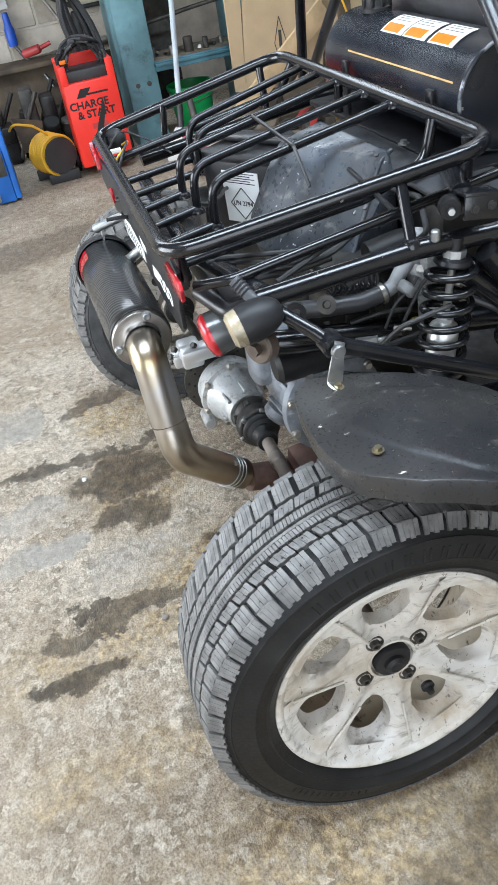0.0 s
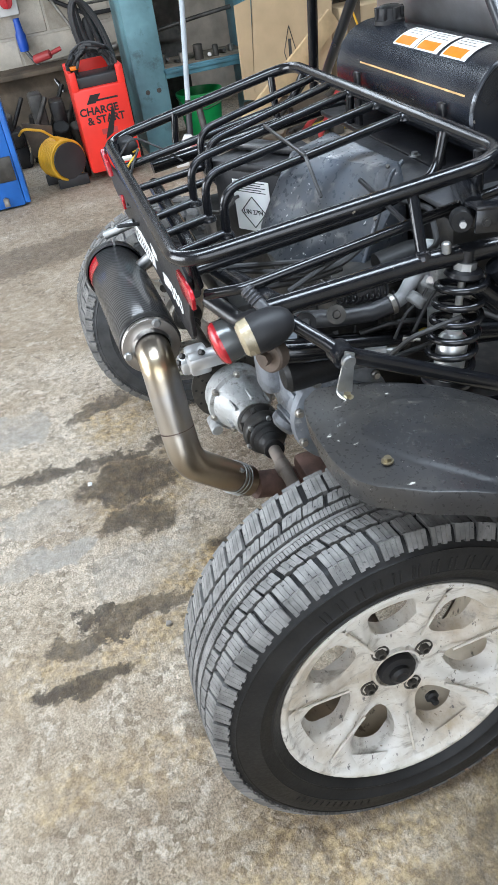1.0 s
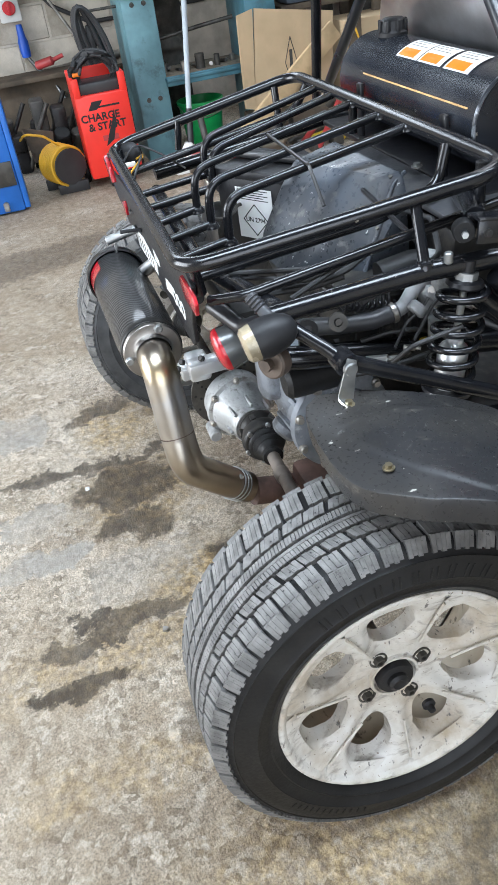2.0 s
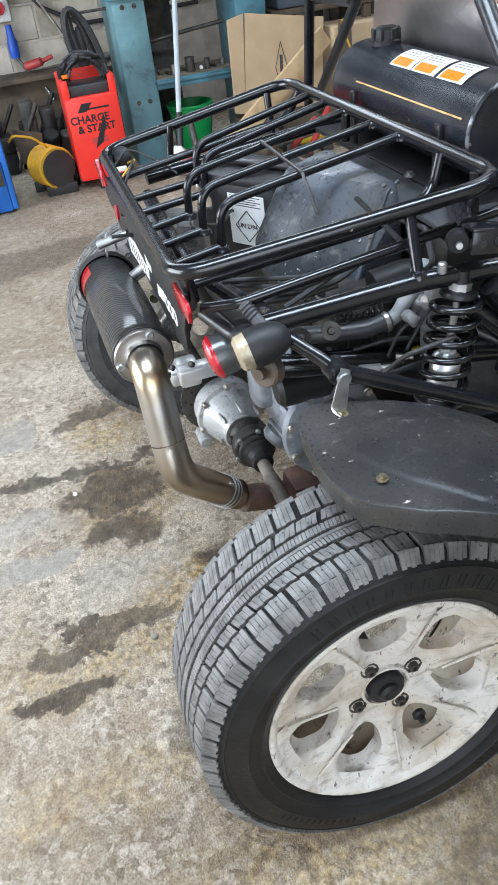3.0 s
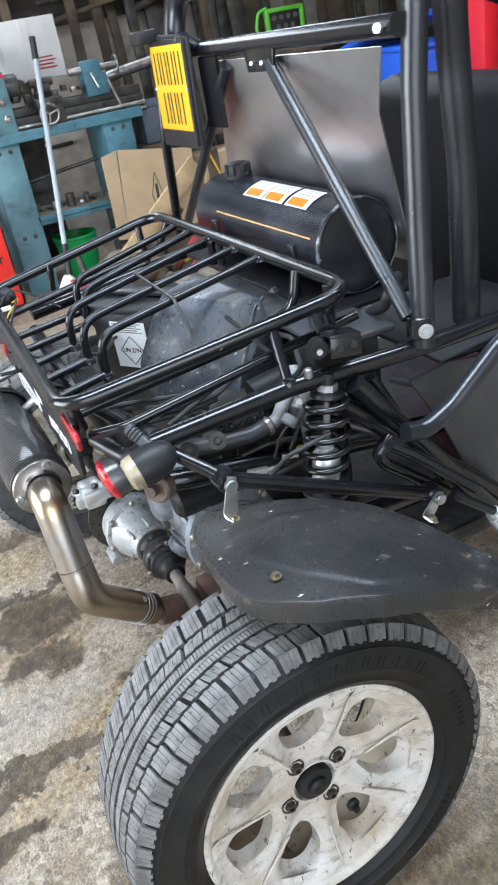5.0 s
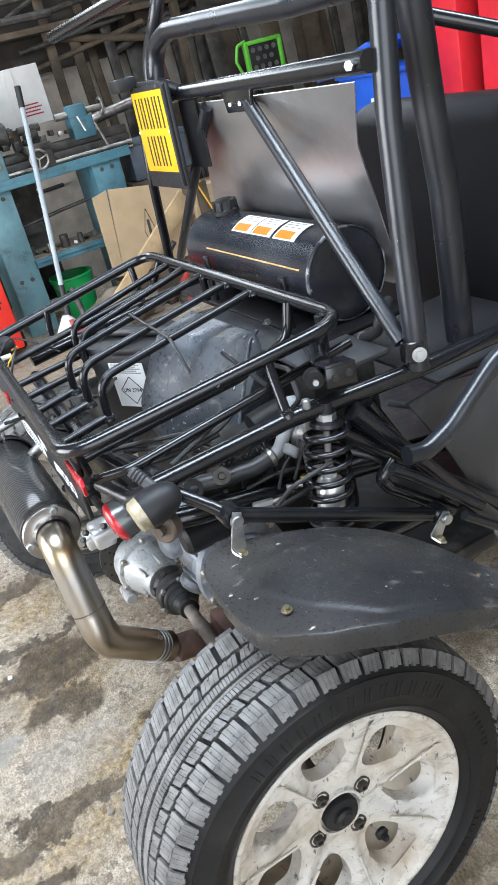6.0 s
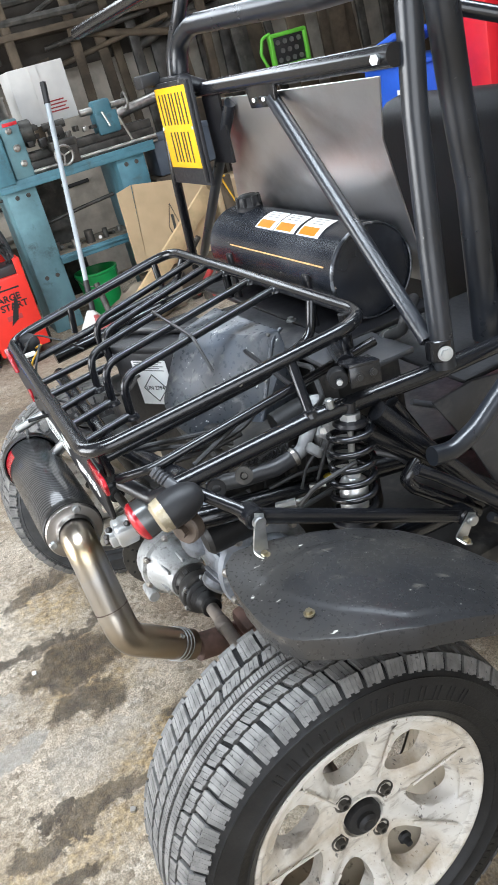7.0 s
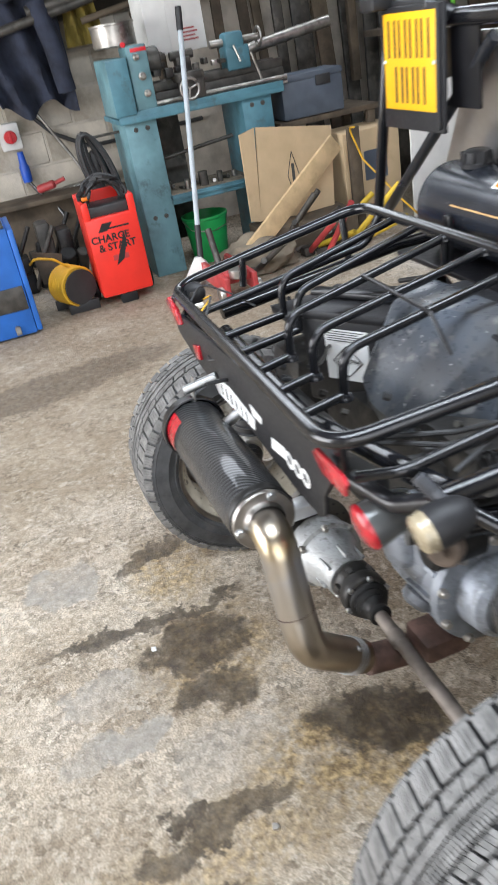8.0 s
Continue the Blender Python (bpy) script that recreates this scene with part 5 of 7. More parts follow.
for k in range(9):
    a = k * 2 * math.pi / 9
    m = along((-0.40, 0.1, 0.5), (-0.7, 0.085, 0.48)) @ Matrix.Translation((0.09 * math.cos(a), 0.09 * math.sin(a), 0.004)) @ Matrix.Rotation(math.pi, 4, "X")
    part("casing_bolt", lathe([(0.009, 0), (0.009, 0.004), (0.006, 0.006), (0.006, 0.011), (0, 0.011)], 10, m), TIN, gear)

# engine, mostly in shadow under the rack
engine = part("engine", rbox(-0.78, 0.28, 0.52, 0.5, 0.36, 0.3, 0.04), DARK, buggy, "oily dark engine block")
part("rocker_cover", rbox(-0.56, 0.22, 0.66, 0.2, 0.2, 0.1, 0.02), DARK, engine)
part("starter_motor", rod((-0.95, 0.2, 0.62), (-0.6, 0.2, 0.62), 0.08, seg=24, bevel=0.02), DARK, engine)
for k in range(10):
    part("cooling_fin", rbox(-0.72, 0.12 + 0.018 * k, 0.62, 0.2, 0.006, 0.14, 0.002), DARK, engine)
part("flywheel_cover", rbox(-1.1, 0.2, 0.6, 0.16, 0.3, 0.2, 0.03), DARK, engine)
part("intake_log", rbox(-0.75, -0.01, 0.66, 0.4, 0.06, 0.06, 0.015), DARK, engine)
part("floor_pan", rbox(-0.75, 0.75, 0.36, 0.95, 1.0, 0.04, 0.01), DARK, buggy)
part("seat_back", join(rbox(-0.62, 0.9, 0.86, 0.66, 0.14, 0.62, 0.06, 4), rbox(-0.55, 1.1, 0.62, 0.42, 0.4, 0.14, 0.05, 4)), SEAT, buggy, "black vinyl bucket seat")
part("side_panel", prism([(0.43, 0.75), (0.514, 0.758), (0.633, 0.735), (0.9, 0.66), (0.95, 0.33), (0.72, 0.3), (0.583, 0.46), (0.507, 0.62)], -0.004, 0.004, frame_at((-0.335, 0.0, 0.0), (0, 1, 0.02), (0.1, 0, 1)), 0.002), DUSTYP, buggy, "dusty grey plastic side panel")
part("panel_crease", tube([(-0.328, 0.42, 0.735), (-0.315, 0.52, 0.68), (-0.322, 0.6, 0.56)], 0.006, 0.08), DUSTYP, buggy)
part("lower_brace", tube([(-0.262, 0.268, 0.771), (-0.26, 0.62, 0.43)], 0.0165, 0), BLACK, buggy)
part("under_shelf", rbox(-0.45, 0.75, 0.755, 0.35, 0.5, 0.01, 0.004), PLASTIC, buggy)

# steering link beside the fender
link = part("link_rod", rod((-0.16, 0.43, 0.56), (-0.15, 0.515, 0.49), 0.009, seg=16), BLACK, buggy)
part("rod_end", join(rod((-0.15, 0.497, 0.5), (-0.15, 0.525, 0.475), 0.015, seg=18, bevel=0.003), rod((-0.158, 0.505, 0.478), (-0.125, 0.5, 0.474), 0.009, seg=14, bevel=0.002)), ZINC, link, "bright steel rod end")

# coil-over shock absorber
S0, S1 = Vector((-0.27, 0.232, 0.60)), Vector((-0.272, 0.262, 0.80))
M = along(S0, S1)
L0 = (S1 - S0).length
shock = part("shock_absorber", lathe([(0.0, 0.0), (0.022, 0.0), (0.0245, 0.006), (0.0245, 0.075), (0.021, 0.082), (0.013, 0.088), (0.013, 0.094), (0.0, 0.094)], 28, M), BRIGHT, buggy, "alloy coil-over shock absorber with black spring")
part("piston_rod", rod(S0, S1, 0.006, seg=14), ZINC, shock)
turns, n = 6.2, 130
part("coil_spring", tube([tuple(M @ Vector((0.036 * math.cos(2 * math.pi * turns * k / n), 0.036 * math.sin(2 * math.pi * turns * k / n), 0.012 + 0.172 * k / n))) for k in range(n + 1)], 0.006, 0, seg=10), BLACK, shock, "black coil spring")
part("spring_seat", lathe([(0.0, L0 - 0.022), (0.026, L0 - 0.022), (0.0295, L0 - 0.018), (0.027, L0 - 0.012), (0.012, L0 - 0.008), (0.012, L0 + 0.02), (0, L0 + 0.02)], 28, M), SATIN, shock)
part("lower_seat", lathe([(0.024, 0.0), (0.041, 0.002), (0.041, 0.008), (0.024, 0.01)], 28, M), SATIN, shock)
part("adjuster_nut", lathe([(0.0, L0 - 0.012), (0.018, L0 - 0.012), (0.018, L0 + 0.002), (0.0, L0 + 0.002)], 8, M), ZINC, shock)
U = frame_at((-0.262, 0.288, 0.866), (0.15, 1, -0.1), (-0.1, 0.1, 1)) @ Matrix.Diagonal((0.82, 0.78, 0.9, 1))
tower = part("shock_tower", join(prism([(-0.03, -0.022), (0.034, -0.022), (0.034, 0.02), (-0.03, 0.02)], -0.003, 0.003, U @ Matrix.Translation((0, 0, 0.022)), 0.001), prism([(-0.03, -0.022), (0.034, -0.022), (0.034, 0.02), (-0.03, 0.02)], -0.003, 0.003, U @ Matrix.Translation((0, 0, -0.022)), 0.001),
                                 prism([(-0.03, -0.025), (0.034, -0.025), (0.034, 0.025), (-0.03, 0.025)], -0.003, 0.003, U @ Matrix.Translation((0, 0.022, 0)) @ Matrix.Rotation(math.pi / 2, 4, "X"), 0.001)), BLACK, buggy, "black folded shock mount")
part("tower_tube", rod((-0.3, 0.29, 0.868), (-0.46, 0.36, 0.85), 0.0175, seg=18), BLACK, tower)
for p in ((-0.012, -0.002), (0.018, 0.002)):
    q = U @ Vector((p[0], p[1], 0.025))
    part("tower_bolt", hexbolt(q, U.to_3x3() @ Vector((0, 0, 1)), 0.0042, 0.005), DARK, tower)
part("bushing", lathe([(0.0, 0.0), (0.008, 0.0), (0.008, 0.004), (0.02, 0.004), (0.022, 0.008), (0.022, 0.026), (0.018, 0.03), (0.0, 0.03)], 24, along((-0.262, 0.25, 0.866), (-0.3, 0.266, 0.864)) @ Matrix.Diagonal((0.75, 0.75, 1, 1))), RUBBER, tower)
part("mount_bolt", hexbolt((-0.262, 0.25, 0.866), (1, -0.5, 0.1), 0.0052, 0.01, False), ZINC, tower)

tangle = random.Random(21)

# small spring, hoses and cables in the engine bay
n = 120
pts = []
for k in range(n + 1):
    p = Vector((-0.42, 0.108, 0.728)).lerp(Vector((-0.42, 0.206, 0.714)), k / n)
    a = 2 * math.pi * 9 * k / n
    pts.append((p.x + 0.017 * math.cos(a), p.y, p.z + 0.017 * math.sin(a)))
part("return_spring", tube(pts, 0.0026, 0, seg=7), SATIN, buggy)
part("intake_hose", tube([(-0.45, 0.2, 0.74), (-0.45, 0.28, 0.75), (-0.42, 0.31, 0.72)], 0.026, 0.05, seg=18), RUBBER, buggy)
part("water_elbow", tube([(-0.4, 0.205, 0.694), (-0.4, 0.222, 0.7), (-0.4, 0.24, 0.728), (-0.4, 0.266, 0.748)], 0.0128, 0.03, seg=16), DUSTALU, buggy, "cast alloy water elbow")
part("elbow_flange", join(rod((-0.39, 0.262, 0.765), (-0.388, 0.262, 0.79), 0.019, seg=16, bevel=0.003), rbox(-0.36, 0.275, 0.75, 0.03, 0.04, 0.045, 0.008)), ALU, buggy)
part("water_hose", tube([(-0.44, 0.04, 0.69), (-0.41, 0.11, 0.69), (-0.4, 0.163, 0.688), (-0.4, 0.208, 0.695)], 0.0155, 0.05, seg=16), DUSTYP, buggy)
part("hose_clip", lathe([(0.0172, 0), (0.0185, 0.001), (0.0185, 0.008), (0.0172, 0.009)], 20, along((-0.4, 0.196, 0.6925), (-0.4, 0.215, 0.6965))), TIN, buggy)
for pts, r in (([(-0.5, -0.05, 0.79), (-0.42, 0.06, 0.8), (-0.36, 0.12, 0.83), (-0.33, 0.0, 0.8)], 0.0045), ([(-0.52, -0.06, 0.78), (-0.4, 0.05, 0.79), (-0.35, 0.14, 0.835)], 0.0045), ([(-0.3, 0.15, 0.66), (-0.27, 0.17, 0.7), (-0.24, 0.24, 0.73)], 0.004),
               ([(-0.36, 0.1, 0.62), (-0.34, 0.16, 0.626), (-0.36, 0.25, 0.62)], 0.005), ([(-1.2, -0.06, 0.83), (-1.16, -0.09, 0.8), (-1.18, -0.1, 0.76)], 0.003), ([(-0.6, 0.3, 0.8), (-0.45, 0.3, 0.82), (-0.35, 0.26, 0.8), (-0.3, 0.1, 0.78)], 0.005)):
    part("cable", tube(pts, r, 0.04, seg=8), CABLE, buggy)
part("connector", rbox(-1.22, -0.09, 0.81, 0.012, 0.03, 0.01, 0.002), WHITEB, buggy, "pale plastic wiring connector")
part("loose_wire", tube([(-1.24, -0.068, 0.815), (-1.21, -0.05, 0.83), (-1.2, -0.09, 0.8), (-1.22, -0.1, 0.77)], 0.0022, 0.02, seg=8), YCABLE, buggy)
part("loose_wire", tube([(-1.24, -0.1, 0.815), (-1.27, -0.06, 0.845), (-1.24, 0.0, 0.81), (-1.2, 0.04, 0.78)], 0.0025, 0.03, seg=8), CABLE, buggy)
horn = part("horn", lathe([(0.0, 0.0), (0.024, 0.0), (0.027, 0.004), (0.027, 0.014), (0.02, 0.022), (0.012, 0.025), (0.0, 0.025)], 24, along((-1.3, -0.07, 0.815), (-1.24, -0.1, 0.83))), PLASTIC, buggy, "round black horn")
part("horn_nut", rod((-1.2785, -0.081, 0.8205), (-1.27, -0.0855, 0.823), 0.006, seg=6), CAST, horn)
part("bay_tray", rbox(-1.02, 0.34, 0.7, 0.42, 0.4, 0.016, 0.004), DARK, buggy)
bottle = part("fluid_bottle", join(rbox(-0.86, 0.42, 0.745, 0.06, 0.05, 0.09, 0.014, 3), rod((-0.86, 0.42, 0.785), (-0.86, 0.42, 0.8), 0.014, seg=16)), WHITEB, buggy, "cloudy white fluid bottle")
part("bottle_cap", rod((-0.86, 0.42, 0.8), (-0.86, 0.42, 0.815), 0.018, seg=18, bevel=0.003), DARK, bottle)
part("red_terminal", rbox(-0.93, 0.4, 0.745, 0.022, 0.035, 0.02, 0.005), REDT, buggy, "red plastic terminal cover")
part("red_terminal", rbox(-0.93, 0.29, 0.8, 0.022, 0.03, 0.016, 0.005), REDT, buggy, "red plastic terminal cover")
for p, q, r in (((-1.02, 0.38, 0.73), (-0.96, 0.42, 0.74), 0.03), ((-1.1, 0.3, 0.72), (-1.05, 0.28, 0.77), 0.024), ((-0.98, 0.33, 0.73), (-0.95, 0.31, 0.78), 0.018), ((-1.12, 0.42, 0.73), (-1.05, 0.44, 0.75), 0.035), ((-0.8, 0.4, 0.74), (-0.74, 0.41, 0.76), 0.022)):
    part("relay", rod(p, q, r, seg=18, bevel=0.005), tangle.choice((PLASTIC, DARK, CAST)), buggy)
for k in range(6):
    y = 0.24 + 0.035 * k
    part("wiring_loom", tube([(-1.2, y, 0.72 + 0.01 * (k % 3)), (-1.08, y + 0.05, 0.76 + 0.012 * (k % 2)), (-0.97, y + 0.02, 0.74), (-0.88, y + 0.06, 0.775), (-0.8, y + 0.03, 0.75)], 0.006 if k % 2 else 0.004, 0.06, seg=8), CABLE, buggy)
part("battery_top_cover", rbox(-1.08, 0.2, 0.77, 0.2, 0.26, 0.02, 0.006), PLASTIC, buggy)
part("brake_union", join(rod((-0.335, 0.12, 0.655), (-0.315, 0.15, 0.66), 0.008, seg=6), rod((-0.315, 0.15, 0.66), (-0.305, 0.165, 0.663), 0.005, seg=10)), ZINC, buggy)
part("frame_lug", join(lathe([(0.008, -0.005), (0.017, -0.005), (0.017, 0.005), (0.008, 0.005)], 20, along((-0.37, 0.035, 0.72), (-0.33, 0.03, 0.73)), True), tube([(-0.38, -0.02, 0.73), (-0.365, 0.02, 0.715)], 0.006, 0)), SATIN, buggy)

for pts, r in (([(-0.36, 0.262, 0.75), (-0.36, 0.235, 0.71), (-0.36, 0.205, 0.69), (-0.36, 0.185, 0.65)], 0.0026), ([(-0.36, 0.3, 0.74), (-0.35, 0.25, 0.72), (-0.35, 0.215, 0.66)], 0.003), ([(-0.4, 0.14, 0.655), (-0.39, 0.19, 0.664), (-0.385, 0.235, 0.66), (-0.4, 0.27, 0.64)], 0.0045),
               ([(-0.3, 0.3, 0.7), (-0.27, 0.34, 0.68), (-0.27, 0.37, 0.64)], 0.006), ([(-0.44, 0.02, 0.772), (-0.42, 0.09, 0.776), (-0.4, 0.12, 0.79), (-0.42, 0.16, 0.8)], 0.006), ([(-0.45, 0.0, 0.76), (-0.43, 0.07, 0.762), (-0.41, 0.12, 0.777)], 0.006)):
    part("cable", tube(pts, r, 0.04, seg=8), CABLE, buggy)
part("gearshift_plate", join(rbox(-0.44, 0.12, 0.668, 0.012, 0.16, 0.036, 0.006), rbox(-0.43, 0.2, 0.672, 0.03, 0.012, 0.026, 0.004)), DARK, buggy)
part("rubber_sleeve", lathe([(0.0225, 0.0), (0.0245, 0.002), (0.0245, 0.05), (0.0225, 0.052)], 22, along((-0.4, 0.225, 0.617), (-0.4, 0.275, 0.608))), RUBBER, buggy)
part("tape_mark", rbox(-0.388, 0.252, 0.634, 0.01, 0.016, 0.003, 0.001), TOOLY, buggy, "yellow paint mark on the sleeve")
part("lug_eye", join(lathe([(0.007, -0.008), (0.016, -0.008), (0.016, 0.008), (0.007, 0.008)], 20, along((-0.4, 0.1, 0.703), (-0.37, 0.09, 0.715)), True), rod((-0.41, 0.104, 0.7), (-0.386, 0.096, 0.71), 0.006, seg=6)), CAST, buggy)
part("engine_upper", join(rbox(-0.6, 0.42, 0.66, 0.3, 0.16, 0.26, 0.03), rbox(-0.5, 0.3, 0.62, 0.1, 0.3, 0.16, 0.02)), DARK, engine)
for k in range(7):
    part("cooling_fin", rbox(-0.445, 0.2 + 0.025 * k, 0.62, 0.02, 0.007, 0.12, 0.002), DARK, engine)
part("cylinder_head_bolt", rod((-0.38, 0.285, 0.748), (-0.35, 0.278, 0.756), 0.0075, seg=6), TIN, engine)
part("alloy_cover", join(rbox(-0.4, 0.275, 0.715, 0.03, 0.05, 0.09, 0.014, 3), rod((-0.39, 0.262, 0.77), (-0.37, 0.262, 0.782), 0.012, seg=14, bevel=0.003)), DUSTALU, engine, "dusty grey alloy cover")
part("carburettor", rbox(-0.42, 0.31, 0.7, 0.06, 0.07, 0.08, 0.015), ALU, buggy, "grey alloy carburettor body")
housing = part("thermostat_housing", join(rbox(-0.372, 0.292, 0.752, 0.034, 0.03, 0.05, 0.008, 3), rod((-0.37, 0.262, 0.735), (-0.365, 0.248, 0.722), 0.014, seg=16, bevel=0.003), rod((-0.366, 0.236, 0.714), (-0.364, 0.222, 0.702), 0.0165, seg=16, bevel=0.003), rod((-0.372, 0.27, 0.76), (-0.366, 0.275, 0.785), 0.009, seg=14, bevel=0.002)), DUSTALU, engine, "dusty grey alloy thermostat housing")
for p in ((-0.353, 0.283, 0.768), (-0.353, 0.3, 0.74), (-0.36, 0.252, 0.738)):
    part("housing_screw", hexbolt(p, (1, -0.4, 0.4), 0.0045, 0.006), TIN, housing)
for p, q, r in (((-0.37, 0.16, 0.617), (-0.366, 0.182, 0.621), 0.006), ((-0.36, 0.31, 0.70), (-0.345, 0.32, 0.70), 0.009), ((-0.36, 0.325, 0.665), (-0.345, 0.33, 0.672), 0.007), ((-0.37, 0.205, 0.64), (-0.36, 0.222, 0.638), 0.005)):
    part("engine_fitting", join(rod(p, q, r, seg=6), rod(q, Vector(q) + (Vector(q) - Vector(p)) * 0.5, r * 0.6, seg=10)), TIN, engine)
part("float_bowl", lathe([(0.0, 0.0), (0.02, 0.0), (0.026, 0.008), (0.026, 0.04), (0.0, 0.04)], 20, Matrix.Translation((-0.37, 0.28, 0.635))), ALU, buggy)

# ---- battery and air box ----
BR = Matrix.Translation((-0.93, 0.175, 0.0)) @ Matrix.Rotation(radians(32), 4, "Z")
bat = join(rbox(0, 0, 0.72, 0.2, 0.15, 0.19, 0.01), rbox(0, 0, 0.822, 0.206, 0.156, 0.02, 0.006))
bat.transform(BR)
battery = part("battery", bat, PLASTIC, buggy, "black battery with a white hazard label")
BM = BR @ frame_at((0.008, -0.0765, 0.742), (1, 0, 0), (0, 0, 1))
bl = part("battery_label", prism([(-0.05, -0.055), (0.05, -0.055), (0.05, 0.055), (-0.05, 0.055)], 0.0, 0.0012, BM), LABEL, battery, "white label with a black diamond")
for k in range(4):
    a = k * math.pi / 2
    p, q = (0.034 * math.cos(a), 0.034 * math.sin(a) - 0.013), (0.034 * math.cos(a + math.pi / 2), 0.034 * math.sin(a + math.pi / 2) - 0.013)
    part("diamond_edge", rod(BM @ Vector((*p, 0.0014)), BM @ Vector((*q, 0.0014)), 0.0011, seg=6), INK, bl)
part("lettering", words("UN 2794", 0.0145, BM @ Matrix.Translation((0, -0.013, 0.0016))), INK, bl)
for k in range(5):
    part("text_bar", prism([(-0.044, 0.03 + 0.005 * k), (0.04 - 0.012 * (k % 2), 0.03 + 0.005 * k), (0.04 - 0.012 * (k % 2), 0.0318 + 0.005 * k), (-0.044, 0.0318 + 0.005 * k)], 0.0013, 0.0017, BM), GREYL, bl)
clamp_bar = rbox(0, 0, 0.842, 0.22, 0.03, 0.012, 0.003)
clamp_bar.transform(BR)
part("battery_clamp", clamp_bar, SATIN, battery)

# wiring and hoses tangled under the rack
for k in range(7):
    x, y, z = tangle.uniform(-1.12, -0.6), tangle.uniform(-0.06, 0.22), tangle.uniform(0.68, 0.75)
    turn = tangle.uniform(0, 2 * math.pi)
    pts = [(x, y, z)]
    for q in range(7):
        turn += tangle.uniform(-0.9, 0.9)
        x, y, z = x + 0.04 * math.cos(turn), y + 0.04 * math.sin(turn), min(0.77, max(0.66, z + tangle.uniform(-0.022, 0.022)))
        pts.append((x, y, z))
    part("cable", tube(pts, tangle.choice((0.003, 0.004, 0.0055)), 0.05, seg=8, steps=4), tangle.choice((CABLE, CABLE, DARK, RUBBER, CABLE)), buggy)
for k in range(12):
    x, y, z = tangle.uniform(-1.05, -0.45), tangle.uniform(0.0, 0.2), tangle.uniform(0.68, 0.75)
    part("engine_fitting", hexbolt((x, y, z), (tangle.uniform(-0.5, 1), -1, 0.6), tangle.uniform(0.005, 0.008), 0.014, False), tangle.choice((CAST, DARK, DARK, DUSTYP)), buggy)
hull = bmesh.new()
for p in ((-0.79, 0.148, 0.818), (-0.797, 0.098, 0.728), (-0.82, 0.19, 0.855), (-0.87, 0.3, 0.862), (-0.575, 0.31, 0.865), (-0.585, 0.27, 0.865), (-0.545, 0.205, 0.69), (-0.65, 0.105, 0.675), (-0.75, 0.088, 0.7), (-0.87, 0.33, 0.6), (-0.58, 0.33, 0.6), (-0.72, 0.12, 0.6), (-0.56, 0.31, 0.83)):
    hull.verts.new(p)
bmesh.ops.convex_hull(hull, input=list(hull.verts))
bmesh.ops.dissolve_limit(hull, angle_limit=0.12, verts=list(hull.verts), edges=list(hull.edges))
bmesh.ops.bevel(hull, geom=list(hull.edges), offset=0.006, segments=2, affect="EDGES", profile=0.6)
airbox = part("air_box", hull, BOXP, buggy, "dusty dark grey plastic air box", 14)
part("box_flange", tube([(-0.585, 0.318, 0.862), (-0.575, 0.29, 0.85), (-0.545, 0.21, 0.695), (-0.55, 0.22, 0.62)], 0.0045, 0.03), BOXP, airbox)
for p in ((-0.575, 0.285, 0.862), (-0.56, 0.25, 0.78)):
    part("box_screw", rod(p, Vector(p) + Vector((0.002, -0.002, 0.003)), 0.0035, seg=10), CAST, airbox)
part("bay_cover", rbox(-0.6, 0.375, 0.828, 0.54, 0.14, 0.012, 0.004), DUSTYP, buggy)
part("cover_screw", hexbolt((-0.64, 0.37, 0.847), (0, 0, 1), 0.007, 0.008), ZINC, buggy)

# ---- the workshop ----
solo("floor", rbox(-1.2, 1.3, -0.05, 8.6, 11.4, 0.1, 0), CONCRETE, "oil-stained worn bare concrete floor", kind="structure")
solo("ceiling", rbox(-1.2, 1.3, 3.5, 8.6, 11.4, 0.12, 0), SHADE, "dark timber-lined workshop ceiling", kind="structure")
solo("wall_east", join(rbox(3.1, 3.7, 1.7, 0.2, 6.6, 3.4, 0), rbox(3.1, -3.8, 1.7, 0.2, 1.4, 3.4, 0), rbox(3.1, -1.35, 3.15, 0.2, 3.5, 0.5, 0)), BLOCK, "bare grey blockwork side wall with a door opening", kind="structure")
solo("wall_north", rbox(-1.2, 7.0, 1.7, 8.4, 0.2, 3.4, 0), SHADE, "dark boarded end wall", kind="structure")
solo("wall_south", join(rbox(-4.75, -4.4, 1.7, 1.5, 0.2, 3.4, 0), rbox(1.6, -4.4, 1.7, 3.0, 0.2, 3.4, 0), rbox(-1.9, -4.4, 3.15, 4.2, 0.2, 0.5, 0)), BLOCK, "blockwork wall with an open roller door", kind="structure")
solo("yard_ground", rbox(0.0, 0.0, -0.18, 60, 60, 0.1, 0), material("yard_gravel", (0.2, 0.19, 0.17), 0.9, vary=0.3, scale=3, bump=0.3), "grey gravel yard outside the door", kind="structure")
west = solo("wall_west", rbox(-5.5075, 1.3, 1.7, 0.2, 11.4, 3.4, 0), MORTAR, "bare grey concrete block wall", kind="structure")
block_mesh = finish("block", rbox(0, 0, 0, 0.06, 0.432, 0.208, 0.006, 1), BLOCK)
for row in range(8):
    for k in range(8):
        ob = new("block", block_mesh)
        ob.parent = west
        ob.location = (-5.434 + random.uniform(-0.002, 0.002), -2.6 + k * 0.444 + (0.222 if row % 2 else 0.0), 0.11 + row * 0.22)

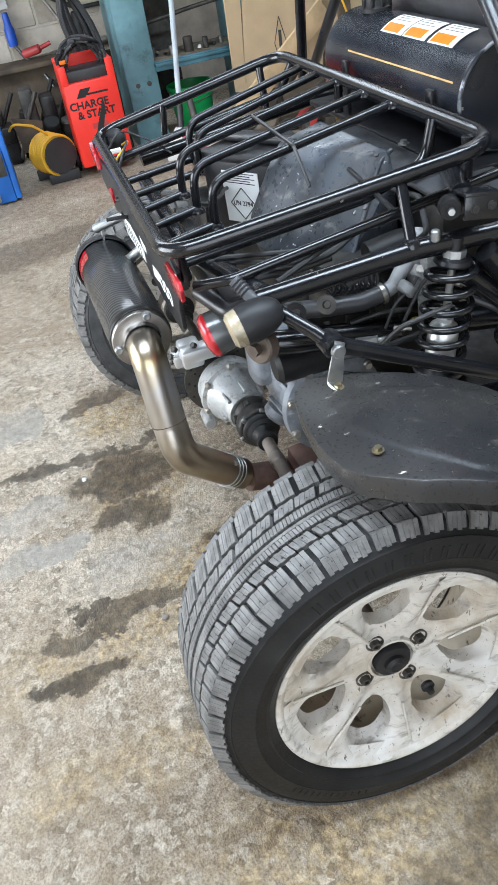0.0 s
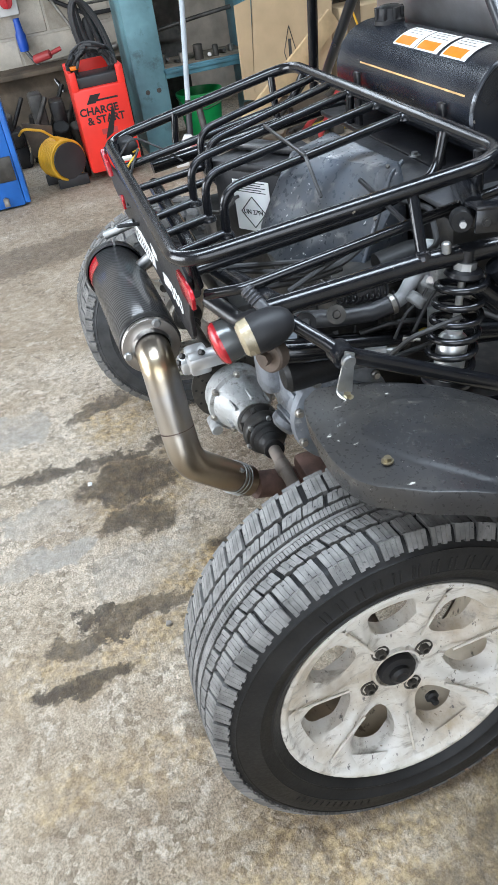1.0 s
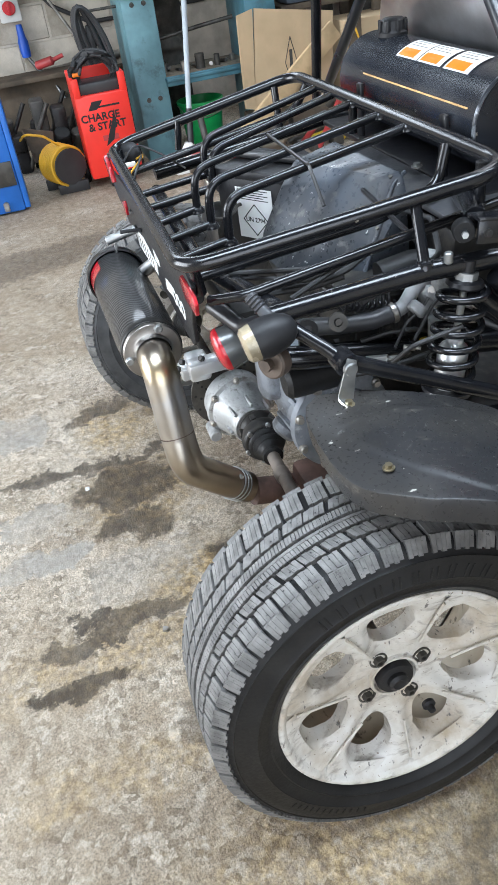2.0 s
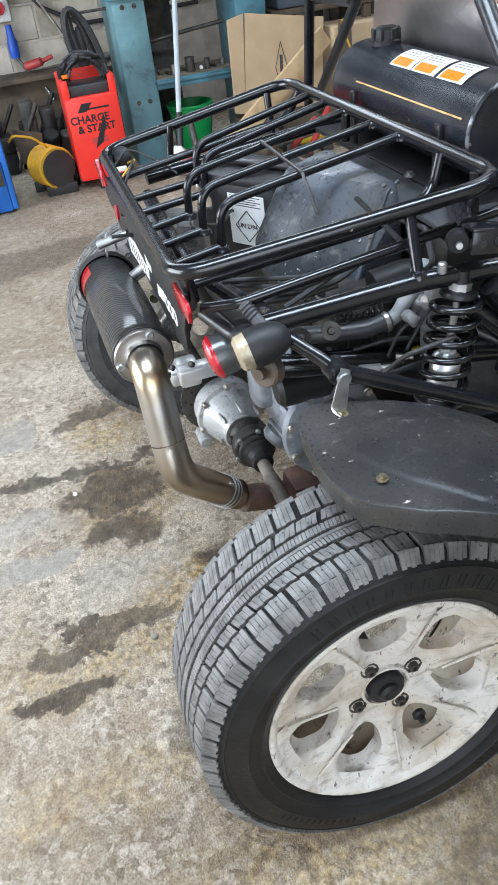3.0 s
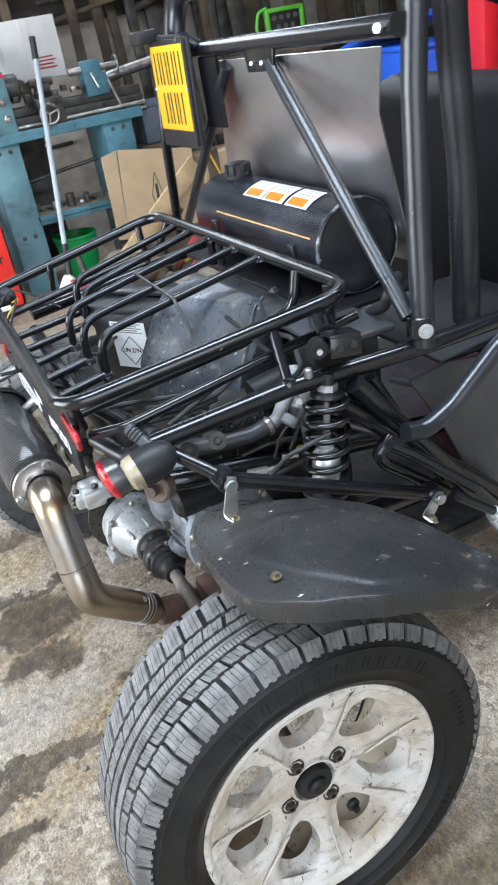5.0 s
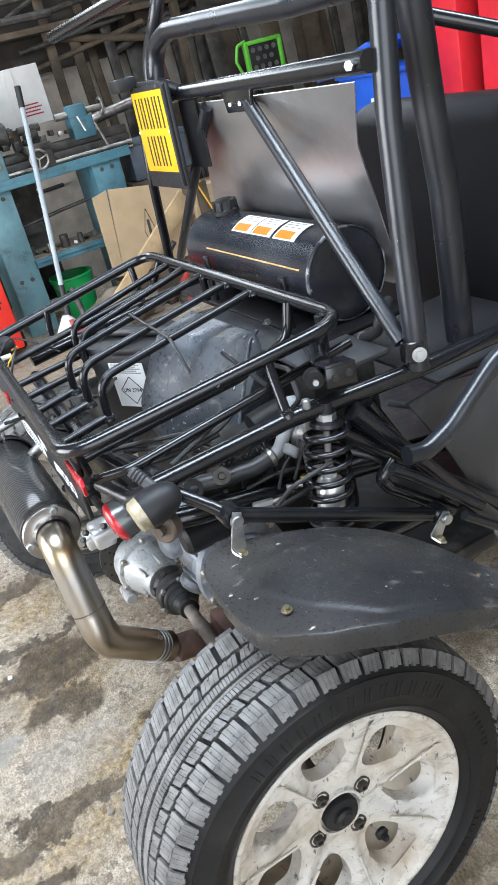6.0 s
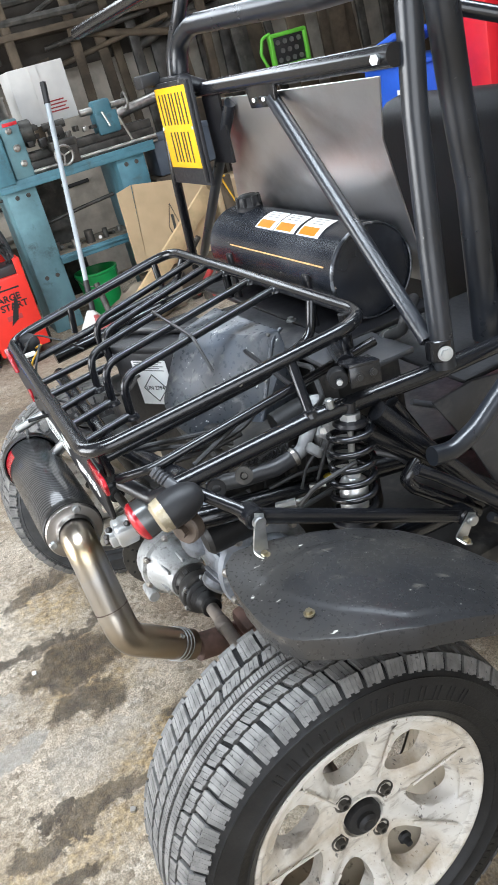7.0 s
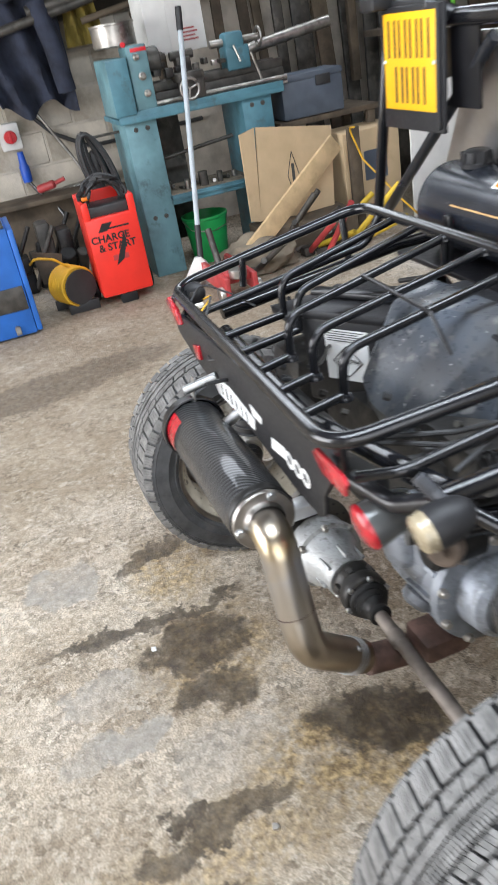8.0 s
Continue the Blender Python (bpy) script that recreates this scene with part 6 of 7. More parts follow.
# timber and steel stock against the wall behind the lathe
lumber = thing("timber_stack", (-5.2, 2.6, 0.0), "old planks and steel lengths leaning on the wall", "timber", kind="stuff")
random.seed(7)
for k in range(20):
    y = 1.35 + k * 0.16 + random.uniform(-0.05, 0.05)
    w, h, lean = random.uniform(0.05, 0.16), random.uniform(1.7, 2.7), random.uniform(0.05, 0.25)
    bm = rbox(0, 0, h / 2, 0.03, w, h, 0.004)
    bm.transform(Matrix.Translation((-5.0 - random.uniform(0, 0.15), y, 0.0)) @ Matrix.Rotation(-lean * 0.6, 4, "Y") @ Matrix.Rotation(random.uniform(-0.06, 0.06), 4, "X"))
    part("plank", bm, random.choice((OLDWOOD, OLDWOOD, CAST, OLDWOOD, CAST)), lumber)
for k in range(9):
    y = -0.2 + k * 0.33
    part("stock_bar", tube([(-5.25 + random.uniform(0, 0.2), y, random.uniform(1.45, 1.7)), (-5.1, y + random.uniform(0.6, 1.3), random.uniform(1.4, 1.9))], random.uniform(0.015, 0.035), 0), random.choice((CAST, CAST, OLDWOOD)), lumber)
rackw = thing("wall_shelf", (-5.2, 0.6, 1.4), "dark timber wall shelf crammed with steel stock", "shelf")
part("board", rbox(-5.2, 0.9, 1.75, 0.36, 3.2, 0.04, 0.004), OLDWOOD, rackw)
part("backing", rbox(-5.37, 0.9, 2.1, 0.05, 3.6, 1.2, 0.0), SHADE, rackw)
for y in (-0.5, 0.9, 2.3):
    part("upright", rbox(-5.06, y, 1.6, 0.05, 0.06, 1.6, 0.004), OLDWOOD, rackw)
for k in range(16):
    y = -0.5 + 0.18 * k
    part("stock", tube([(-5.15 + random.uniform(-0.1, 0.1), y, 1.79 + random.uniform(0, 0.3)), (-5.0, y + random.uniform(0.3, 0.9), 1.82 + random.uniform(0, 0.35))], random.uniform(0.012, 0.03), 0, seg=8), random.choice((CAST, OLDWOOD, CAST)), rackw)

# lathe on its teal stand
stand = thing("lathe_stand", (-4.45, 1.0, 0.0), "teal painted steel lathe stand with a cluttered shelf", "bench")
part("top", join(rbox(-4.5, 0.9, 0.925, 0.5, 1.02, 0.03, 0.006), rbox(-4.26, 0.9, 0.945, 0.012, 1.02, 0.05, 0.004)), BLUET, stand)
for y, mat in ((0.515, TEAL), (1.24, BLUET)):
    leg = part("leg", rbox(-4.3, y, 0.455, 0.012, 0.19, 0.91, 0.004), mat, stand)
    part("leg_side", rbox(-4.5, y - 0.09, 0.455, 0.4, 0.012, 0.91, 0.003), mat, leg)
    part("leg_side", rbox(-4.5, y + 0.09, 0.455, 0.4, 0.012, 0.91, 0.003), mat, leg)
    for dz in (0.36, 0.87):
        for dy in (-0.035, 0.035):
            part("leg_bolt", hexbolt((-4.292, y + dy, dz), (1, 0, 0), 0.009, 0.008), CAST, leg)
part("shelf", join(rbox(-4.45, 0.88, 0.455, 0.42, 0.56, 0.02, 0.004), rbox(-4.26, 0.88, 0.445, 0.012, 0.56, 0.055, 0.003)), BLUET, stand)
part("back_plate", rbox(-4.72, 0.64, 0.5, 0.012, 0.42, 0.8, 0.003), CAST, stand)
part("shelf_liner", rbox(-4.46, 0.88, 0.467, 0.38, 0.54, 0.004, 0.001), material("dusty_board", (0.36, 0.3, 0.225), 0.85, vary=0.3, scale=9, bump=0.2, second=((0.1, 0.08, 0.06), 0.52, 0.7), mix_scale=12), stand, "dusty brown board lining the shelf")
lathe_m = thing("metal_lathe", (-4.5, 0.9, 0.94), "old teal engine lathe with oily cast iron bed", "lathe")
part("bed", join(rbox(-4.5, 0.98, 1.0, 0.22, 1.0, 0.07, 0.01), rbox(-4.42, 0.98, 1.06, 0.03, 1.0, 0.05, 0.006), rbox(-4.56, 0.98, 1.06, 0.03, 1.0, 0.05, 0.006), rbox(-4.5, 0.98, 0.96, 0.3, 1.0, 0.03, 0.006)), CAST, lathe_m)
head = part("headstock", join(rbox(-4.42, 0.44, 1.1, 0.34, 0.13, 0.30, 0.012), rbox(-4.36, 0.57, 1.13, 0.2, 0.12, 0.34, 0.012)), TEAL, lathe_m)
part("cover", rbox(-4.245, 0.44, 1.1, 0.012, 0.12, 0.29, 0.006), BLUET, head)
for y, z, r in ((0.575, 1.14, 0.022), (0.585, 1.05, 0.02), (0.56, 1.24, 0.018)):
    part("knob", lathe([(0.0, 0.0), (r, 0.0), (r, 0.012), (r * 0.6, 0.016), (r * 0.5, 0.035), (0, 0.036)], 18, along((-4.26, y, z), (-4.0, y, z))), TIN, head)
part("red_badge", rbox(-4.257, 0.58, 1.275, 0.004, 0.09, 0.02, 0.001), REDP, head)
part("red_button", rod((-4.262, 0.50, 1.31), (-4.24, 0.50, 1.31), 0.014, seg=14, bevel=0.003), REDP, head)
part("chuck", join(rod((-4.45, 0.63, 1.2), (-4.45, 0.73, 1.2), 0.075, seg=28, bevel=0.008), *[rbox(-4.45 + 0.035 * math.cos(a), 0.745, 1.2 + 0.035 * math.sin(a), 0.03, 0.04, 0.03, 0.004) for a in (0.4, 2.5, 4.6)]), CAST, lathe_m)
part("saddle", join(rbox(-4.42, 0.86, 1.09, 0.3, 0.16, 0.05, 0.01), rbox(-4.3, 0.86, 1.02, 0.06, 0.15, 0.14, 0.012), rbox(-4.45, 0.87, 1.15, 0.08, 0.09, 0.08, 0.01), rod((-4.45, 0.8, 1.2), (-4.45, 0.94, 1.2), 0.025, seg=14)), CAST, lathe_m)
hw = part("handwheel", tube([(-4.24, 0.83 + 0.055 * math.cos(a), 1.03 + 0.055 * math.sin(a)) for a in (2 * math.pi * k / 24 for k in range(24))], 0.008, 0, closed=True, seg=8), TIN, lathe_m)
for a in (0.3, 2.4, 4.5):
    part("spoke", rod((-4.24, 0.83, 1.03), (-4.24, 0.83 + 0.055 * math.cos(a), 1.03 + 0.055 * math.sin(a)), 0.005, seg=8), TIN, hw)
part("wheel_handle", rod((-4.24, 0.87, 1.06), (-4.18, 0.87, 1.06), 0.008, seg=10), CAST, hw)
part("lead_screw", rod((-4.29, 0.55, 0.985), (-4.29, 1.45, 0.985), 0.012, seg=12), TIN, lathe_m)
part("feed_rod", rod((-4.29, 0.55, 0.955), (-4.29, 1.45, 0.955), 0.008, seg=10), TIN, lathe_m)
ts = part("tailstock", join(rbox(-4.45, 1.2, 1.13, 0.13, 0.15, 0.13, 0.012), rbox(-4.44, 1.19, 1.22, 0.11, 0.12, 0.1, 0.02)), BLUET, lathe_m)
part("quill", rod((-4.44, 1.05, 1.22), (-4.44, 1.15, 1.22), 0.022, seg=16), TIN, ts)
part("feed_screw", rod((-4.44, 1.26, 1.22), (-4.44, 1.36, 1.22), 0.02, seg=14), TIN, ts)
part("tail_wheel", join(tube([(-4.44 + 0.05 * math.cos(a), 1.36, 1.22 + 0.05 * math.sin(a)) for a in (2 * math.pi * k / 20 for k in range(20))], 0.008, 0, closed=True, seg=8), rod((-4.49, 1.36, 1.22), (-4.39, 1.36, 1.22), 0.006)), TIN, ts)
part("lever", join(rod((-4.36, 1.17, 1.2), (-4.33, 1.19, 1.11), 0.007), rod((-4.3, 1.25, 1.15), (-4.3, 1.3, 0.98), 0.008)), TIN, ts)
for k in range(8):
    y = 0.68 + 0.06 * k + random.uniform(-0.02, 0.02)
    part("lathe_tool", rbox(-4.36 + random.uniform(-0.05, 0.05), y, 1.12 + random.uniform(0, 0.03), random.uniform(0.03, 0.09), random.uniform(0.02, 0.05), random.uniform(0.02, 0.05), 0.004), random.choice((CAST, TIN, DARK)), lathe_m)

solo("white_carton", join(rbox(-4.72, 0.9, 1.38, 0.3, 0.36, 0.34, 0.006), rbox(-4.565, 0.88, 1.38, 0.004, 0.05, 0.34, 0.0)), WHITEB, "white cardboard carton standing behind the lathe", "box")
for k in range(4):
    solo("carton_print", rbox(-4.566, 0.96, 1.27 + 0.02 * k, 0.003, 0.14 - 0.03 * (k % 2), 0.008, 0), REDT, "faded red print lines on the carton", "print")
solo("steel_pan", lathe([(0.0, 0.0), (0.118, 0.0), (0.124, 0.006), (0.124, 0.105), (0.13, 0.108), (0.13, 0.118), (0.12, 0.118), (0.118, 0.01), (0, 0.008)], 32, Matrix.Translation((-4.45, 0.5, 1.305))), TIN, "shiny steel pan on the lathe headstock", "pan")
tb = thing("tool_case", (-4.5, 1.6, 0.72), "slate blue plastic tool case", "tool case")
part("case_body", rbox(-4.5, 1.65, 0.83, 0.24, 0.42, 0.22, 0.015), GREYBOX, tb)
part("case_lid", rbox(-4.5, 1.65, 0.955, 0.245, 0.43, 0.04, 0.012), GREYBOX, tb)
part("case_latch", rbox(-4.372, 1.72, 0.92, 0.012, 0.1, 0.06, 0.004), CABLE, tb)
ct = thing("case_table", (-4.6, 1.65, 0.0), "dark timber trestle carrying the tool case", "table")
part("table_top", rbox(-4.6, 1.75, 0.70, 0.45, 0.7, 0.035, 0.004), OLDWOOD, ct)
for x in (-4.78, -4.42):
    for y in (1.45, 2.05):
        part("table_leg", rbox(x, y, 0.341, 0.05, 0.05, 0.682, 0.004), OLDWOOD, ct)
solo("crank_pipe", tube([(-4.7, 1.28, 0.95), (-4.7, 1.3, 1.13), (-4.7, 1.45, 1.16), (-4.7, 1.95, 1.22)], 0.035, 0.08, seg=16), TIN, "bent steel pipe behind the lathe", "pipe")

# things on the stand's shelf
for k in range(14):
    y = 0.64 + 0.036 * k + random.uniform(-0.01, 0.01)
    x = -4.4 + random.uniform(-0.1, 0.08)
    if k % 3 == 0:
        bm = rod((x, y, 0.465), (x, y, 0.465 + random.uniform(0.04, 0.09)), random.uniform(0.015, 0.03), seg=14, bevel=0.003)
        solo("small_tin", bm, random.choice((TIN, CAST, OLDWOOD)), "small dirty tin on the lathe shelf", "tin", group="shelf clutter")
    else:
        bm = tube([(x - 0.05, y, 0.475), (x + 0.05, y + random.uniform(-0.05, 0.05), 0.475 + random.uniform(0, 0.02))], random.uniform(0.006, 0.012), 0, seg=8)
        solo("steel_offcut", bm, random.choice((TIN, CAST)), "oily steel offcut on the lathe shelf", "offcut", group="shelf clutter")
solo("vise_handle", tube([(-4.55, 0.62, 0.64), (-4.5, 0.9, 0.68), (-4.5, 1.12, 0.70)], 0.012, 0.05), CAST, "dark steel bar along the back of the stand", "bar")

# battery charger
ch = thing("battery_charger", (-4.05, 0.16, 0.0), "red wheeled battery charger and starter with cable coils", "battery charger")
CX, CY = -4.08, 0.165
case = part("case", rbox(CX, CY, 0.285, 0.26, 0.30, 0.45, 0.012), RED, ch)
for name, cx, cy, cz, sx, sy, sz in (("front_cheek", 0.118, -0.13, 0.55, 0.024, 0.04, 0.1), ("front_cheek", 0.118, 0.13, 0.55, 0.024, 0.04, 0.1), ("back_plate", -0.118, 0.0, 0.56, 0.024, 0.3, 0.12), ("side_plate", 0.0, -0.139, 0.55, 0.25, 0.022, 0.1), ("side_plate", 0.0, 0.139, 0.55, 0.25, 0.022, 0.1)):
    part(name, rbox(CX + cx, CY + cy, cz, sx, sy, sz, 0.006), RED, case)
FM = frame_at((CX + 0.1305, CY, 0.36), (0, 1, 0), (0, 0, 1))
part("lettering", words("CHARGE", 0.056, FM @ Matrix.Translation((-0.03, 0.03, 0.0006)), bold=0.0016), INK, ch)
part("lettering", words("& START", 0.056, FM @ Matrix.Translation((0.0, -0.02, 0.0006)), bold=0.0016), INK, ch)
part("logo_shape", prism([(-0.09, 0.07), (-0.04, 0.07), (0.0, 0.115), (-0.06, 0.115)], 0.0, 0.001, FM), INK, ch)
part("logo_shape", prism([(-0.03, 0.078), (0.09, 0.078), (0.09, 0.088), (-0.03, 0.088)], 0.0, 0.001, FM), INK, ch)
part("bolt_shape", prism([(0.03, 0.0), (0.05, 0.06), (0.055, 0.0), (0.02, -0.1), (-0.03, -0.13), (0.0, -0.06)], 0.0, 0.0011, FM), INK, ch)
part("text_bar", prism([(-0.04, -0.1), (0.05, -0.1), (0.05, -0.07), (-0.04, -0.07)], 0.0, 0.0009, FM), REDT, ch)
for y in (CY - 0.165, CY + 0.165):
    part("caster", rod((CX - 0.08, y - 0.018, 0.075), (CX - 0.08, y + 0.018, 0.075), 0.075, seg=24, bevel=0.01), RUBBER, ch)
part("foot", rbox(CX + 0.09, CY, 0.03, 0.05, 0.1, 0.06, 0.006), PLASTIC, ch)
for k in range(7):
    r = 0.09 + 0.008 * k
    part("lead", tube([(CX + 0.02 + random.uniform(-0.05, 0.05), CY + r * math.cos(a), 0.56 + 0.9 * r * math.sin(a) + 0.03) for a in (2 * math.pi * j / 22 for j in range(22))], 0.0085, 0, closed=True, seg=8), CABLE, ch)
part("coil_well", rbox(CX + 0.005, CY, 0.535, 0.2, 0.25, 0.06, 0.01), CABLE, ch)
part("orange_clip", rbox(CX + 0.05, CY - 0.1, 0.61, 0.03, 0.05, 0.02, 0.005), ORANGE, ch)
coil = thing("cable_coil", (-4.5, 0.26, 0.5), "thick black cable coil hanging by the lathe stand", "cable")
for k in range(9):
    x = -4.5 + random.uniform(-0.05, 0.06)
    wy = 0.03 + 0.007 * k
    part("strand", tube([(x, 0.25 + wy * math.cos(a) - 0.05 * math.sin(a), 0.66 + 0.23 * math.sin(a)) for a in (2 * math.pi * j / 24 for j in range(24))], 0.0125, 0, closed=True, seg=8), CABLE, coil)

part("coil_hook", tube([(-4.5, 0.43, 0.86), (-4.5, 0.22, 0.86), (-4.5, 0.2, 0.885)], 0.008, 0.02, seg=10), CAST, coil)
part("coil_heart", rbox(-4.54, 0.24, 0.64, 0.05, 0.05, 0.3, 0.02), CABLE, coil)

# broom, bucket, jack
br = thing("broom", (-3.95, 0.62, 0.0), "grey-handled broom leaning against the lathe", "broom")
part("shaft", tube([(-3.92, 0.62, 0.2), (-4.2, 0.825, 1.34)], 0.0155, 0), HANDLE, br)
part("grip", tube([(-4.197, 0.822, 1.325), (-4.225, 0.842, 1.44)], 0.0185, 0), CABLE, br)
part("socket", tube([(-3.905, 0.61, 0.13), (-3.955, 0.644, 0.34)], 0.0185, 0), CABLE, br)
part("head", prism([(-0.02, 0.0), (0.02, 0.0), (0.1, -0.12), (-0.1, -0.12)], -0.02, 0.02, frame_at((-3.91, 0.6, 0.17), (0.3, 1, 0), (0, 0, 1)), 0.004), WHITEB, br, "white plastic broom head")
part("bristles", rbox(-3.91, 0.6, 0.025, 0.04, 0.2, 0.05, 0.006), WHITEB, br)
bu = thing("bucket", (-4.42, 0.8, 0.0), "green plastic bucket under the lathe shelf", "bucket")
part("bucket_body", lathe([(0.0, 0.004), (0.105, 0.0), (0.112, 0.02), (0.14, 0.27), (0.148, 0.275), (0.148, 0.29), (0.138, 0.29), (0.104, 0.02), (0.0, 0.012)], 36, Matrix.Translation((-4.42, 0.82, 0.0))), GREEN, bu)
part("bucket_handle", tube([(-4.42, 0.672, 0.27), (-4.32, 0.70, 0.22), (-4.275, 0.82, 0.2), (-4.32, 0.94, 0.22), (-4.42, 0.968, 0.27)], 0.003, 0.05, seg=8), TIN, bu)
jk = thing("trolley_jack", (-3.7, 0.68, 0.0), "faded red trolley jack on the floor", "jack")
part("chassis", join(rbox(-3.7, 0.62, 0.09, 0.5, 0.03, 0.1, 0.008), rbox(-3.7, 0.78, 0.09, 0.5, 0.03, 0.1, 0.008), rbox(-3.6, 0.7, 0.12, 0.2, 0.14, 0.06, 0.01)), REDT, jk)
part("saddle", rod((-3.5, 0.7, 0.12), (-3.5, 0.7, 0.17), 0.05, seg=20, bevel=0.006), TIN, jk)
for x in (-3.9, -3.5):
    for y in (0.59, 0.81):
        part("jack_wheel", rod((x, y - 0.015, 0.045), (x, y + 0.015, 0.045), 0.045, seg=18, bevel=0.005), TIN, jk)
part("jack_socket", rod((-3.85, 0.7, 0.12), (-3.95, 0.7, 0.3), 0.02, seg=14), CAST, jk)

# cardboard, planks and tools by the stand
solo("cardboard_sheet", prism([(-0.06, 0.0), (0.47, 0.0), (0.5, 0.5), (-0.02, 0.54)], -0.012, 0.0, frame_at((-4.12, 1.15, 0.22), (-0.1, 1, -0.1), (-0.15, 0, 1))), CARD, "flat brown cardboard carton leaning on the stand", "cardboard")
solo("cardboard_flap", prism([(-0.13, 0.01), (-0.062, 0.0), (-0.022, 0.54), (-0.13, 0.51)], -0.012, 0.0, frame_at((-4.12, 1.15, 0.22), (-0.2, 1, -0.1), (-0.15, 0, 1))), CARD, "folded side flap of the cardboard carton", "cardboard")
DM = frame_at((-4.12, 1.15, 0.22), (-0.1, 1, -0.1), (-0.15, 0, 1))
dia = [(0.2, 0.1), (0.24, 0.24), (0.2, 0.38), (0.16, 0.24)]
dg = thing("carton_diamond", (-4.11, 1.35, 0.45), "printed diamond outline on the cardboard carton", "print")
for p, q in zip(dia, dia[1:] + dia[:1]):
    part("print_line", rod(DM @ Vector((*p, 0.001)), DM @ Vector((*q, 0.001)), 0.0025, seg=6), CAST, dg)
part("text_bar", prism([(0.19, 0.17), (0.21, 0.17), (0.21, 0.31), (0.19, 0.31)], 0.0005, 0.0015, DM), GREYL, dg)
solo("base_block", rbox(-4.1, 1.36, 0.1, 0.3, 0.62, 0.2, 0.01), OLDWOOD, "old timber block under the cardboard", "block")
plank = rbox(0, 0, 0, 0.03, 0.11, 0.85, 0.004)
plank.transform(Matrix.Translation((-3.97, 1.27, 0.36)) @ Matrix.Rotation(radians(-56), 4, "X") @ Matrix.Rotation(radians(-12), 4, "Y"))
solo("softwood_plank", plank, WOOD, "pale softwood plank leaning against the cardboard", "plank")
solo("carton_tall", rbox(-4.35, 1.93, 0.3, 0.3, 0.4, 0.6, 0.008), CARD, "brown cardboard carton with a dark print", "box")
solo("carton_label", rbox(-4.197, 1.95, 0.38, 0.004, 0.16, 0.18, 0), GREYBOX, "dark printed panel on the cardboard carton", "print")
solo("wood_batten", rbox(-4.15, 1.78, 0.32, 0.03, 0.08, 0.64, 0.004), OLDWOOD, "timber batten standing by the carton", "plank")
solo("blue_drum", lathe([(0.0, 0.0), (0.1, 0.0), (0.105, 0.02), (0.105, 0.26), (0.08, 0.3), (0.03, 0.31), (0.03, 0.34), (0, 0.34)], 28, Matrix.Translation((-3.6, 2.05, 0.0))), BLUEP, "small blue plastic drum on the floor", "drum")
solo("white_board", rbox(-4.1, 2.4, 0.4, 0.02, 0.5, 0.8, 0.004), WHITEB, "white board leaning by the cartons", "board")
random.seed(11)
for k, (x, y, ang, mat) in enumerate(((-3.97, 1.38, 35, TOOLY), (-4.1, 1.55, 80, TOOLY), (-3.82, 1.52, 60, TOOLY), (-3.86, 1.66, 75, TOOLY), (-3.9, 1.3, 10, REDT), (-4.0, 1.1, 70, CAST), (-3.9, 1.0, -20, CAST), (-3.8, 0.9, 30, CAST), (-4.15, 1.2, 50, CAST), (-3.95, 1.2, 100, CAST), (-4.05, 1.32, -30, CAST), (-3.75, 1.35, 15, REDT), (-4.05, 1.62, -50, CAST), (-4.2, 1.42, 20, CAST))):
    L2 = random.uniform(0.22, 0.34)
    c, s = math.cos(radians(ang)), math.sin(radians(ang))
    t = thing("hand_tool", (x, y, 0.0), "worn hand tool lying in a heap on the floor", "tool", group="tool heap")
    part("tool_handle", tube([(x, y, 0.03), (x + c * L2, y + s * L2, 0.12 + 0.12 * (k % 3))], 0.018, 0, seg=10), mat, t)
    part("tool_head", rbox(x - c * 0.03, y - s * 0.03, 0.03, 0.09, 0.07, 0.055, 0.01), CAST, t)
solo("yellow_rope", tube([(-4.0, 1.72, 0.66), (-4.12, 1.74, 0.645), (-4.08, 1.8, 0.45), (-3.9, 1.95, 0.2), (-3.8, 2.1, 0.006)], 0.006, 0.1, seg=8), YCABLE, "yellow rope end hanging by the cartons", "rope")
rag = bmesh.new()
bmesh.ops.create_icosphere(rag, subdivisions=4, radius=1.0)
for v in rag.verts:
    n = noise.noise(v.co * 2.0) * 0.35 + noise.noise(v.co * 5.0) * 0.12
    v.co = Vector((v.co.x * 0.2, v.co.y * 0.24, max(v.co.z, -0.2) * 0.16)) * (1 + n) + Vector((-3.95, 0.98, 0.04))
solo("canvas_bag", rag, material("dusty_canvas", (0.2, 0.165, 0.12), 0.9, vary=0.3, bump=0.3), "dusty brown canvas bag on the floor", "bag")

# left of the charger
reel = thing("cable_reel", (-4.1, -0.12, 0.0), "black cable reel wound with yellow cable", "cable reel")
part("drum", rod((-4.02, -0.1, 0.15), (-4.16, -0.16, 0.15), 0.1, seg=24), YCABLE, reel)
part("dark_panel", prism([(-0.30, 0.36), (-0.13, 0.31), (-0.16, 0.17), (-0.2, 0.14), (-0.28, 0.16)], -0.006, 0.006, frame_at((-4.22, 0.0, 0.0), (0, 1, 0), (0, 0, 1)), 0.003), OLDWOOD, reel)
for x, y in ((-4.02, -0.1), (-4.16, -0.16)):
    part("stand_foot", rbox(x, y, 0.03, 0.03, 0.18, 0.06, 0.006), CABLE, reel)
for p, q in (((-4.0, -0.09, 0.15), (-4.01, -0.094, 0.15)), ((-4.17, -0.165, 0.15), (-4.18, -0.169, 0.15))):
    part("cheek", rod(p, q, 0.1, seg=28, bevel=0.002), CABLE, reel)
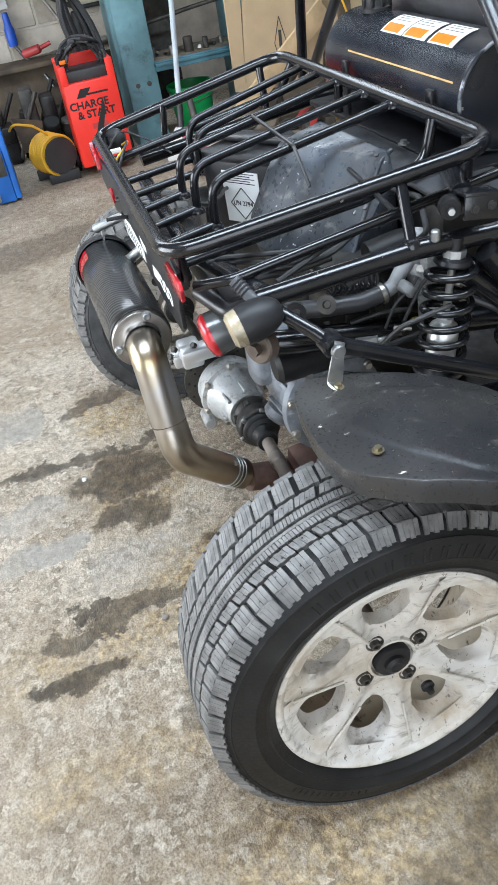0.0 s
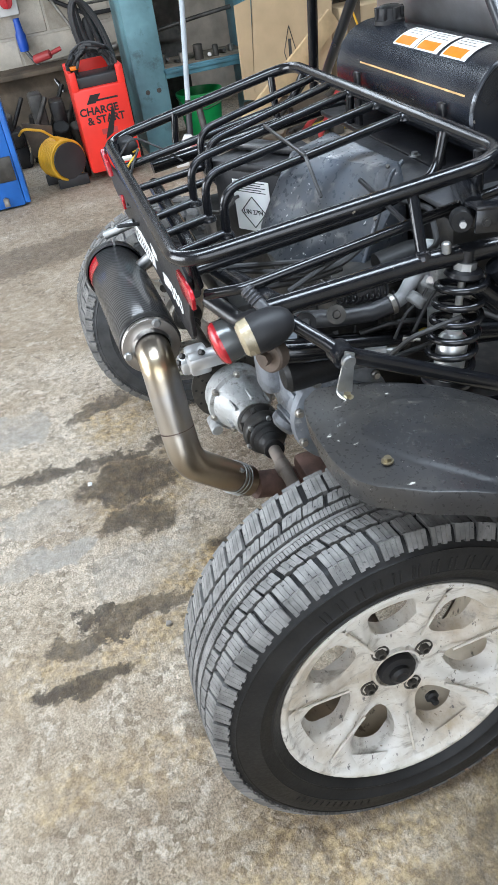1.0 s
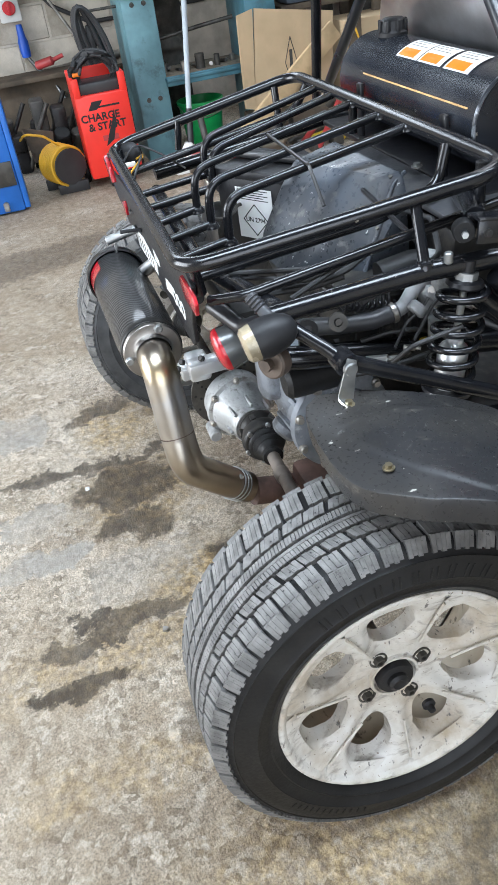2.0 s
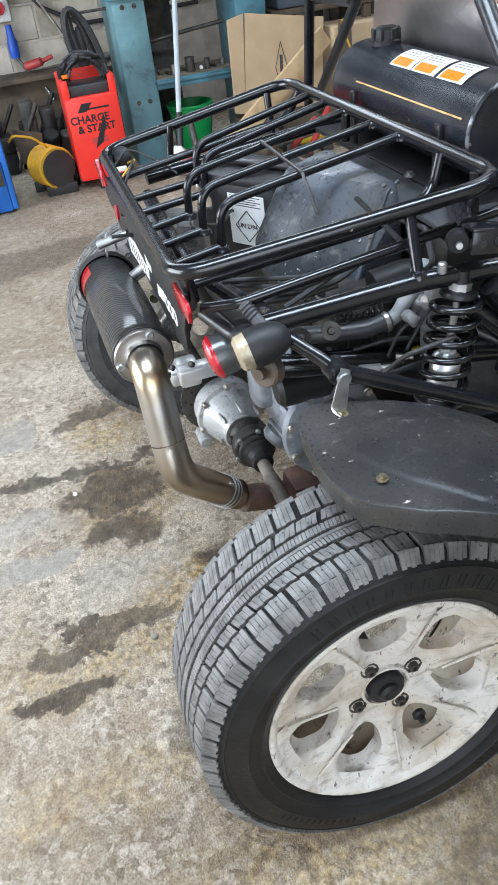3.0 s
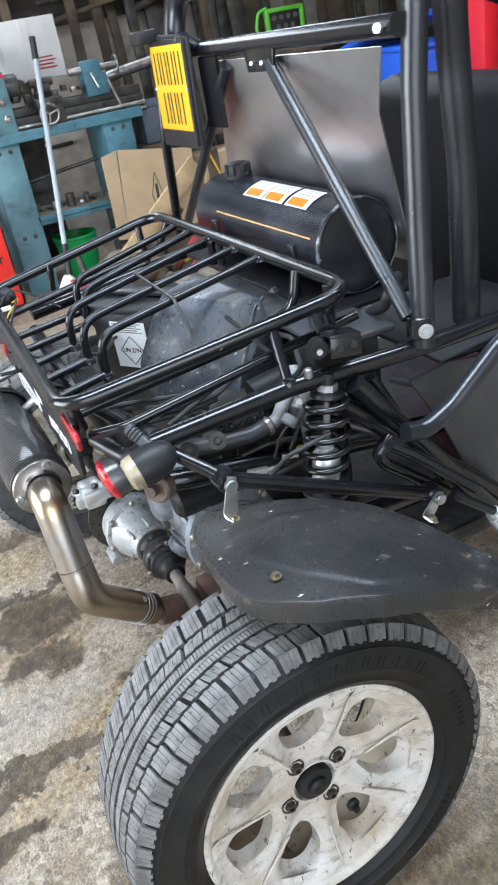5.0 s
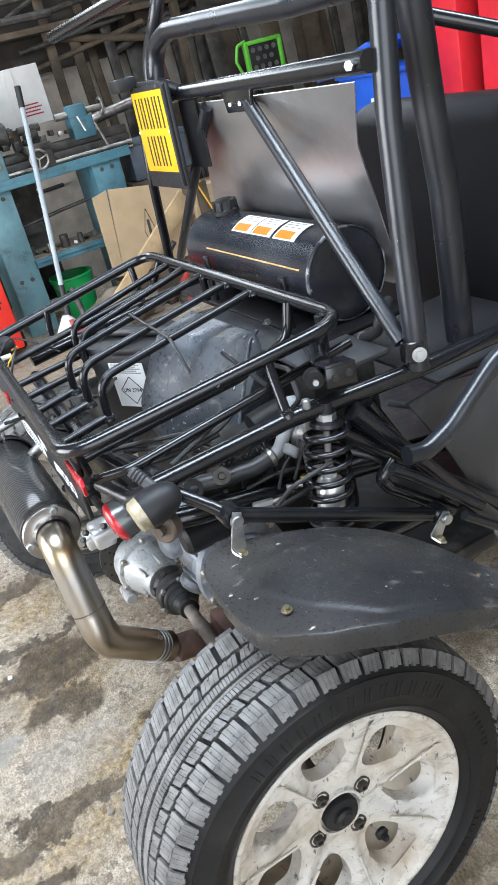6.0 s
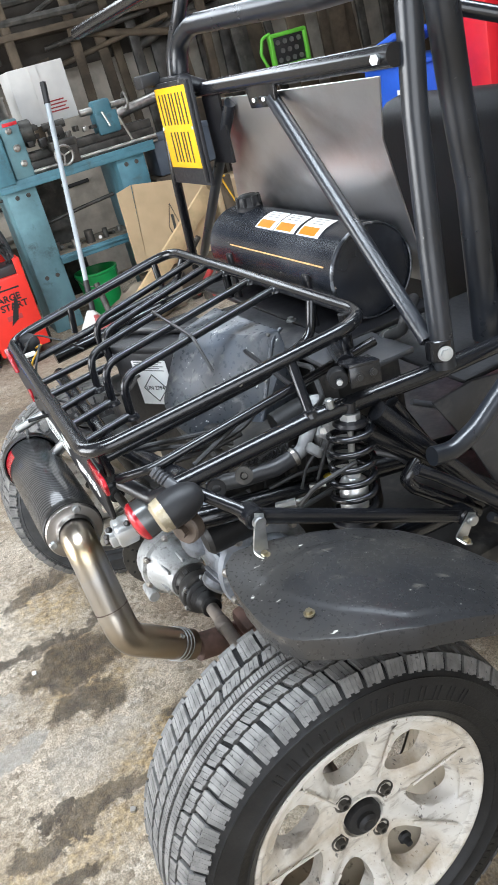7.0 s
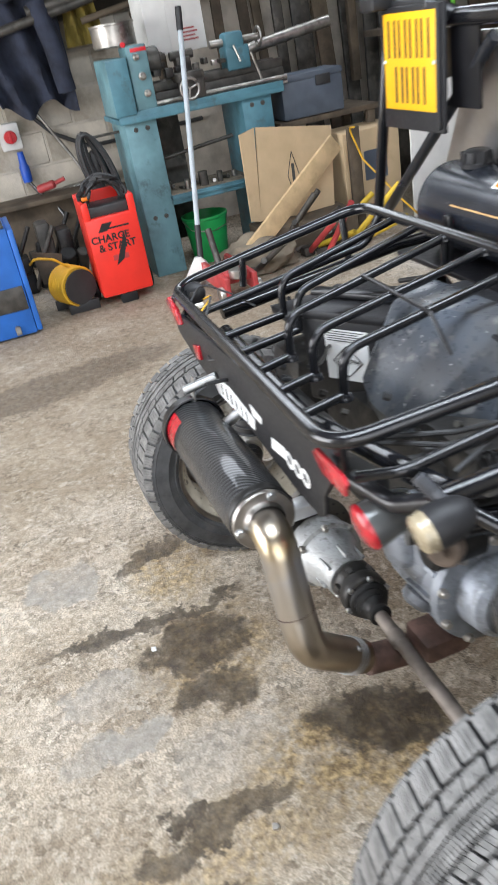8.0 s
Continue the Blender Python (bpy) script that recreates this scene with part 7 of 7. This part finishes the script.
for k in range(8):
    c0 = Vector((-4.025, -0.102, 0.15)).lerp(Vector((-4.155, -0.158, 0.15)), k / 7)
    d, u, v = basis((0.14, 0.06, 0))
    part("winding", tube([tuple(c0 + (u * math.cos(a) + v * math.sin(a)) * 0.108) for a in (2 * math.pi * j / 20 for j in range(20))], 0.009, 0, closed=True, seg=8), YCABLE, reel)
part("loose_end", tube([(-4.05, -0.12, 0.26), (-4.0, -0.2, 0.34), (-4.0, -0.3, 0.37), (-4.05, -0.33, 0.33)], 0.007, 0.05, seg=8), YCABLE, reel)
wm = thing("welding_machine", (-4.0, -0.62, 0.0), "blue steel welding machine with a grey front band", "welding machine")
part("case", rbox(-4.05, -0.62, 0.3, 0.42, 0.44, 0.58, 0.012), BLUE, wm)
part("top_plate", rbox(-4.05, -0.62, 0.598, 0.4, 0.42, 0.012, 0.004), CAST, wm)
part("band", rbox(-3.836, -0.62, 0.22, 0.012, 0.42, 0.13, 0.004), CAST, wm)
part("side_rail", rbox(-4.05, -0.385, 0.3, 0.42, 0.03, 0.56, 0.006), BLUE, wm)
part("white_panel", rbox(-3.838, -0.66, 0.42, 0.008, 0.26, 0.1, 0.002), LABEL, wm)
part("red_shape", rbox(-3.833, -0.62, 0.43, 0.006, 0.1, 0.05, 0.001), REDP, wm)
part("latch", join(rod((-3.838, -0.5, 0.06), (-3.82, -0.5, 0.06), 0.016, seg=14), rbox(-3.825, -0.5, 0.04, 0.012, 0.03, 0.03, 0.004)), TIN, wm)
for y in (-0.8, -0.44):
    part("foot", rbox(-4.05, y, 0.006, 0.3, 0.04, 0.012, 0.002), CABLE, wm)
sw = thing("isolator_switch", (-5.38, -0.16, 0.89), "grey isolator box with a red rotary switch on the wall", "switch")
part("box", rbox(-5.37, -0.165, 0.885, 0.08, 0.14, 0.17, 0.01), WHITEB, sw)
part("red_knob", join(rod((-5.33, -0.165, 0.885), (-5.30, -0.165, 0.885), 0.042, seg=20, bevel=0.004), rbox(-5.295, -0.165, 0.885, 0.02, 0.018, 0.08, 0.004)), REDP, sw)
sk = thing("wall_socket", (-5.36, -0.09, 0.66), "blue industrial plug hanging on a wall cable", "plug")
part("plug", lathe([(0.0, 0.0), (0.03, 0.0), (0.034, 0.03), (0.034, 0.1), (0.026, 0.12), (0.02, 0.2), (0, 0.2)], 20, Matrix.Translation((-5.36, -0.13, 0.58))), BLUEP, sk)
part("plug_lead", tube([(-5.36, -0.13, 0.59), (-5.34, -0.08, 0.5), (-5.3, 0.0, 0.42), (-5.25, 0.05, 0.3)], 0.012, 0.06, seg=10), GREYL, sk)
wc = thing("wall_cables", (-5.38, 0.1, 1.0), "dark cables and conduit running over the block wall", "cable")
for pts, r, mat in (([(-5.38, -0.3, 1.9), (-5.38, -0.12, 1.2), (-5.37, 0.0, 1.0)], 0.014, TIN), ([(-5.37, -0.02, 1.02), (-5.36, 0.12, 0.85), (-5.37, 0.35, 0.72), (-5.37, 0.75, 0.72)], 0.014, CABLE), ([(-5.36, 0.03, 1.03), (-5.34, 0.2, 0.7), (-5.3, 0.32, 0.42)], 0.01, TIN), ([(-5.38, -0.6, 0.42), (-5.37, 0.5, 0.5)], 0.026, TIN), ([(-5.38, 0.6, 0.72), (-5.38, 1.2, 0.74)], 0.014, CABLE)):
    part("run", tube(pts, r, 0.1, seg=10), mat, wc)
solo("red_grinder", join(rod((-5.25, -0.09, 0.53), (-5.2, 0.03, 0.555), 0.028, seg=16, bevel=0.01), rod((-5.2, 0.03, 0.555), (-5.19, 0.1, 0.575), 0.014, seg=14)), REDT, "faded red hand grinder hanging on the wall", "grinder")
# added backing that darkens the pale wall behind the scrap heap
solo("backing_board", rbox(-5.3, -0.1, 0.22, 0.05, 1.3, 0.44, 0.004), OLDWOOD, "dark timber board added along the wall foot to darken the gap", "board")
solo("stock_shelf", rbox(-5.25, -0.1, 0.47, 0.3, 0.9, 0.03, 0.004), OLDWOOD, "dusty low timber shelf along the wall", "shelf")
random.seed(5)
for k in range(12):
    x, y = -5.0 + random.uniform(-0.25, 0.45), -0.45 + 0.07 * k
    solo("scrap_part", rbox(x, y, random.uniform(0.05, 0.2), random.uniform(0.08, 0.2), random.uniform(0.06, 0.16), 0.1, 0.015) if k % 2 else tube([(x, y, 0.02), (x + 0.1, y + 0.1, 0.25), (x + 0.05, y + 0.2, 0.4)], 0.015, 0.05, seg=10), random.choice((DARK, CAST, DARK, OLDWOOD)), "dark greasy scrap part in the corner", "scrap", group="scrap heap")
for k, (y, z) in enumerate(((-0.52, 0.1), (-0.42, 0.24), (-0.34, 0.1), (-0.25, 0.2), (-0.17, 0.32), (-0.1, 0.12), (-0.05, 0.26), (0.0, 0.1))):
    bm = rod((-4.75, y, 0.0), (-4.7 + 0.05 * (k % 3), y + 0.04, z + 0.1), 0.03 + 0.012 * (k % 3), seg=14, bevel=0.008) if k % 2 else rbox(-4.72, y, z / 2 + 0.05, 0.16, 0.09, z + 0.1, 0.02)
    solo("scrap_part", bm, (DARK, CAST, RUBBER)[k % 3], "dark greasy scrap part in the corner", "scrap", group="scrap heap")
coat = bmesh.new()
bmesh.ops.create_grid(coat, x_segments=20, y_segments=30, size=1.0)
for v in coat.verts:
    u, w = v.co.x, v.co.y
    fold = 0.05 * math.sin(u * 9 + w * 1.5) * (1.1 - 0.4 * w) + 0.03 * noise.noise(Vector((u * 3, w * 3, 0)))
    v.co = Vector((-5.2 + fold, 0.02 + u * (0.3 + 0.06 * w) - 0.05 * w, 1.4 + w * 0.36 + 0.05 * math.sin(u * 5) * (0.5 - 0.5 * w)))
bmesh.ops.solidify(coat, geom=list(coat.faces), thickness=0.02)
ctob = solo("work_coat", coat, NAVY, "dark navy work coat hanging on the wall", "coat", smooth=80)
part("sleeve", tube([(-5.13, 0.2, 1.62), (-5.1, 0.24, 1.35), (-5.12, 0.26, 1.1)], 0.06, 0.1, seg=14), NAVY, ctob)
part("collar", tube([(-5.15, -0.14, 1.7), (-5.08, 0.02, 1.66), (-5.15, 0.16, 1.7)], 0.03, 0.08, seg=10), NAVY, ctob)
solo("coat_peg", rod((-5.42, 0.0, 1.72), (-5.2, 0.0, 1.76), 0.012), OLDWOOD, "timber peg holding the coat", "peg")

cloth = bmesh.new()
bmesh.ops.create_grid(cloth, x_segments=14, y_segments=20, size=1.0)
for v in cloth.verts:
    u, w = v.co.x, v.co.y
    v.co = Vector((-5.22 + 0.04 * math.sin(u * 8 + w * 2) + 0.02 * noise.noise(Vector((u * 3, w * 3, 4))), 0.47 + u * (0.1 - 0.03 * w), 1.55 + w * 0.2))
bmesh.ops.solidify(cloth, geom=list(cloth.faces), thickness=0.012)
solo("hanging_cloth", cloth, material("olive_cloth", (0.2, 0.15, 0.03), 0.9, vary=0.35, scale=9, bump=0.3), "dirty olive cloth hanging on the wall", "cloth", smooth=80)

# right of the buggy, seen through the roll bars
wl = thing("work_light", (-4.880, 2.830, 1.150), "lime green LED work light on a shelf", "work light")
part("lamp_frame", join(rbox(-4.900, 2.860, 1.350, 0.05, 0.30, 0.03, 0.008), rbox(-4.900, 2.860, 1.135, 0.05, 0.30, 0.03, 0.008), rbox(-4.900, 2.715, 1.240, 0.05, 0.03, 0.24, 0.008), rbox(-4.900, 3.005, 1.240, 0.05, 0.03, 0.24, 0.008), tube([(-4.900, 2.660, 1.150), (-4.900, 2.620, 1.250), (-4.900, 2.650, 1.350), (-4.900, 2.720, 1.370)], 0.012, 0.04)), LIME, wl)
part("lamp_panel", rbox(-4.910, 2.860, 1.240, 0.03, 0.26, 0.19, 0.004), CABLE, wl)
for j in range(3):
    for k in range(4 if j != 1 else 3):
        part("led", rod((-4.895, 2.77 + 0.06 * k + (0.03 if j == 1 else 0), 1.18 + 0.06 * j), (-4.888, 2.77 + 0.06 * k + (0.03 if j == 1 else 0), 1.18 + 0.06 * j), 0.018, seg=14), ZINC, wl)
ls = thing("long_shelf", (-4.8, 3.2, 0.0), "old timber shelf bench along the far wall", "shelf")
part("shelf_board", rbox(-4.75, 3.3, 1.085, 0.5, 1.9, 0.04, 0.004), OLDWOOD, ls)
for y in (2.5, 4.1):
    part("shelf_leg", rbox(-4.6, y, 0.532, 0.06, 0.06, 1.064, 0.004), OLDWOOD, ls)
cab = thing("steel_cabinet", (-2.75, 2.4, 0.0), "dark steel cabinet carrying a blue crate", "cabinet")
part("cabinet_body", rbox(-2.75, 2.4, 0.44, 0.7, 0.4, 0.88, 0.01), CAST, cab)
part("cabinet_door", rbox(-2.75, 2.195, 0.44, 0.66, 0.012, 0.84, 0.004), CAST, cab)
bb = thing("blue_crate", (-2.75, 2.35, 0.88), "blue plastic crate with a loose lid", "crate")
part("crate_body", join(rbox(-2.74, 2.35, 0.985, 0.5, 0.3, 0.2, 0.012), rbox(-2.74, 2.35, 1.09, 0.53, 0.33, 0.025, 0.008)), BLUEP, bb)
lid = rbox(0, 0, 0, 0.5, 0.34, 0.03, 0.008)
lid.transform(Matrix.Translation((-2.85, 2.3, 1.16)) @ Matrix.Rotation(radians(-14), 4, "Y"))
part("crate_lid", lid, BLUEP, bb)
part("crate_notice", rbox(-2.62, 2.198, 0.95, 0.2, 0.004, 0.05, 0), LABEL, bb)
lift = thing("lift_post", (-2.38, 2.6, 0.0), "tall red steel vehicle lift post", "vehicle lift")
part("column", rbox(-2.41, 2.52, 2.1, 0.17, 0.16, 2.6, 0.008), REDP, lift)
part("base_cover", rbox(-2.36, 2.55, 0.4, 0.12, 0.16, 0.8, 0.008), CAST, lift)
post2 = thing("lift_post", (-2.1, 2.7, 0.0), "tall red steel vehicle lift post", "vehicle lift")
part("column", rbox(-2.08, 2.62, 1.5, 0.28, 0.3, 3.0, 0.01), REDP, post2)
solo("dark_shutter", rbox(-2.6, 4.6, 1.7, 5.2, 0.06, 3.4, 0.0), SHADE, "dark boarded partition behind the lift", "partition", kind="structure")
random.seed(9)
for k in range(22):
    x = -5.0 + k * 0.18
    solo("steel_length", rbox(x, 4.45 + random.uniform(-0.05, 0.05), 1.25, random.uniform(0.06, 0.14), 0.03, 2.5, 0.004), random.choice((OLDWOOD, CAST, OLDWOOD, CAST)), "long board standing against the partition", "board", group="standing boards")
solo("foil_scrap", prism([(-0.009, -0.004), (0.003, -0.008), (0.008, 0.001), (0.004, 0.008), (-0.004, 0.005)], 0.001, 0.009, Matrix.Translation((-0.508, -0.31, 0.0)) @ Matrix.Rotation(0.2, 4, "X"), 0.001), TIN, "crumpled silver foil scrap on the floor", "foil")
solo("floor_speck", prism([(-0.008, -0.005), (0.007, -0.006), (0.008, 0.005), (-0.005, 0.007)], 0.001, 0.005, Matrix.Translation((-1.102, -0.411, 0.0)), 0.001), LABEL, "small white speck on the floor", "litter")
